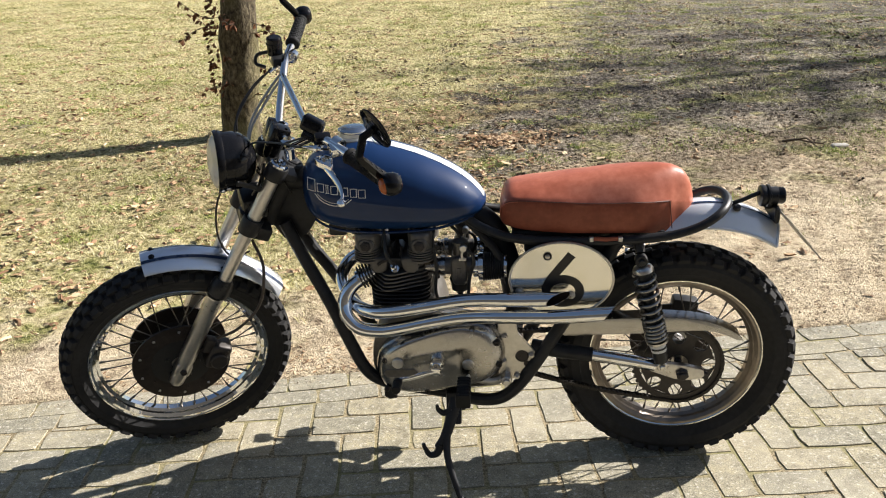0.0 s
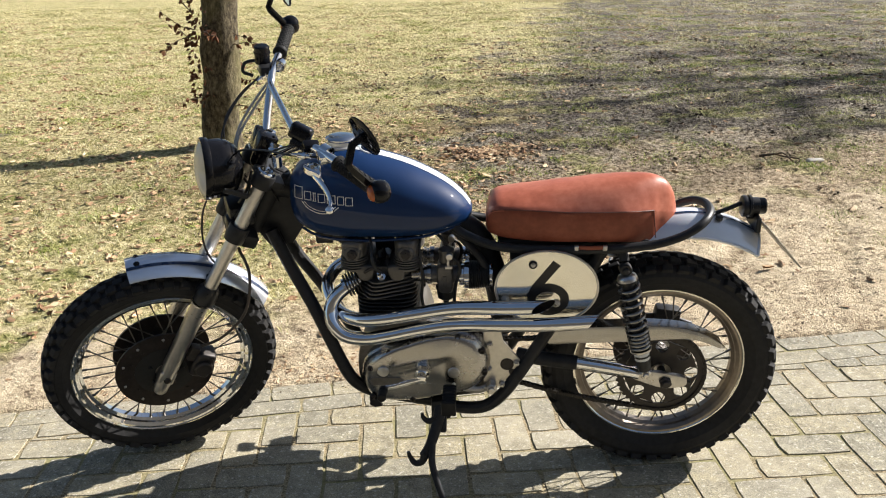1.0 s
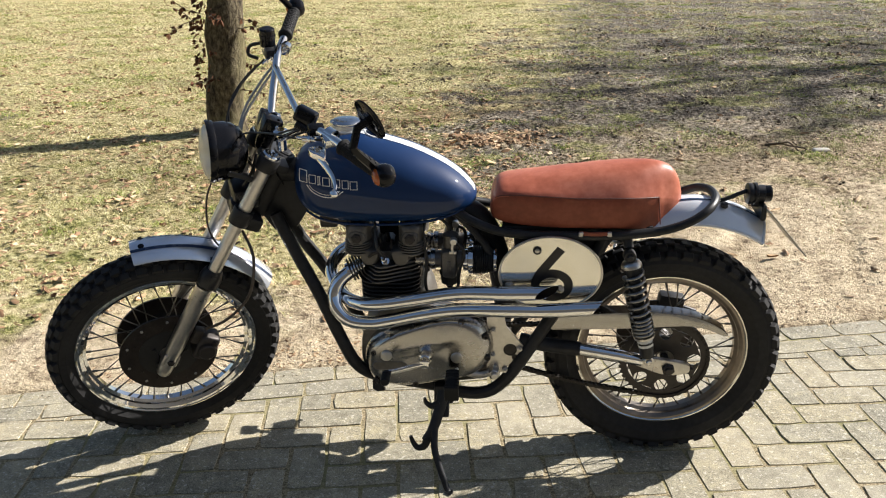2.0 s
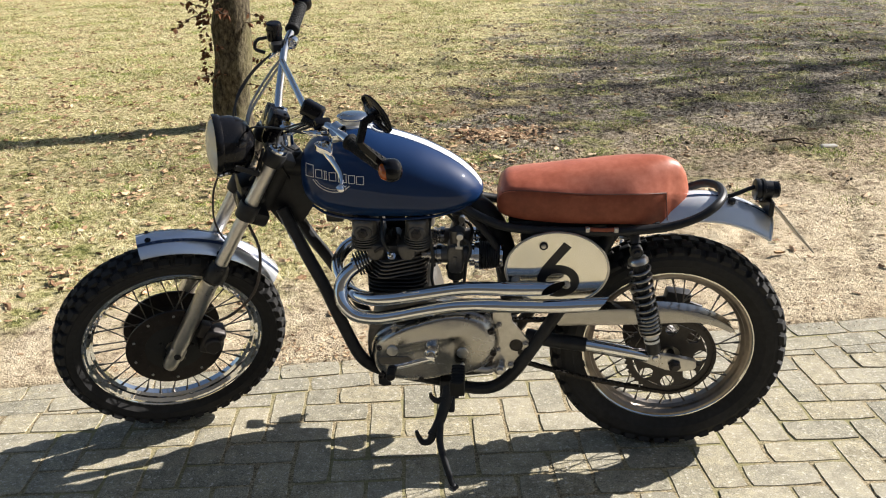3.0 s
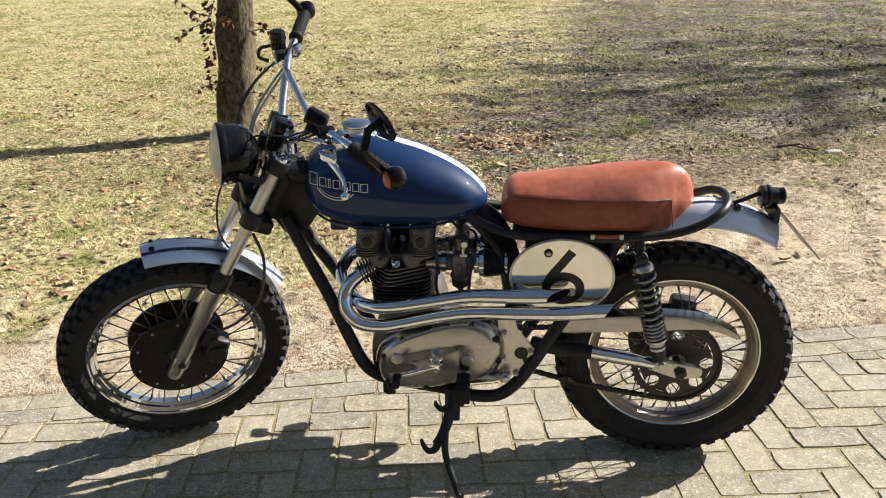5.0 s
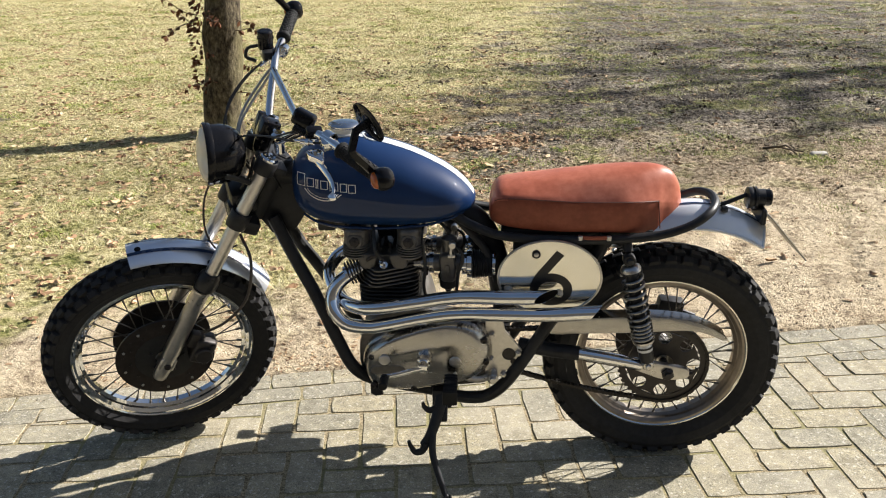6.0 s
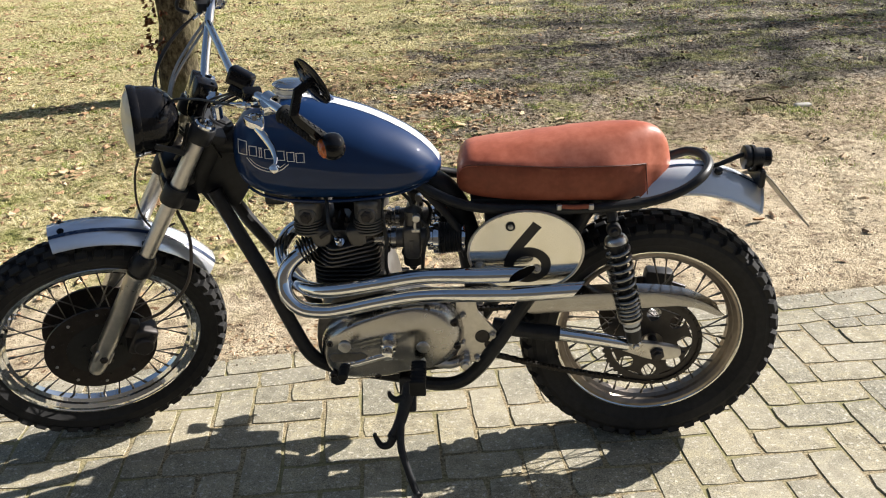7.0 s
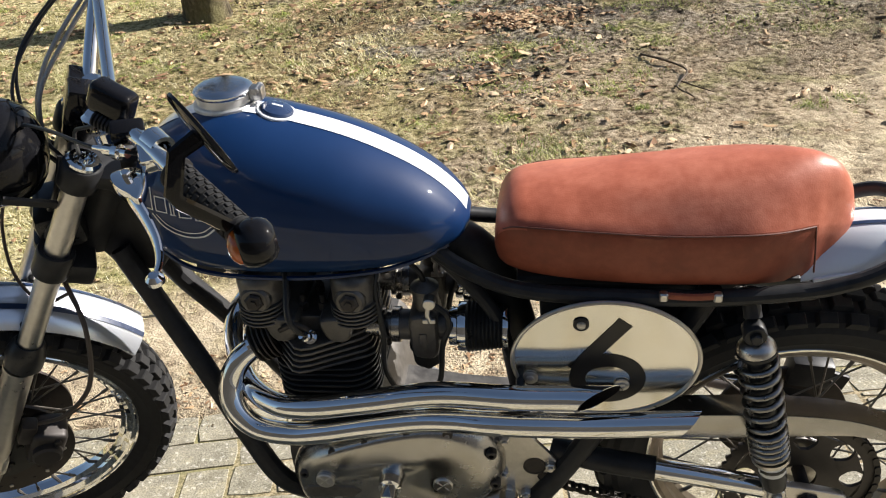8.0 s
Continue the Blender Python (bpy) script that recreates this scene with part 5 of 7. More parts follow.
for i in range(6):
    bm = bmesh.new()
    block(bm, (0.04, 0.018, 0.0006), (0.03 if i < 3 else -0.03, -0.06 + 0.045 * (i % 3) + 0.02, 0.0028), up, 0, 1)
    part("plate_mark", bm, INK, plate)

# ---- oval race plate ----
PC, PA, PB, PY = (-0.330, 0.294), 0.1365, 0.1085, -0.126
oval = [(PC[0] + PA * math.cos(2 * math.pi * i / 64), PC[1] + PB * math.sin(2 * math.pi * i / 64)) for i in range(64)]
bm = bmesh.new()
prism(bm, oval, PY + 0.004, PY, 0.0008, 1)
race = part("race_plate", bm, MIRROR_ALLOY, bike, "oval polished alloy race plate with a black six", smooth=40)
bm = bmesh.new()
tube(bm, [V(x, PY - 0.0005, z) for x, z in oval] + [V(oval[0][0], PY - 0.0005, oval[0][1])], 0.0034, 8, 1, caps=False)
part("plate_rim", bm, BRUSHED, race)
bm = bmesh.new()
bowl = V(-0.3255, 0, 0.259)
prev = None
line = []
for i in range(41):
    a = radians(150) - radians(360) * i / 40
    line.append((bowl.x + 0.0445 * math.cos(a), bowl.z + 0.036 * math.sin(a), 0.0225))
stem = smooth_path([V(-0.3040, 0, 0.367), V(-0.332, 0, 0.330), V(-0.360, 0, 0.292), V(-0.369, 0, 0.269), V(-0.3695, 0, 0.252)], 6)
for pts in ([V(x, 0, z) for x, z, _ in line], stem):
    prev = None
    for i, p in enumerate(pts):
        t = (pts[min(i + 1, len(pts) - 1)] - pts[max(i - 1, 0)]).normalized()
        nrm = V(-t.z, 0, t.x) * 0.0118
        if pts is stem and i == 0:
            nrm = nrm.normalized() * 0.0125
        y = PY - 0.0012 if pts is stem else PY - 0.0010
        row = [bm.verts.new(V(p.x + nrm.x, y, p.z + nrm.z)), bm.verts.new(V(p.x - nrm.x, y, p.z - nrm.z))]
        if prev:
            bm.faces.new((prev[0], row[0], row[1], prev[1]))
        prev = row
part("numeral", bm, INK, race, "black numeral six")
for x, z in ((-0.367, 0.363), (-0.304, 0.248), (-0.440, 0.258)):
    bm = bmesh.new()
    lathe(bm, V(x, PY - 0.001, z), (0, -1, 0), [(0.0115, 0), (0.0115, 0.002), (0.0095, 0.003), (0, 0.003)], 18)
    part("washer", bm, PLASTIC if z > 0.3 else BRUSHED, race)
    bm = bmesh.new()
    lathe(bm, V(x, PY - 0.0035, z), (0, -1, 0), [(0.0068, 0), (0.006, 0.003), (0.003, 0.0045), (0, 0.0045)], 14)
    block(bm, (0.009, 0.001, 0.0018), (x, PY - 0.008, z), None, 0, 1)
    part("screw", bm, BRUSHED, race)

# ---- engine ----
COVER = rounded([(-0.843, 0.028), (-0.828, 0.072), (-0.781, 0.112), (-0.717, 0.141), (-0.639, 0.166), (-0.578, 0.171), (-0.520, 0.152), (-0.487, 0.100), (-0.482, 0.046), (-0.502, -0.001), (-0.549, -0.031), (-0.629, -0.052), (-0.725, -0.068), (-0.805, -0.060), (-0.836, -0.028)], 5)
def cover_out(x, z, u):
    """How far the cover stands out at a spot, u from 0 in its middle to 1 at its rim."""
    y = 0.150 - 0.030 * max(0, (u - 0.80) / 0.20) ** 2.2
    y += 0.009 / (1 + math.exp((math.hypot(x + 0.578, z - 0.064) - 0.074) / 0.014))
    ridge = z - (0.050 + 0.30 * (x + 0.74))
    lane = 1 / (1 + math.exp((x + 0.615) / 0.02)) / (1 + math.exp((-0.80 - x) / 0.015))
    y += 0.010 * lane / (1 + math.exp(-ridge / 0.006)) * (1 - u ** 4)
    return y


bm = bmesh.new()
mc_ = V(-0.66, 0.052)
rows = []
for s_ in range(29):
    u = s_ / 28
    rows.append([bm.verts.new((mc_.x + (x - mc_.x) * u, -cover_out(mc_.x + (x - mc_.x) * u, mc_.y + (z - mc_.y) * u, u), mc_.y + (z - mc_.y) * u)) for x, z in COVER] if s_ else None)
hub_ = bm.verts.new((mc_.x, -cover_out(mc_.x, mc_.y, 0), mc_.y))
skirt = [bm.verts.new((x, -0.085, z)) for x, z in COVER]
n = len(COVER)
for k in range(n):
    bm.faces.new((hub_, rows[1][k], rows[1][(k + 1) % n]))
for A, B_ in [*zip(rows[1:], rows[2:]), (rows[-1], skirt)]:
    for k in range(n):
        bm.faces.new((A[k], A[(k + 1) % n], B_[(k + 1) % n], B_[k]))
engine = part("primary_cover", bm, POLISHED, bike, "polished alloy primary drive cover", smooth=50)
for x, z in ((-0.703, 0.126), (-0.634, 0.147), (-0.570, 0.151), (-0.502, 0.108), (-0.497, 0.040), (-0.60, -0.036), (-0.70, -0.050), (-0.815, -0.045), (-0.815, 0.050), (-0.76, 0.103)):
    bm = bmesh.new()
    lathe(bm, V(x, -0.138, z), (0, -1, 0), [(0.0085, 0), (0.0085, 0.012), (0.007, 0.014), (0.0042, 0.014), (0.0042, 0.009), (0, 0.009)], 14)
    part("cover_screw", bm, RUST, engine)
for x, z, r in ((-0.778, 0.048, 0.016), (-0.582, 0.046, 0.0165)):
    bm = bmesh.new()
    lathe(bm, V(x, -0.152, z), (0, -1, 0), [(r, 0), (r, 0.009), (r - 0.002, 0.011), (0, 0.0105)], 22)
    for a in (0, 90):
        block(bm, (r * 1.5, 0.002, 0.004), (0, 0, 0), Matrix.Translation(V(x, -0.1635, z)) @ pose(0, 0, 0, 0, a + 45, 0), 0.0005, 1)
    part("inspection_plug", bm, BRUSHED, engine)
# raised panel round the gear lever
bm = bmesh.new()
panel = [(-0.822, 0.012), (-0.812, 0.024), (-0.735, 0.026), (-0.722, 0.014), (-0.735, 0.000), (-0.812, -0.004)]
prism(bm, panel, -0.146, -0.1525, 0.002, 1)
part("cover_panel", bm, CAST, engine)
bm = bmesh.new()
prism(bm, rounded([(-0.86, 0.03), (-0.83, 0.13), (-0.71, 0.185), (-0.665, 0.140), (-0.650, 0.02), (-0.66, -0.085), (-0.78, -0.085), (-0.845, -0.05)], 3), 0.165, -0.090, 0.010, 2)
prism(bm, rounded([(-0.70, 0.120), (-0.665, 0.120), (-0.56, 0.098), (-0.46, 0.088), (-0.43, 0.05), (-0.46, -0.05), (-0.58, -0.080), (-0.70, -0.080)], 3), 0.052, -0.088, 0.010, 2)
part("crankcase", bm, CAST, bike, "grey cast alloy crankcase")
# barrel: a stack of thin fins
def fin_box(x0, x1, y0, y1, r=0.03):
    c = []
    for cx, cy, a0 in ((x1 - r, y1 - r, 0), (x0 + r, y1 - r, 90), (x0 + r, y0 + r, 180), (x1 - r, y0 + r, 270)):
        for k in range(6):
            a = radians(a0 + 18 * k)
            c.append((cx + r * math.cos(a), cy + r * math.sin(a)))
    return c


LAY = Matrix(((1, 0, 0, 0), (0, 0, 1, 0), (0, 1, 0, 0), (0, 0, 0, 1)))  # outline (x, y), pushed along z


def slab(bm, outline, z0, z1, inset=0.0008):
    prism(bm, outline, z0, z1, inset, 1, LAY)


def stadium(x, half, near, far):
    """An outline in plan, round at its near and far ends."""
    out = [(x + half * math.cos(radians(a)), near + half + half * math.sin(radians(a))) for a in range(180, 361, 20)]
    return out + [(x + half * math.cos(radians(a)), far - half + half * math.sin(radians(a))) for a in range(0, 181, 30)]


bm = bmesh.new()
slab(bm, fin_box(-0.826, -0.704, -0.088, 0.088, 0.04), 0.15, 0.265)
barrel = part("cylinder_barrel", bm, BARREL, bike, "black finned cylinder barrel")
for i in range(7):
    bm = bmesh.new()
    z = 0.178 + i * 0.0118
    slab(bm, fin_box(-0.850, -0.684, -0.112, 0.124, 0.045), z, z + 0.0040)
    part("fin", bm, BARREL, barrel)
bm = bmesh.new()
slab(bm, fin_box(-0.838, -0.694, -0.086, 0.086, 0.03), 0.258, 0.338)
head = part("cylinder_head", bm, CAST, bike, "grey alloy cylinder head with fins")
# the fins run out to a blunt corner beside each plug
FIN = [(-0.856, -0.066), (-0.846, -0.080), (-0.808, -0.128), (-0.796, -0.132), (-0.780, -0.128), (-0.694, -0.090), (-0.684, -0.080), (-0.682, -0.066)]
FIN += [(x, -y) for x, y in FIN[::-1]]
for i in range(5):
    bm = bmesh.new()
    z = 0.260 + i * 0.0116
    slab(bm, [(x + 0.0025 * i * (1 if x < -0.77 else -1), y) for x, y in FIN], z, z + 0.0042)
    part("fin", bm, HEADCAST, head)
for x0, x1 in ((-0.842, -0.796), (-0.756, -0.712)):
    bm = bmesh.new()
    prism(bm, rounded([(x0, 0.350), (x1, 0.350), (x1 + 0.002, 0.322), (x1 - 0.008, 0.306), (x0 + 0.012, 0.306), (x0, 0.326)], 3), 0.09, -0.112, 0.008, 3)
    part("head_boss", bm, HEADCAST, head)
for x in (-0.849, -0.705):
    bm = bmesh.new()
    for y0, y1 in ((-0.113, -0.032), (0.044, 0.125)):
        prism(bm, stadium(x, 0.0335, y0, y1), 0.335, 0.4245, 0.016, 5, LAY)
    block(bm, (0.040, 0.12, 0.052), (x, 0.006, 0.362), None, 0.010, 3)
    lathe(bm, V(x, -0.100, 0.386), (0, -1, 0.12), [(0.024, 0), (0.023, 0.012), (0.019, 0.017), (0, 0.0175)], 20)
    rocker = part("rocker_box", bm, CAST, head, "cast rocker box with cooling fins")
    for k in range(5):
        bm = bmesh.new()
        slab(bm, stadium(x, 0.0385 - 0.0006 * k, -0.121, -0.024), 0.3415 + 0.0072 * k, 0.3443 + 0.0072 * k, 0.0006)
        part("fin", bm, HEADCAST, rocker)
    bm = bmesh.new()
    lathe(bm, V(x, -0.113, 0.388), (0, -1, 0.12), [(0.0150, 0), (0.0150, 0.007), (0.0115, 0.010), (0.006, 0.0105), (0.006, 0.014), (0, 0.014)], 6)
    part("rocker_cap", bm, RUST, rocker)
    for dx in (-0.024, 0.024):
        bm = bmesh.new()
        rod(bm, V(x + dx * 0.7, -0.085, 0.415), V(x + dx * 0.7, -0.085, 0.431), 0.006, 6)
        part("rocker_nut", bm, RUST, rocker)
for x, y in ((-0.792, -0.066), (-0.760, -0.066), (-0.776, -0.02), (-0.792, 0.05), (-0.760, 0.05)):
    bm = bmesh.new()
    rod(bm, V(x, y, 0.334), V(x, y, 0.352), 0.0085, 6)
    rod(bm, V(x, y, 0.350), V(x, y, 0.366), 0.0045, 8)
    part("head_nut", bm, RUST, head)
bm = bmesh.new()
prism(bm, [(-0.800, 0.336), (-0.806, 0.392), (-0.790, 0.418), (-0.762, 0.418), (-0.748, 0.392), (-0.752, 0.336), (-0.766, 0.352), (-0.786, 0.352)], 0.018, 0.010, 0.001, 1)
part("head_steady", bm, FRAME, bike, "black engine steady plate")
bm = bmesh.new()
tube(bm, [V(-0.818, -0.118, 0.335), V(-0.792, -0.124, 0.352), V(-0.772, -0.120, 0.338)], 0.0045, 8, 4)
part("oil_line", bm, RUST, head)
bm = bmesh.new()
lathe(bm, V(-0.772, -0.112, 0.318), (-0.12, -0.72, 0.62), [(0.011, 0), (0.011, 0.008), (0.0075, 0.009), (0.0075, 0.026), (0.005, 0.028), (0.0035, 0.045), (0, 0.045)], 14)
part("spark_plug", bm, CHROME, head, "bright metal spark plug")
bm = bmesh.new()
tube(bm, [V(-0.777, -0.145, 0.352), V(-0.79, -0.150, 0.385), V(-0.80, -0.10, 0.43), V(-0.83, -0.05, 0.44)], 0.0045, 8, 5)
part("plug_lead", bm, CABLE, head)
# carburettor and filter, one each side
for s in SIDE:
    y = s * 0.060
    bm = bmesh.new()
    rod(bm, V(-0.700, y, 0.304), V(-0.640, y, 0.304), 0.020, 18)
    lathe(bm, V(-0.674, y, 0.304), (1, 0, 0), [(0.0205, 0), (0.0275, 0.001), (0.0275, 0.009), (0.024, 0.011), (0.024, 0.018), (0.0285, 0.020), (0.0285, 0.032), (0.0205, 0.033)], 20)
    part("intake_stub", bm, POLISHED, bike, "bright metal intake stub")
    bm = bmesh.new()
    rod(bm, V(-0.664, y - 0.012, 0.274), V(-0.664, y + 0.012, 0.274), 0.006, 6)
    part("clip_screw", bm, RUST, bike)
    bm = bmesh.new()
    prism(bm, rounded([(-0.624, 0.336), (-0.600, 0.344), (-0.584, 0.338), (-0.580, 0.300), (-0.584, 0.262), (-0.604, 0.256), (-0.622, 0.264), (-0.626, 0.300)], 3), y + 0.030, y - 0.032, 0.010, 3)
    lathe(bm, V(-0.600, y, 0.330), (0, 0, 1), [(0.020, 0), (0.020, 0.040), (0.022, 0.042), (0.022, 0.050), (0.013, 0.056), (0.007, 0.060), (0, 0.060)], 18)
    rod(bm, V(-0.646, y, 0.304), V(-0.566, y, 0.304), 0.0245, 18)
    block(bm, (0.012, 0.006, 0.030), (-0.604, y - 0.032, 0.296), None, 0.002, 2)
    carb = part("carburettor", bm, CAST, bike, "grey carburettor")
    bm = bmesh.new()
    lathe(bm, V(-0.604, y, 0.268), (0, 0, -1), [(0.028, 0), (0.028, 0.006), (0.025, 0.010), (0.023, 0.034), (0.011, 0.042), (0.008, 0.050), (0, 0.050)], 18)
    part("float_bowl", bm, BARREL, carb)
    bm = bmesh.new()
    rod(bm, V(-0.590, y - 0.040, 0.372), V(-0.590, y - 0.022, 0.372), 0.0100, 12)
    part("linkage_pivot", bm, BRUSHED, carb)
    bm = bmesh.new()
    tube(bm, [V(-0.590, y - 0.034, 0.372), V(-0.594, y - 0.036, 0.352), V(-0.590, y - 0.036, 0.338)], 0.004, 8, 3)
    block(bm, (0.020, 0.006, 0.008), (-0.592, y - 0.036, 0.340), None, 0.001, 1)
    part("throttle_linkage", bm, BRUSHED, carb)
    bm = bmesh.new()
    tube(bm, [V(-0.586, y - 0.034, 0.372), V(-0.566, y - 0.038, 0.356), V(-0.562, y - 0.038, 0.330), V(-0.574, y - 0.036, 0.290), V(-0.580, y - 0.034, 0.230), V(-0.590, y - 0.030, 0.190)], 0.0045, 8, 5)
    part("breather_hose", bm, CABLE, carb)
    bm = bmesh.new()
    prof = [(0, 0), (0.034, 0)]
    for i in range(10):
        h = 0.010 + i * 0.0060
        prof += [(0.0415 - i * 0.0007, h), (0.0385 - i * 0.0007, h + 0.0030)]
    prof += [(0.028, 0.072), (0, 0.072)]
    lathe(bm, V(-0.545, y, 0.302), (1, 0, 0), prof, 26)
    filt = part("air_filter", bm, PLASTIC, bike, "black cone air filter with bright bands")
    for x, r, w_ in ((-0.565, 0.0300, 0.012), (-0.551, 0.0385, 0.014), (-0.482, 0.0350, 0.008)):
        bm = bmesh.new()
        lathe(bm, V(x, y, 0.302), (1, 0, 0), [(r - 0.006, -0.001), (r, 0), (r + 0.001, w_ * 0.5), (r, w_), (r - 0.006, w_ + 0.001)], 26)
        part("filter_band", bm, CHROME, filt)
for pts in ([V(-0.60, -0.06, 0.385), V(-0.61, -0.06, 0.410), V(-0.65, -0.04, 0.435), V(-0.72, 0, 0.45)],
            [V(-0.665, -0.05, 0.43), V(-0.672, -0.085, 0.39), V(-0.664, -0.095, 0.31), V(-0.668, -0.095, 0.24), V(-0.650, -0.09, 0.18)]):
    bm = bmesh.new()
    tube(bm, pts, 0.0045, 8, 5)
    part("fuel_hose", bm, CABLE, bike)
# engine plate
bm = bmesh.new()
prism(bm, [(-0.500, 0.170), (-0.455, 0.170), (-0.445, 0.120), (-0.398, 0.060), (-0.402, 0.046), (-0.440, -0.010), (-0.455, -0.030), (-0.500, -0.030)], -0.104, -0.112, 0.001, 1)
eplate = part("engine_plate", bm, BRUSHED, bike, "flat alloy engine mounting plate")
for x, z, r in ((-0.434, 0.046, 0.019), (-0.420, 0.022, 0.0095)):
    bm = bmesh.new()
    lathe(bm, V(x, -0.1125, z), (0, -1, 0), [(r, 0), (r, 0.001), (r * 0.85, 0.0015), (r * 0.80, 0.0005), (0, 0.0004)], 24)
    part("plate_hole", bm, RUST, eplate)
for x, z in ((-0.408, 0.052), (-0.482, 0.110), (-0.478, -0.010), (-0.448, -0.018), (-0.484, 0.030)):
    bm = bmesh.new()
    rod(bm, V(x, -0.108, z), V(x, -0.122, z), 0.009, 6)
    rod(bm, V(x, -0.12, z), V(x, -0.127, z), 0.005, 8)
    part("bolt", bm, BRUSHED, eplate)
# foot controls
bm = bmesh.new()
lathe(bm, V(-0.669, -0.150, 0.046), (0, -1, 0), [(0.020, 0), (0.019, 0.02), (0.014, 0.022), (0.014, 0.048), (0.010, 0.050), (0, 0.050)], 18)
tube(bm, [V(-0.669, -0.194, 0.046), V(-0.70, -0.200, 0.040), V(-0.745, -0.206, 0.029), V(-0.770, -0.208, 0.026)], (0.0090, 0.0068), 10, 4, flat=0.7)
rod(bm, V(-0.772, -0.204, 0.026), V(-0.772, -0.220, 0.026), 0.007, 10)
gear = part("gear_lever", bm, CHROME, bike, "chrome gear lever with a black rubber")
bm = bmesh.new()
lathe(bm, V(-0.772, -0.214, 0.026), (0, -1, 0), [(0.008, 0), (0.0125, 0.001), (0.0125, 0.012), (0.011, 0.014), (0.0125, 0.016), (0.0125, 0.044), (0.010, 0.047), (0, 0.047)], 14)
part("lever_rubber", bm, GRIP, gear)
for s in SIDE:
    bm = bmesh.new()
    peg_x, peg_y = (-0.592, 0.222) if s < 0 else (-0.665, 0.262)
    tube(bm, [V(-0.478, s * 0.112, -0.022), V(-0.52, s * 0.125, -0.030), V(peg_x + 0.022, s * (peg_y - 0.087), -0.010), V(peg_x + 0.002, s * (peg_y - 0.067), 0.008)], 0.012, 12, 5)
    rod(bm, V(-0.478, s * 0.108, -0.020), V(-0.478, s * 0.142, -0.020), 0.016, 6)
    rod(bm, V(-0.478, s * 0.140, -0.020), V(-0.478, s * 0.152, -0.020), 0.010, 10)
    peg = part("footrest", bm, BRUSHED, bike, "alloy footrest with a black rubber")
    bm = bmesh.new()
    mx = axes(V(peg_x, s * peg_y, 0.002), (0, s, -0.12), (1, 0, 0))
    block(bm, (0.040, 0.034, 0.085), (0, 0, 0), mx, 0.008, 3)
    part("footrest_rubber", bm, GRIP, peg)
    for k in range(6):
        bm = bmesh.new()
        block(bm, (0.042, 0.036, 0.005), (0, 0, -0.032 + 0.012 * k), mx, 0.0015, 1)
        part("rib", bm, GRIP, peg)
    bm = bmesh.new()
    block(bm, (0.046, 0.040, 0.010), (0, 0, 0.042), mx, 0.004, 2)
    part("end_stop", bm, GRIP, peg)
bm = bmesh.new()
tube(bm, [V(-0.54, 0.13, -0.03), V(-0.66, 0.18, -0.035), V(-0.75, 0.22, -0.03), V(-0.79, 0.235, -0.02)], 0.008, 8, 5)
block(bm, (0.04, 0.05, 0.014), (-0.80, 0.24, -0.016), None, 0.004, 2)
part("brake_pedal", bm, FRAME, bike)
bm = bmesh.new()
prism(bm, [(-0.825, -0.055), (-0.80, -0.058), (-0.79, -0.083), (-0.812, -0.088), (-0.826, -0.078)], -0.125, -0.137, 0.002, 1)
part("engine_lug", bm, FRAME, bike)
# ---- side stand ----
bm = bmesh.new()
block(bm, (0.056, 0.032, 0.060), (-0.622, -0.120, -0.096), None, 0.006, 2)
block(bm, (0.044, 0.020, 0.062), (0, 0, 0), axes(V(-0.628, -0.145, -0.128), (0, -0.6, -0.8), (0, 1, 0)), 0.006, 2)
tube(bm, [V(-0.622, -0.128, -0.085), V(-0.634, -0.160, -0.130), V(-0.652, -0.192, -0.176), V(-0.672, -0.205, -0.205)], (0.0185, 0.0125), 14, 6, flat=0.7)
tube(bm, [V(-0.646, -0.190, -0.168), V(-0.645, -0.225, -0.215), V(-0.630, -0.255, -0.255), V(-0.606, -0.292, -0.310), V(-0.600, -0.300, -0.328)], (0.0105, 0.0085), 12, 6)
tube(bm, [V(-0.664, -0.203, -0.196), V(-0.676, -0.207, -0.222), V(-0.696, -0.206, -0.228), V(-0.709, -0.202, -0.210), V(-0.714, -0.200, -0.194)], (0.0125, 0.0050), 10, 6)
tube(bm, [V(-0.632, -0.150, -0.112), V(-0.656, -0.152, -0.122), V(-0.672, -0.150, -0.112), V(-0.676, -0.148, -0.098)], (0.0115, 0.0045), 10, 5)
tube(bm, [V(-0.604, -0.294, -0.318), V(-0.598, -0.302, -0.331), V(-0.606, -0.314, -0.334)], 0.0105, 10, 4, flat=0.7)
settle(bm)
part("side_stand", bm, FRAME, bike, "black steel side stand")
# ---- exhaust ----
SOOT = varied("exhaust_soot", (0.008, 0.007, 0.007), 0.9, grain=80, amount=0.4, bump=0.0, spec=0.1)


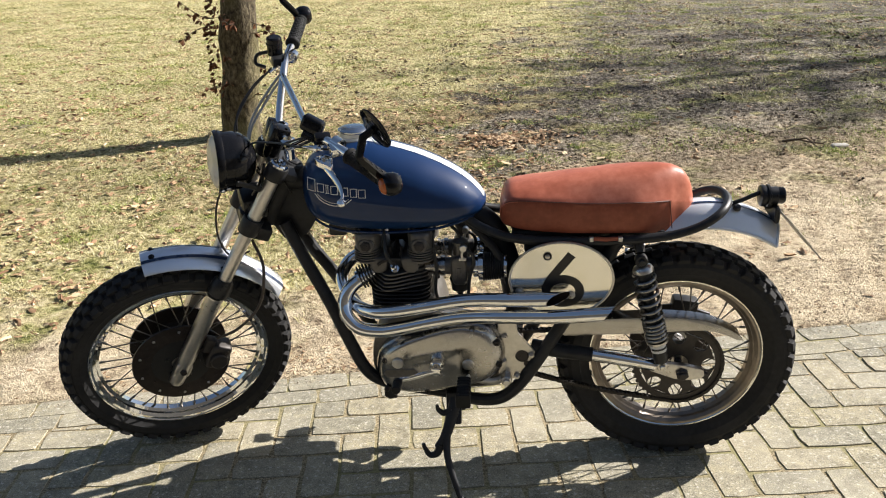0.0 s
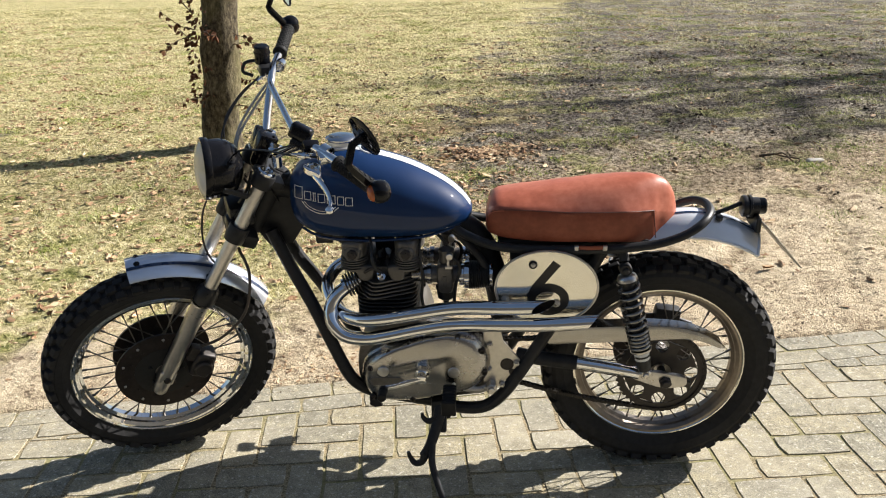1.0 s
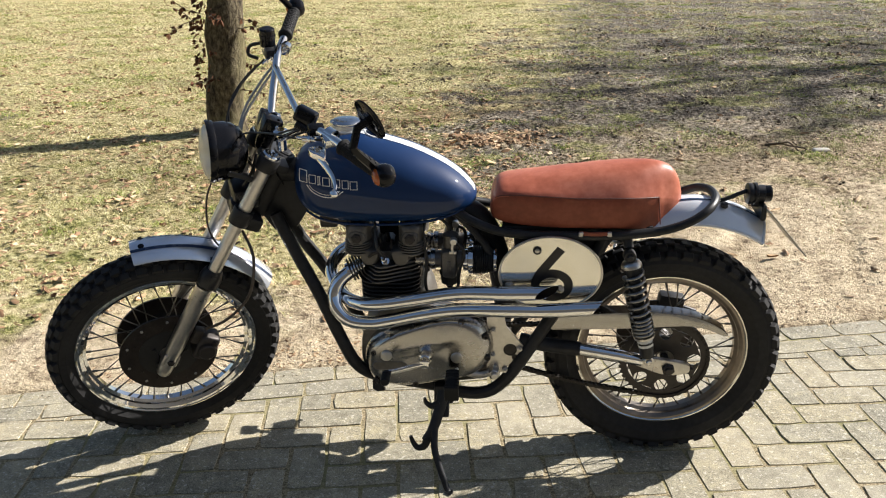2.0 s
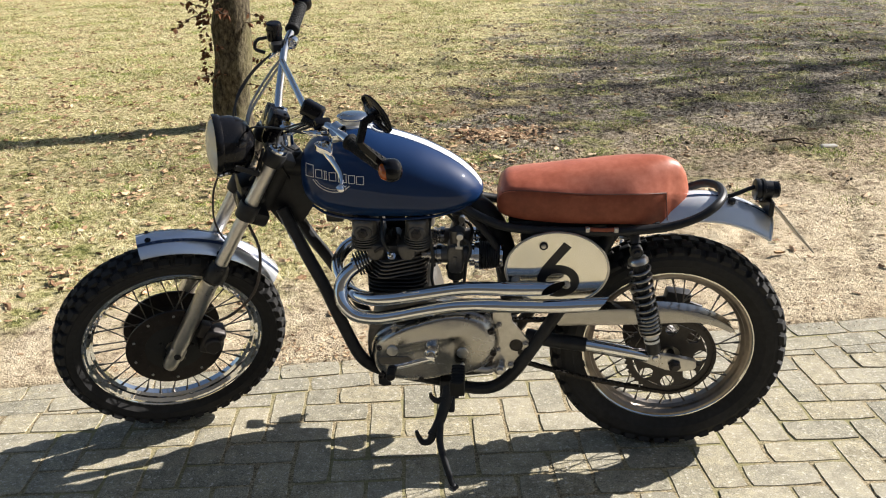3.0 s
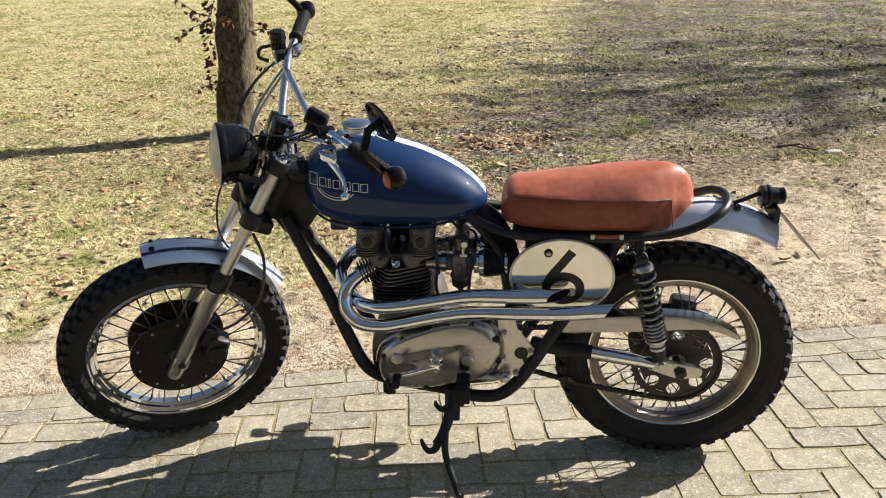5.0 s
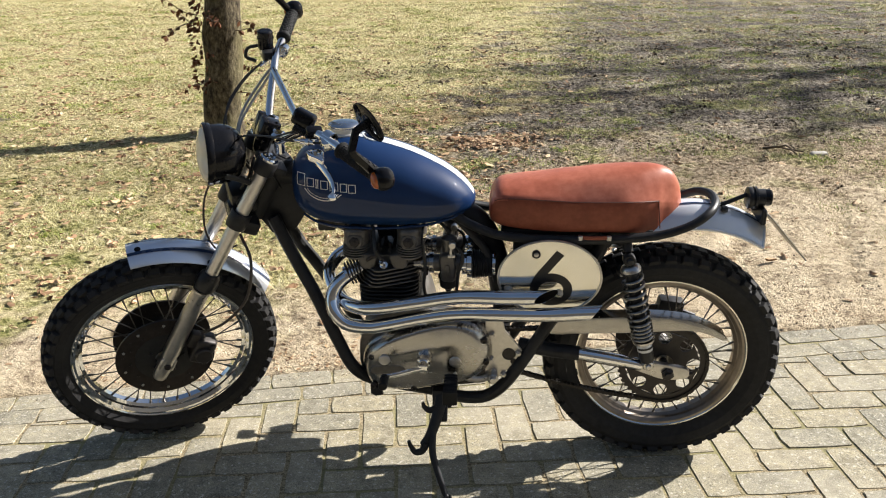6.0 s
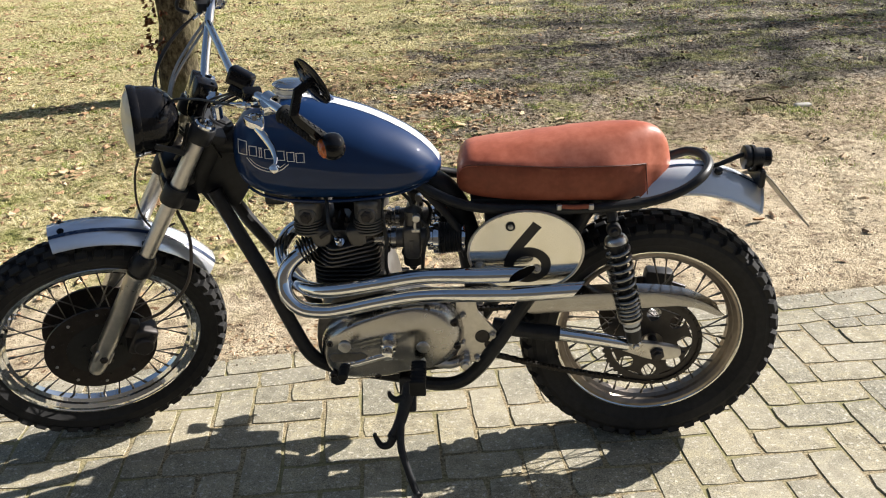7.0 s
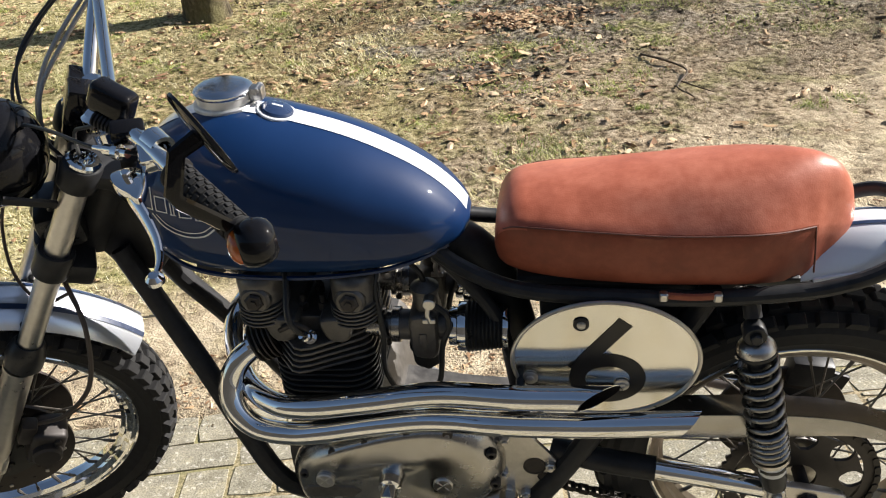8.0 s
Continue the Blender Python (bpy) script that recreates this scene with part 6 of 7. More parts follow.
def slash_pipe(name, pts, r, label, cut, tilt=0.75, mats=CHROME, end=True):
    """A pipe that ends in a slanting cut, hollow at its mouth."""
    bm = bmesh.new()
    line = smooth_path(pts, 8)
    if end:
        line = [p for p in line if (p - line[-1]).length > 0.045] + [line[-1]]
    tube(bm, line, r, 24, 1, caps=False)
    if end:
        d = (line[-1] - line[-2]).normalized()
        bm.verts.ensure_lookup_table()
        last = list(bm.verts)[-24:]
        for v in last:
            v.co += d * ((v.co.z - line[-1].z) * tilt + (v.co.y - line[-1].y) * cut) / r * 0.022
        inner = []
        for v in last:
            c = line[-1] + d * (v.co - line[-1]).dot(d)
            inner.append(bm.verts.new(c + (v.co - c) * 0.94))
        deep = []
        for v in inner:
            c = line[-1] + d * (v.co - line[-1]).dot(d)
            deep.append(bm.verts.new(c - d * 0.045 + (v.co - c) * 0.86))
        deep_set = set(deep)
        for A, B_ in ((last, inner), (inner, deep)):
            for k in range(24):
                bm.faces.new((A[k], A[(k + 1) % 24], B_[(k + 1) % 24], B_[k]))
        bm.faces.new(deep)
        for f in bm.faces:
            if any(v in deep_set for v in f.verts):
                f.material_index = 1
    return part(name, bm, [mats, SOOT], bike, label, smooth=45)


low = slash_pipe("exhaust_pipe", [(-0.842, -0.070, 0.292), (-0.868, -0.082, 0.280), (-0.902, -0.098, 0.256), (-0.920, -0.114, 0.220), (-0.911, -0.135, 0.183), (-0.876, -0.146, 0.154), (-0.817, -0.152, 0.149), (-0.763, -0.156, 0.160), (-0.687, -0.158, 0.179), (-0.613, -0.160, 0.194),
     (-0.562, -0.165, 0.201), (-0.503, -0.176, 0.208), (-0.431, -0.178, 0.209), (-0.324, -0.174, 0.208), (-0.208, -0.172, 0.216)], 0.0192, "chrome exhaust pipe with a slash-cut end", 0.35)
high = slash_pipe("exhaust_pipe", [(-0.842, 0.070, 0.292), (-0.895, 0.068, 0.284), (-0.935, 0.055, 0.262), (-0.950, 0.020, 0.232), (-0.935, -0.030, 0.212), (-0.900, -0.092, 0.202), (-0.846, -0.138, 0.203), (-0.785, -0.156, 0.212), (-0.688, -0.158, 0.229), (-0.614, -0.156, 0.242), (-0.555, -0.158, 0.249), (-0.468, -0.168, 0.254), (-0.396, -0.168, 0.255), (-0.340, -0.170, 0.259)], 0.0192, "chrome exhaust pipe with a slash-cut end", 1.35, 0.5)
for y, mt in ((-0.072, CHROME), (0.070, BLUED)):
    bm = bmesh.new()
    d = V(-0.9, -0.25 if y < 0 else 0, -0.35).normalized()
    o = V(-0.843, y, 0.291)
    for k in range(5):
        lathe(bm, o + d * (0.000 + 0.0085 * k), d, [(0.020, 0), (0.0375 - 0.0012 * k, 0.0006), (0.0375 - 0.0012 * k, 0.0034), (0.020, 0.0040)], 22)
    part("finned_clamp", bm, RUST, low if y < 0 else high, "finned exhaust clamp")
    bm = bmesh.new()
    lathe(bm, o + d * 0.036, d, [(0.0195, 0), (0.0225, 0.001), (0.0225, 0.010), (0.0195, 0.011)], 22)
    part("clamp_band", bm, CHROME, low if y < 0 else high)
for x, z in ((-0.455, 0.243),):
    bm = bmesh.new()
    tube(bm, [V(x, -0.10, z + 0.02), V(x, -0.15, z + 0.004), V(x, -0.180, z)], 0.007, 8, 3)
    part("exhaust_bracket", bm, FRAME, bike)
# rear brake caliper on the far side
bm = bmesh.new()
block(bm, (0.075, 0.045, 0.055), (0.020, 0.072, 0.112), pose(0, 0, 0, 0, 8, 0), 0.010, 2)
block(bm, (0.11, 0.012, 0.04), (0.035, 0.10, 0.085), pose(0, 0, 0, 0, 20, 0), 0.004, 2)
part("rear_caliper", bm, FRAME, bike, "dull dark rear brake caliper")
bm = bmesh.new()
tube(bm, [V(-0.30, -0.03, 0.40), V(-0.22, -0.02, 0.36), V(-0.15, 0.0, 0.40)], 0.01, 8, 5)
part("loom", bm, CABLE, bike)

# ---- ground ----
# tyre tracks pressed into the sand: from, to, half width, spacing of the ribs
TRACKS = [((-2.10, 2.94), (-1.42, 3.54), 0.055, 0.062), ((1.86, 3.50), (2.05, 4.15), 0.06, 0.066), ((2.05, 4.15), (2.42, 5.30), 0.06, 0.066), ((1.48, 4.05), (1.90, 5.35), 0.05, 0.066), ((-0.55, 3.02), (-0.05, 3.32), 0.06, 0.07), ((0.15, 3.06), (0.62, 3.22), 0.05, 0.06)]


def lawn_height(x, y):
    off = y - EDGE0 - EDGE1 * x
    if off < 0:
        return -0.035
    fade = min(1, off / 0.5)
    h = 0.014 * noise.noise(V(x * 1.1, y * 1.1, 0)) + 0.010 * noise.noise(V(x * 4, y * 4, 3)) + 0.009 * noise.noise(V(x * 11, y * 11, 7)) + 0.006 * noise.noise(V(x * 27, y * 27, 1))
    bare = min(1, max(0, (x + 0.7) / 1.2)) * min(1, max(0, (off - 0.9) / 1.6))
    if bare > 0:
        h += bare * (0.020 * abs(noise.noise(V(x * 7.5, y * 7.5, 50))) + 0.016 * max(0, noise.noise(V(x * 17, y * 17, 60))))
    h += 0.05 * math.exp(-((x + 0.10) ** 2 + (y - 10.3) ** 2) / 0.022) + 0.035 * math.exp(-((x + 0.42) ** 2 + (y - 9.4) ** 2) / 0.012)
    h += 0.03 * math.exp(-((x - 0.75) ** 2 / 0.08 + (y - 9.9) ** 2 / 0.02))
    for (ax_, ay_), (bx_, by_), wide, period in TRACKS:
        dx, dy = bx_ - ax_, by_ - ay_
        ln = math.hypot(dx, dy)
        u, v = ((x - ax_) * dx + (y - ay_) * dy) / ln, ((y - ay_) * dx - (x - ax_) * dy) / ln
        if 0 < u < ln and abs(v) < wide:
            soft = min(1, (wide - abs(v)) / 0.03) * min(1, u / 0.06, (ln - u) / 0.06)
            h += soft * (-0.008 + 0.010 * math.sin(2 * math.pi * (u + 0.35 * abs(v)) / period))
    return -0.004 + fade * h + min(off, 0.03) * 0.2


def sheet(xs, ys):
    bm = bmesh.new()
    grid = [[bm.verts.new((x, y, lawn_height(x, y))) for x in xs] for y in ys]
    for i in range(len(ys) - 1):
        for k in range(len(xs) - 1):
            bm.faces.new((grid[i][k], grid[i][k + 1], grid[i + 1][k + 1], grid[i + 1][k]))
    return bm


def stations(a, b, fine0, fine1, step, coarse):
    """Stations dense between fine0 and fine1, widening outside."""
    out = list(np.arange(fine0, fine1 + step / 2, step))
    s, x = step, fine1
    while x < b:
        s *= coarse
        x += s
        out.append(min(x, b))
    s, x = step, fine0
    while x > a:
        s *= coarse
        x -= s
        out.insert(0, max(x, a))
    return out


rows_y = stations(-900, 6.6, 2.3, 6.6, 0.018, 1.06)
bm = sheet(stations(-900, 900, -3.4, 4.4, 0.020, 1.08), rows_y + stations(6.63, 900, 6.63, 11.5, 0.036, 1.06))
ground = part("ground", bm, GROUND, None, smooth=180)
tagged(ground, "dry patchy lawn with bare earth and a strip of trodden sand", "ground", kind="structure")

# ---- pavement: herringbone field and two edge courses ----
PITCH, PANG = 0.107, radians(5.0)
PU, PV = 0.066, 0.046
JW = 0.0092
FIELD0, FIELD1 = 2.755, 0.1805  # inner edge of the edge courses
DEPTH = 0.05
ca, sa = math.cos(PANG), math.sin(PANG)


def clip_poly(poly, keep):
    """Cut a polygon by a signed distance."""
    out = []
    for i, p in enumerate(poly):
        q = poly[(i + 1) % len(poly)]
        dp, dq = keep(p), keep(q)
        if dp >= 0:
            out.append(p)
        if dp * dq < 0:
            t = dp / (dp - dq)
            out.append((p[0] + (q[0] - p[0]) * t, p[1] + (q[1] - p[1]) * t))
    return out


def paver_geometry(poly, rng):
    """Top, chamfer and sides of one paver; poly runs round in plan."""
    cx, cy = sum(p[0] for p in poly) / len(poly), sum(p[1] for p in poly) / len(poly)
    worn = []
    for i, (x, y) in enumerate(poly):
        qx, qy = poly[(i + 1) % len(poly)]
        ln = math.hypot(qx - x, qy - y)
        # worn corners, and edges that are not quite straight
        c_ = rng.uniform(0.02, 0.075)
        worn.append((x + (cx - x) * c_, y + (cy - y) * c_))
        for t in ((0.3, 0.68) if ln > 0.15 else (0.5,) if ln > 0.05 else ()):
            k = rng.gauss(0, 0.0018) / ln
            worn.append((x + (qx - x) * t - (qy - y) * k, y + (qy - y) * t + (qx - x) * k))
    poly = worn
    tx, ty, dz = rng.gauss(0, 0.005), rng.gauss(0, 0.005), max(-0.0012, min(0.0012, rng.gauss(0, 0.0008)))
    n = len(poly)

    def ring(shrink, z):
        out = []
        for x, y in poly:
            d = math.hypot(cx - x, cy - y) or 1
            out.append((x + (cx - x) / d * shrink, y + (cy - y) / d * shrink, z + dz + tx * (x - cx) + ty * (y - cy)))
        return out

    verts = ring(0.0, -DEPTH) + ring(0.0002, -0.0010) + ring(0.0010, -0.0002)
    faces = [tuple(range(2 * n, 3 * n))]
    for r in (0, 1):
        for k in range(n):
            j = (k + 1) % n
            faces.append((r * n + k, r * n + j, (r + 1) * n + j, (r + 1) * n + k))
    return verts, faces, (cx, cy)


def field_polys(i0, i1, j0, j1):
    keep = lambda p: min(FIELD0 + FIELD1 * p[0] - p[1] - 0.002, p[1] - 0.30 - FIELD1 * p[0])
    for i in range(i0, i1):
        for j in range(j0, j1):
            k = (i - j + 9) % 4
            if k == 0:
                a, b, c, d = i, i + 2, j, j + 1
            elif k == 2:
                a, b, c, d = i, i + 1, j - 1, j + 1
            else:
                continue
            u0, u1, v0, v1 = PU + a * PITCH + JW / 2, PU + b * PITCH - JW / 2, PV + c * PITCH + JW / 2, PV + d * PITCH - JW / 2
            poly = [(u * ca - v * sa, u * sa + v * ca) for u, v in ((u0, v0), (u1, v0), (u1, v1), (u0, v1))]
            poly = clip_poly(poly, keep)
            if len(poly) >= 3:
                area = abs(sum(p[0] * q[1] - q[0] * p[1] for p, q in zip(poly, poly[1:] + poly[:1]))) / 2
                if area > 0.0012:
                    yield poly


def edge_polys(x0, x1):
    for course, (lift, wide, shift) in enumerate(((0.0, 0.090, 0.0), (0.094, 0.098, 0.11))):
        d = V(1, FIELD1 + 0.004 * course).normalized()
        nrm = V(-d.y, d.x)
        o = V(0, FIELD0) + nrm * (lift + 0.003)
        n = int((x1 - x0) / 0.2135)
        for i in range(n):
            s0 = x0 + shift + i * 0.2135
            a, b = o + d * (s0 + 0.002), o + d * (s0 + 0.2115)
            yield [tuple(p) for p in (a, b, b + nrm * wide, a + nrm * wide)]


pavement = None
rng = random.Random(11)
near, rest_v, rest_f = [], [], []
for poly in [*edge_polys(-7.0, 7.0), *field_polys(-66, 68, -28, 34)]:
    v, f, (cx, cy) = paver_geometry(poly, rng)
    if -1.62 < cx < 1.95 and cy > 2.02:
        near.append((v, f, (cx, cy)))
    else:
        o = len(rest_v)
        rest_v += v
        rest_f += [tuple(k + o for k in g) for g in f]
bm = bmesh.new()
DARK_EDGE_Y = 0.30  # where the paving gives way to the added dark sheet
bed = [bm.verts.new(p) for p in ((-9, DARK_EDGE_Y - 1.62, -0.0030), (9, DARK_EDGE_Y + 1.62, -0.0030), (9, EDGE0 + EDGE1 * 9 - 0.01, -0.0030), (-9, EDGE0 - EDGE1 * 9 - 0.01, -0.0030))]
bm.faces.new(bed)
pavement = part("pavement", bm, JOINT, None)
tagged(pavement, "grey concrete pavers laid in herringbone with sandy joints", "pavement", kind="structure")
me = bpy.data.meshes.new("paver_field")
me.from_pydata(rest_v, [], rest_f)
me.materials.append(PAVER_REST)
rest = new("paver_field", me)
rest.parent = pavement
tagged(rest, kind="stuff")
PAVERS = near

# ---- unseen dark sheet added before the paving, to cut bounce and reflections ----
bm = bmesh.new()
sheet_ = [bm.verts.new(p) for p in ((-9, -4.8, -0.009), (9, -4.8, -0.009), (9, DARK_EDGE_Y + 1.62, -0.009), (-9, DARK_EDGE_Y - 1.62, -0.009))]
bm.faces.new(sheet_)
tagged(part("road", bm, DARK_SHEET, None), "unseen dark sheet added beside the paving to cut bounced light", "road", kind="structure")

# ---- unseen dark wall, added to darken reflections and hold back low sky ----
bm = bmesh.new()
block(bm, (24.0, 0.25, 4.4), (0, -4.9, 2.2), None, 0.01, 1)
tagged(part("backdrop_wall", bm, DARKWALL, None), "unseen plain dark wall added on the near side to darken reflections", "wall", kind="structure")

# ---- tree ----
tree = new_thing("tree", "slender tree with mossy bark and withered leaves on thin shoots", "tree", Matrix.Translation((-1.70, 6.80, 0)))
rng = random.Random(3)
bm = bmesh.new()
TRUNK = [(0.0, 0.0, -0.05, 0.172), (0.0, 0.0, 0.05, 0.150), (0.005, 0, 0.25, 0.142), (0.03, 0, 0.6, 0.138), (0.065, 0.01, 1.0, 0.135), (0.10, 0.02, 1.6, 0.130), (0.10, 0.05, 2.6, 0.119), (0.09, 0.06, 3.6, 0.101), (0.08, 0.02, 4.8, 0.066), (0.04, 0.0, 6.2, 0.039), (0.0, 0.0, 7.4, 0.013)]
rings = []
line = smooth_path([V(x, y, z) for x, y, z, r in TRUNK], 5)
rad = smooth_path([V(r, 0, 0) for *_, r in TRUNK], 5)
for p, r in zip(line, rad):
    row = []
    for k in range(22):
        a = 2 * math.pi * k / 22
        rr = r.x * (1 + 0.20 * noise.noise(V(math.cos(a) * 1.3, math.sin(a) * 1.3, p.z * 3.2)) + 0.06 * noise.noise(V(math.cos(a) * 5, math.sin(a) * 5, p.z * 7)))
        if p.z < 0.3:
            rr *= 1 + 0.35 * max(0, math.sin(a * 2.5 + 0.6)) * max(0, (0.25 - p.z))
        row.append(bm.verts.new(p + V(rr * math.cos(a), rr * math.sin(a), 0)))
    rings.append(row)
for a, b in zip(rings, rings[1:]):
    for k in range(22):
        bm.faces.new((a[k], a[(k + 1) % 22], b[(k + 1) % 22], b[k]))
bm.faces.new(rings[-1])
part("trunk", bm, BARK, tree, smooth=70)
tips = []


def limb(p, d, ln, r, depth):
    pts = [p]
    for i in range(4):
        d = (d + V(rng.uniform(-0.22, 0.22), rng.uniform(-0.22, 0.22), rng.uniform(-0.02, 0.16))).normalized()
        pts.append(pts[-1] + d * ln / 4)
    tube(boughs, pts, (r, r * 0.45), 6 if depth else 8, 3, caps=False)
    tips.append(pts[-1])
    if depth < 2:
        for i in range(4):
            q = pts[rng.randint(1, 4)]
            limb(q, (d + V(rng.uniform(-1, 1), rng.uniform(-1, 1), rng.uniform(-0.2, 0.6))).normalized(), ln * 0.6, r * 0.5, depth + 1)


boughs = bmesh.new()
for i in range(20):
    z = 2.5 + 4.3 * i / 19
    a = i * 2.4
    limb(V(0, 0.03, z), V(math.cos(a), math.sin(a), 0.55).normalized(), 2.4 - 1.3 * i / 19, 0.036 - 0.018 * i / 19, 0)
part("limbs", boughs, BARK, tree)


def leaf(bm, p, d, size, rng, curl=0.3, flat=0.0):
    """A curled leaf of a few faces; flat: how far it lies level."""
    d = d.normalized()
    s = d.cross(V(rng.uniform(-1, 1), rng.uniform(-1, 1), rng.uniform(-1, 1) + flat)).normalized()
    up = d.cross(s)
    if flat:
        # lobed outline, right and left of the rib
        rib = [bm.verts.new(p + d * size * t + up * size * curl * (t - 0.5) ** 2) for t in (0, 0.35, 0.7, 1)]
        for sg in (-1, 1):
            rim = [bm.verts.new(p + d * size * (t + rng.uniform(-0.06, 0.06)) + s * sg * size * w_ * rng.uniform(0.7, 1.25) + up * size * curl * rng.uniform(0.05, 0.7)) for t, w_ in ((0.25, 0.20), (0.45, 0.13), (0.72, 0.26), (0.92, 0.10))]
            for tri in ((rib[0], rib[1], rim[0]), (rib[1], rim[1], rim[0]), (rib[1], rib[2], rim[1]), (rib[2], rim[2], rim[1]), (rib[2], rim[3], rim[2]), (rib[2], rib[3], rim[3])):
                bm.faces.new(tri)
        return
    w = size * rng.uniform(0.28, 0.42)
    mid_ = [bm.verts.new(p + d * size * t - up * size * curl * t * (1 - t) * 2) for t in (0, 0.5, 1)]
    l = bm.verts.new(p + d * size * 0.45 + s * w + up * size * curl * 0.5)
    r = bm.verts.new(p + d * size * 0.45 - s * w + up * size * curl * rng.uniform(0.2, 0.7))
    bm.faces.new((mid_[0], mid_[1], l))
    bm.faces.new((mid_[1], mid_[2], l))
    bm.faces.new((mid_[0], r, mid_[1]))
    bm.faces.new((mid_[1], r, mid_[2]))


shoots, withered = bmesh.new(), bmesh.new()
for i in range(26):
    z = rng.uniform(0.25, 2.2)
    a = rng.choice((rng.uniform(2.4, 4.4), rng.uniform(-0.9, 0.9), rng.uniform(3.6, 5.6)))
    p = V(0.135 * math.cos(a), 0.135 * math.sin(a), z)
    d = V(math.cos(a), math.sin(a), rng.uniform(-0.3, 0.7))
    ln = rng.uniform(0.12, 0.50)
    pts = [p]
    for k in range(4):
        d = (d + V(rng.uniform(-0.4, 0.4), rng.uniform(-0.4, 0.4), rng.uniform(-0.45, 0.35))).normalized()
        pts.append(pts[-1] + d * ln / 4)
    tube(shoots, pts, (0.0045, 0.0018), 5, 3, caps=False)
    for q in pts[1:]:
        for _ in range(rng.randint(1, 3)):
            leaf(withered, q, V(rng.uniform(-1, 1), rng.uniform(-1, 1), rng.uniform(-1.6, 0.2)), rng.uniform(0.03, 0.06), rng)
for i in range(240):
    z, a = rng.uniform(0.35, 2.3), rng.uniform(2.5, 5.0)
    leaf(withered, V(0.145 * math.cos(a) - 0.03, 0.145 * math.sin(a), z), V(math.cos(a), math.sin(a), rng.uniform(-1.5, 0)), rng.uniform(0.03, 0.06), rng)
tagged(part("shoots", shoots, TWIG, tree), kind="stuff")
DRYLEAF = island_mat("withered_leaves", [(0.0, (0.05, 0.022, 0.012)), (0.5, (0.12, 0.052, 0.025)), (1.0, (0.22, 0.10, 0.045))])
tagged(part("withered_leaves", withered, DRYLEAF, tree), kind="stuff")

# ---- litter and grass ----
def on_lawn(x, y):
    return y > EDGE0 + EDGE1 * x + 0.03


rng = random.Random(21)


def density(x, y):
    """How grassy a spot is: little on the sand strip and to the east."""
    off = y - EDGE0 - EDGE1 * x
    n = noise.noise(V(x * 0.9, y * 0.9, 5)) * 0.5 + noise.noise(V(x * 3.1, y * 3.1, 8)) * 0.5
    west = min(1, max(0, (1.2 - x + (y - 6) * 0.15) / 2.6))
    n -= 0.16 * max(0, 1 - abs(y - 6.9) / 2.6)
    return max(0, min(1, (off - 0.35) / 0.9)) * max(0.015, min(1, -0.02 + 0.60 * west + 2.6 * n - 0.35 * math.exp(-((x - 1.0) / 1.8) ** 2 - ((y - 7.4) / 1.7) ** 2) - 0.45 * math.exp(-((x - 1.0) / 0.7) ** 2 - ((y - 4.9) / 0.9) ** 2) + 0.10 * math.exp(-((x - 3.0) / 0.9) ** 2 - ((y - 5.3) / 1.2) ** 2)))


gv, gf = [], []
while len(gf) < 330000:
    y = 2.6 + 21.0 * rng.random() ** 1.25
    half = 0.9 + 0.56 * (y - 0.1)
    x = rng.uniform(-half, half) * 1.05
    if not on_lawn(x, y) or rng.random() > density(x, y):
        continue
    z = lawn_height(x, y)
    far = 1 + max(0, y - 4) * 0.16
    tall = rng.uniform(0.5, 1.25) * (1.0 + 0.7 * max(0, noise.noise(V(x * 2.2, y * 2.2, 30))))
    for _ in range(rng.randint(4, 8)):
        bx, by = x + rng.gauss(0, 0.012 * far), y + rng.gauss(0, 0.012 * far)
        h, a = rng.uniform(0.006, 0.022) * tall * (0.8 + 0.2 * far), rng.uniform(0, 2 * math.pi)
        w = rng.uniform(0.0011, 0.0026) * far
        lean = rng.uniform(0.4, 3.2) * h
        lx, ly = math.cos(a), math.sin(a)
        o = len(gv)
        gv += [(bx - ly * w, by + lx * w, z - 0.004), (bx + ly * w, by - lx * w, z - 0.004), (bx + lx * lean, by + ly * lean, z + h)]
        gf.append((o, o + 1, o + 2))
me = bpy.data.meshes.new("grass")
me.from_pydata(gv, [], gf)
me.materials.append(BLADES)
grass = tagged(new("grass", me), "short dry yellow-green grass", "grass", kind="stuff")

# greener tufts standing in the thin turf
tv, tf = [], []
centres = [(2.45, 5.88, 0.10), (2.47, 5.90, 0.07), (2.05, 6.30, 0.09), (2.75, 5.2, 0.08), (-1.72, 5.49, 0.17), (2.22, 10.4, 0.25), (-1.08, 15.2, 0.35), (2.0, 10.0, 0.2)]
for i in range(420):
    y = 4.2 + 14 * rng.random()
    half = 0.9 + 0.56 * y
    x = rng.uniform(-half, half)
    centres.append((x, y, rng.uniform(0.03, 0.11) * (0.7 + y * 0.06)))
for x, y, sp in centres:
    if y - EDGE0 - EDGE1 * x < 0.8:
        continue
    far = 1 + max(0, y - 4) * 0.14
    for _ in range(int(90 + 900 * sp)):
        bx, by = x + rng.gauss(0, sp), y + rng.gauss(0, sp * 0.8)
        z = lawn_height(bx, by)
        h, a = rng.uniform(0.006, 0.024), rng.uniform(0, 2 * math.pi)
        w, lean = rng.uniform(0.0012, 0.0026) * far, rng.uniform(0.5, 3.0) * h
        lx, ly = math.cos(a), math.sin(a)
        o = len(tv)
        tv += [(bx - ly * w, by + lx * w, z - 0.004), (bx + ly * w, by - lx * w, z - 0.004), (bx + lx * lean, by + ly * lean, z + h)]
        tf.append((o, o + 1, o + 2))
me = bpy.data.meshes.new("grass_tufts")
me.from_pydata(tv, [], tf)
me.materials.append(TUFTS)
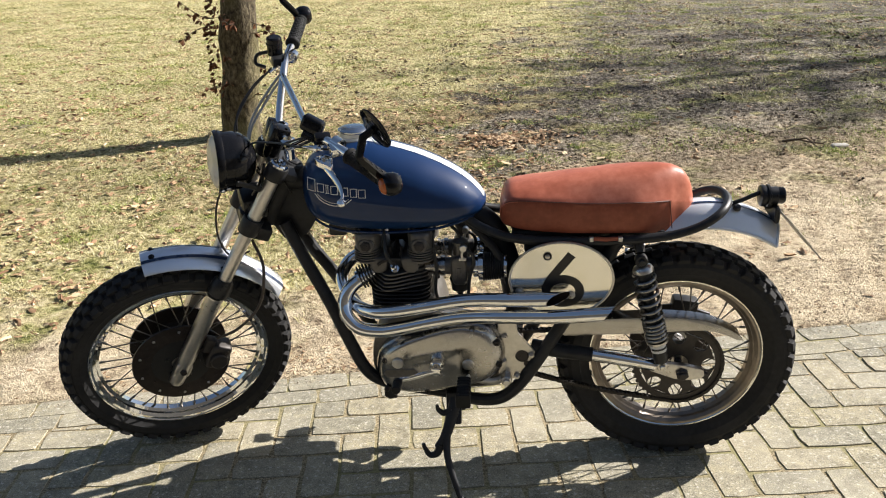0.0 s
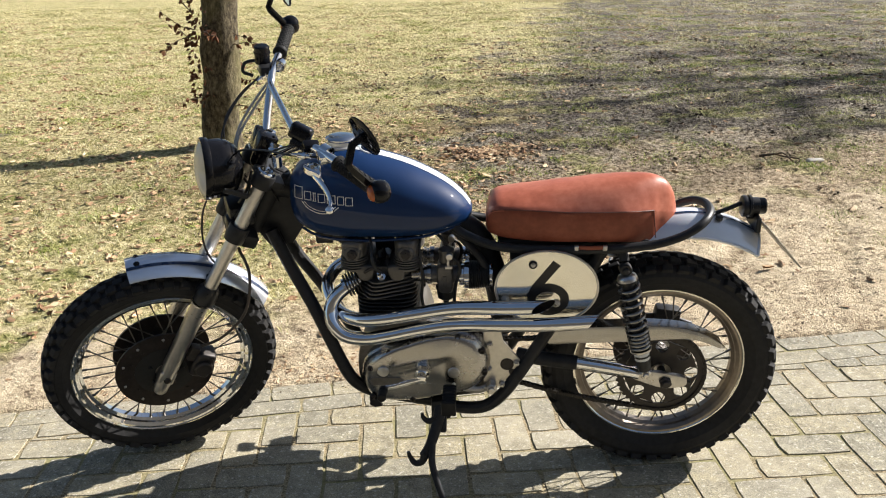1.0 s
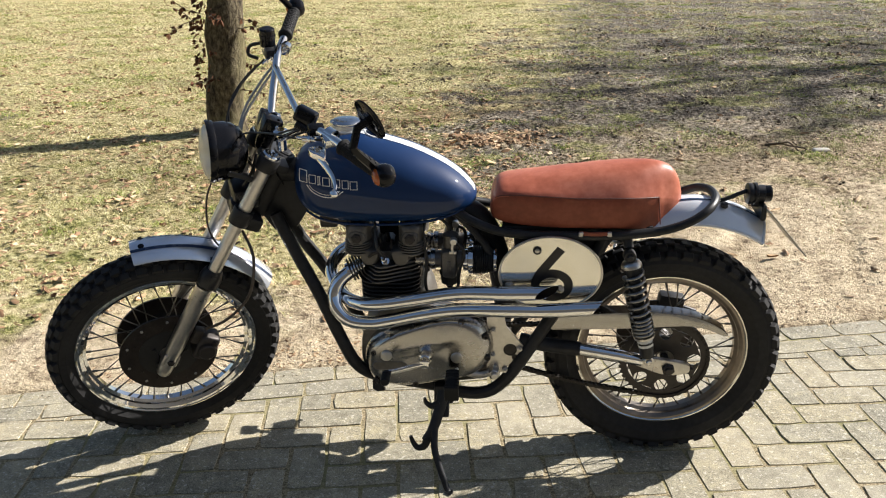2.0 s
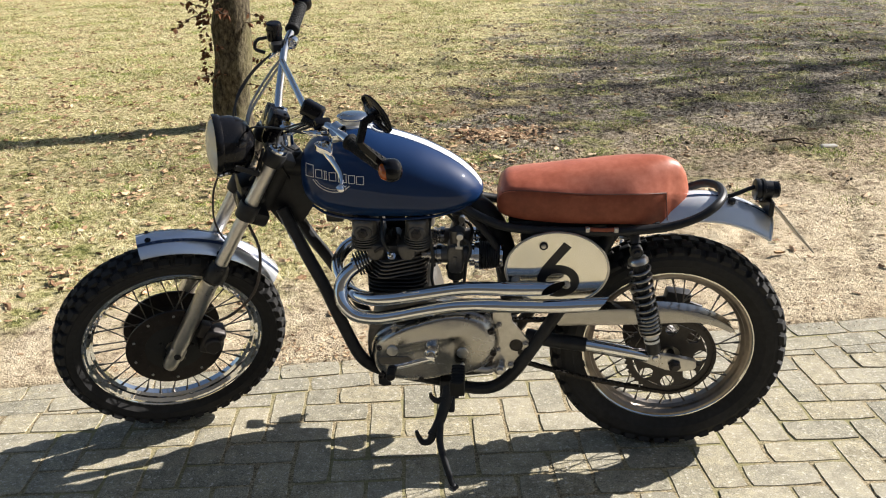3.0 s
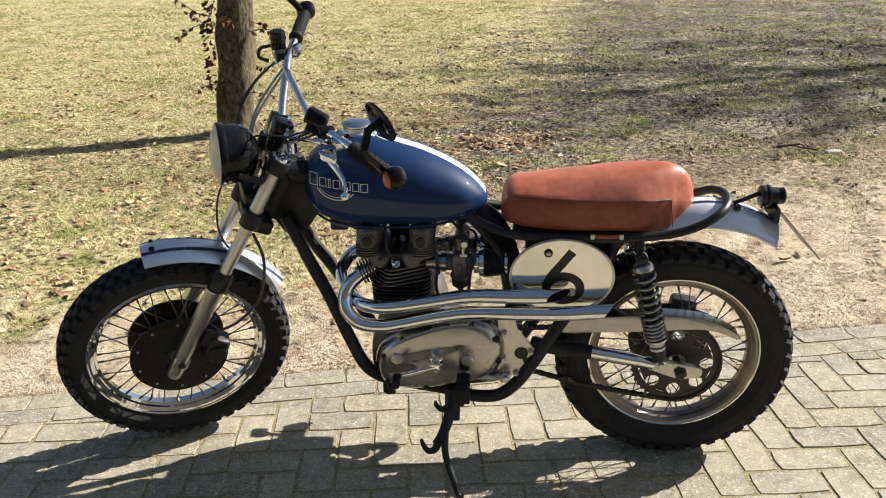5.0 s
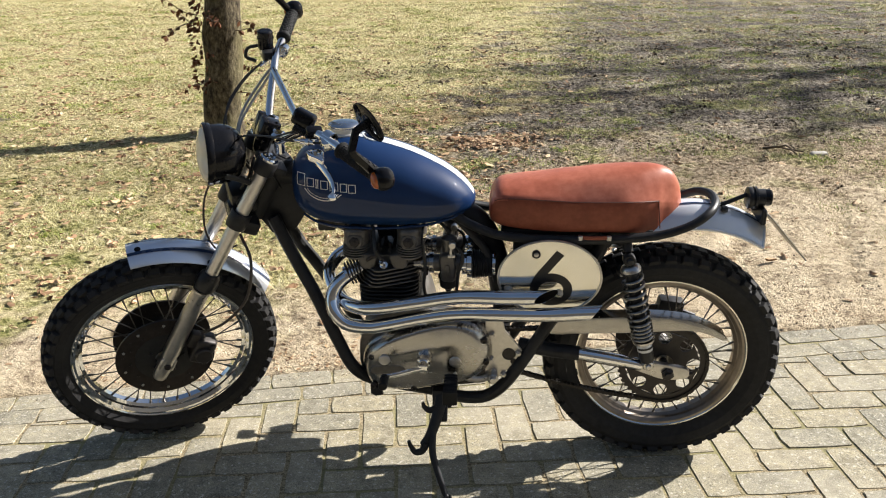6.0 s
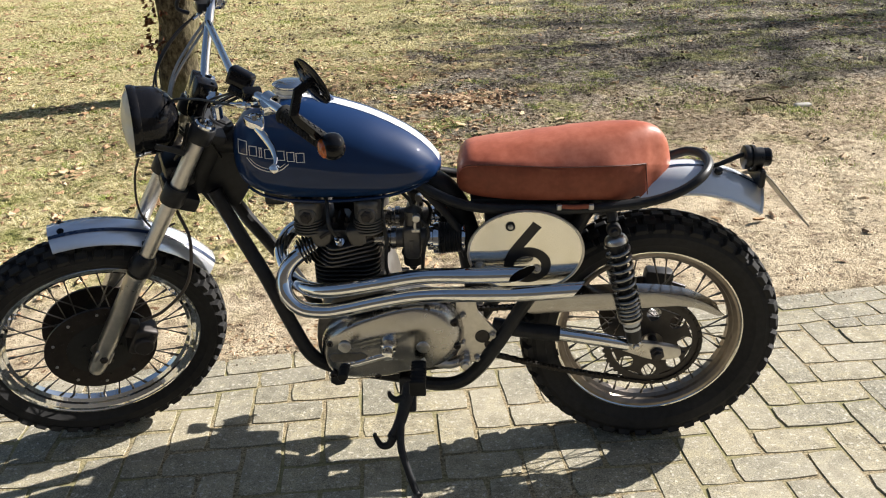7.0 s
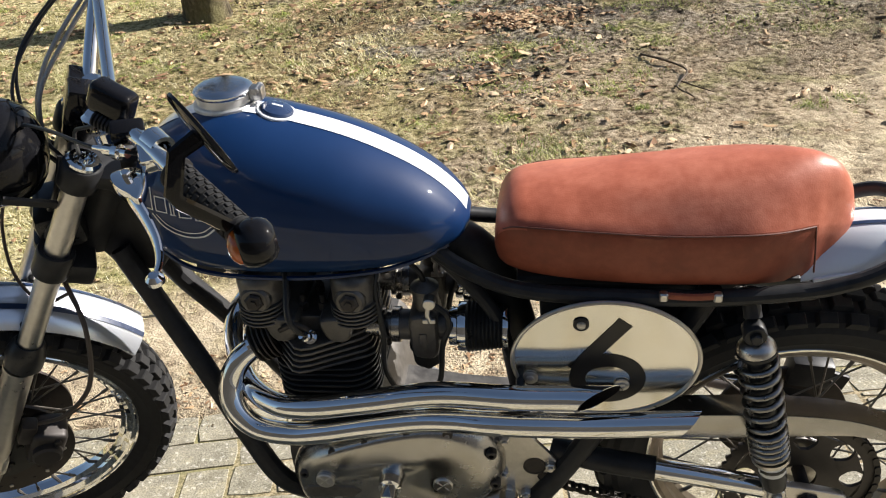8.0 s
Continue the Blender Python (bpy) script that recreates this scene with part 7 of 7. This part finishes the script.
tagged(new("grass_tufts", me), "greener tufts of grass in thin turf", "grass", kind="stuff")

bm = bmesh.new()
n = 0
while n < 18000:
    y = 3.1 + 17.0 * rng.random() ** 1.05
    half = 0.9 + 0.56 * (y - 0.1)
    x = rng.uniform(-half, half) * 1.05
    d = 0.08 + 0.9 * max(0, noise.noise(V(x * 0.8, y * 0.8, 12))) + 1.3 * max(0, noise.noise(V(x * 2.7, y * 2.7, 17))) ** 1.5 + (0.22 if x < -0.6 else 0) + 0.30 * math.exp(-((x - 0.3) / 1.6) ** 2 - ((y - 7.4) / 1.8) ** 2)
    off = y - EDGE0 - EDGE1 * x
    d *= min(1, off / 1.3) * (1 - 0.80 * min(1, max(0, (x - 0.1) / 0.9)) * min(1, max(0, (10.5 - y) / 2)))
    d += 0.32 * math.exp(-((x - 0.15) / 0.5) ** 2 - ((y - 5.2) / 0.8) ** 2)
    if not on_lawn(x, y) or rng.random() > d:
        continue
    if rng.random() < 0.03:
        x, y = 0.36 + rng.gauss(0, 0.19), 6.38 + rng.gauss(0, 0.11)
    a = rng.uniform(0, 2 * math.pi)
    leaf(bm, V(x, y, lawn_height(x, y) + rng.uniform(0.003, 0.022)), V(math.cos(a), math.sin(a), rng.gauss(0, 0.13)), rng.uniform(0.014, 0.040) if rng.random() < 0.5 else rng.uniform(0.04, 0.080), rng, rng.uniform(0.05, 0.6), 2.4)
    n += 1
for i in range(520):
    x = rng.gauss(-0.12, 0.32) if i % 3 else rng.uniform(-2.2, 2.6)
    y = EDGE0 + EDGE1 * x + 0.02 + abs(rng.gauss(0, 0.16))
    a = rng.uniform(0, 2 * math.pi)
    leaf(bm, V(x, y, lawn_height(x, y) + 0.003), V(math.cos(a), math.sin(a), rng.gauss(0, 0.1)), rng.uniform(0.008, 0.028), rng, rng.uniform(0.05, 0.5), 2.4)
tagged(part("fallen_leaves", bm, LEAVES, None), "scattered dead brown oak leaves", "leaves", kind="stuff")

cv, cf = [], []
for i in range(90000):
    off = abs(rng.gauss(0, 0.55)) - 0.06 if i % 4 == 1 else rng.uniform(0, 5.5)
    x = rng.uniform(-2.6, 3.6) if i % 4 == 1 else rng.uniform(-3.5, 4.8) if i % 4 == 3 else rng.uniform(-0.6, 3.4)
    y = EDGE0 + EDGE1 * x + off
    if noise.noise(V(x * 2.3, y * 2.3, 40)) + 0.5 * noise.noise(V(x * 9, y * 9, 41)) < rng.uniform(-0.35, 0.35):
        continue
    s = rng.uniform(0.0012, 0.0042) * (1 if i % 6 else 2.0)
    z = lawn_height(x, y) if off > 0 else 0.001
    o = len(cv)
    cv += [(x + s * rng.uniform(0.6, 1.3), y, z), (x - s * 0.6, y + s * rng.uniform(0.6, 1.2), z), (x - s * 0.6, y - s * rng.uniform(0.6, 1.2), z), (x + rng.gauss(0, s * 0.3), y, z + s * rng.uniform(0.35, 0.8))]
    cf += [(o, o + 1, o + 3), (o + 1, o + 2, o + 3), (o + 2, o, o + 3)]
me = bpy.data.meshes.new("earth_crumbs")
me.from_pydata(cv, [], cf)
me.materials.append(CRUMBS)
tagged(new("earth_crumbs", me), "loose crumbs of sand and earth", "soil", kind="stuff")


# dark lumps of turned earth
CLOD = island_mat("earth_clods", [(0.0, (0.030, 0.024, 0.017)), (0.5, (0.11, 0.085, 0.058)), (1.0, (0.34, 0.27, 0.185))], 0.95)
lv, lf = [], []
while len(lf) < 70000:
    y = 3.6 + 10.5 * rng.random() ** 1.2
    half = 0.9 + 0.56 * y
    x = rng.uniform(-0.35 * half, half)
    off = y - EDGE0 - EDGE1 * x
    n_ = noise.noise(V(x * 1.7, y * 1.7, 70)) + 0.6 * noise.noise(V(x * 6, y * 6, 71))
    if off < 0.9 or n_ < rng.uniform(0.0, 0.5) or rng.random() > min(1, max(0.06, (off - 1.4) / 2.2)):
        continue
    s = rng.uniform(0.004, 0.011) if rng.random() < 0.96 else rng.uniform(0.012, 0.024)
    s *= 1 + max(0, y - 5) * 0.06
    z = lawn_height(x, y) + s * 0.15
    o = len(lv)
    lv += [(x + s * rng.uniform(0.6, 1.3) * math.cos(a), y + s * rng.uniform(0.6, 1.3) * math.sin(a), z + s * rng.uniform(-0.3, 0.3)) for a in (0.2, 1.5, 2.8, 4.0, 5.2)]
    lv += [(x + rng.gauss(0, s * 0.3), y + rng.gauss(0, s * 0.3), z + s * rng.uniform(0.5, 1.0)), (x, y, z - s)]
    for k in range(5):
        lf += [(o + k, o + (k + 1) % 5, o + 5), (o + (k + 1) % 5, o + k, o + 6)]
me = bpy.data.meshes.new("earth_clods")
me.from_pydata(lv, [], lf)
me.materials.append(CLOD)
tagged(new("earth_clods", me), "dark crumbling lumps of turned earth", "soil", kind="stuff")


def twig(pts, r):
    bm = bmesh.new()
    tube(bm, [V(x, y, lawn_height(x, y) + z) for x, y, z in pts], (r, r * 0.5), 6, 4)
    tagged(part("twig", bm, TWIG), "thin dry forked twig on bare earth", "twig", group="twigs on the lawn")


twig([(0.92, 5.62, 0.012), (1.02, 5.48, 0.02), (1.10, 5.33, 0.02), (1.05, 5.20, 0.012), (1.02, 5.10, 0.015), (1.07, 5.00, 0.01)], 0.006)
twig([(1.05, 5.20, 0.012), (1.10, 5.10, 0.02), (1.17, 5.03, 0.012)], 0.004)
twig([(2.26, 6.14, 0.02), (2.34, 6.06, 0.045), (2.42, 6.10, 0.02), (2.50, 6.03, 0.02)], 0.010)
twig([(2.34, 6.06, 0.045), (2.37, 6.00, 0.07), (2.42, 5.94, 0.02)], 0.007)
bm = bmesh.new()
block(bm, (0.13, 0.05, 0.035), (0, 0, 0), pose(2.60, 6.02, lawn_height(2.60, 6.02) + 0.010, 4, 3, 18), 0.016, 3)
for v in bm.verts:
    v.co += V(0.010 * noise.noise(v.co * 14), 0.010 * noise.noise(v.co * 15 + V(5, 0, 0)), 0.008 * noise.noise(v.co * 13 + V(0, 7, 0)))
tagged(part("stone", bm, STONE), "pale elongated stone lying on the bare earth", "stone")

# bare trees of the same kind stand farther off, on the sun's side
tree["group"] = "trees on the lawn"
for x, y, turn, size in ((19.0, 16.2, 40, 1.9), (24.5, 17.8, 160, 2.1)):
    far_tree = copy_thing(tree, pose(x, y, 0, 0, 0, turn))
    far_tree.scale = (size, size, size)

# ---- the nearest pavers, one by one ----
for v, f, c in PAVERS:
    me = bpy.data.meshes.new("paver")
    me.from_pydata([(x - c[0], y - c[1], z) for x, y, z in v], [], f)
    me.materials.append(PAVER)
    ob = new("paver", me)
    ob.location = (c[0], c[1], 0)
    ob.parent = pavement
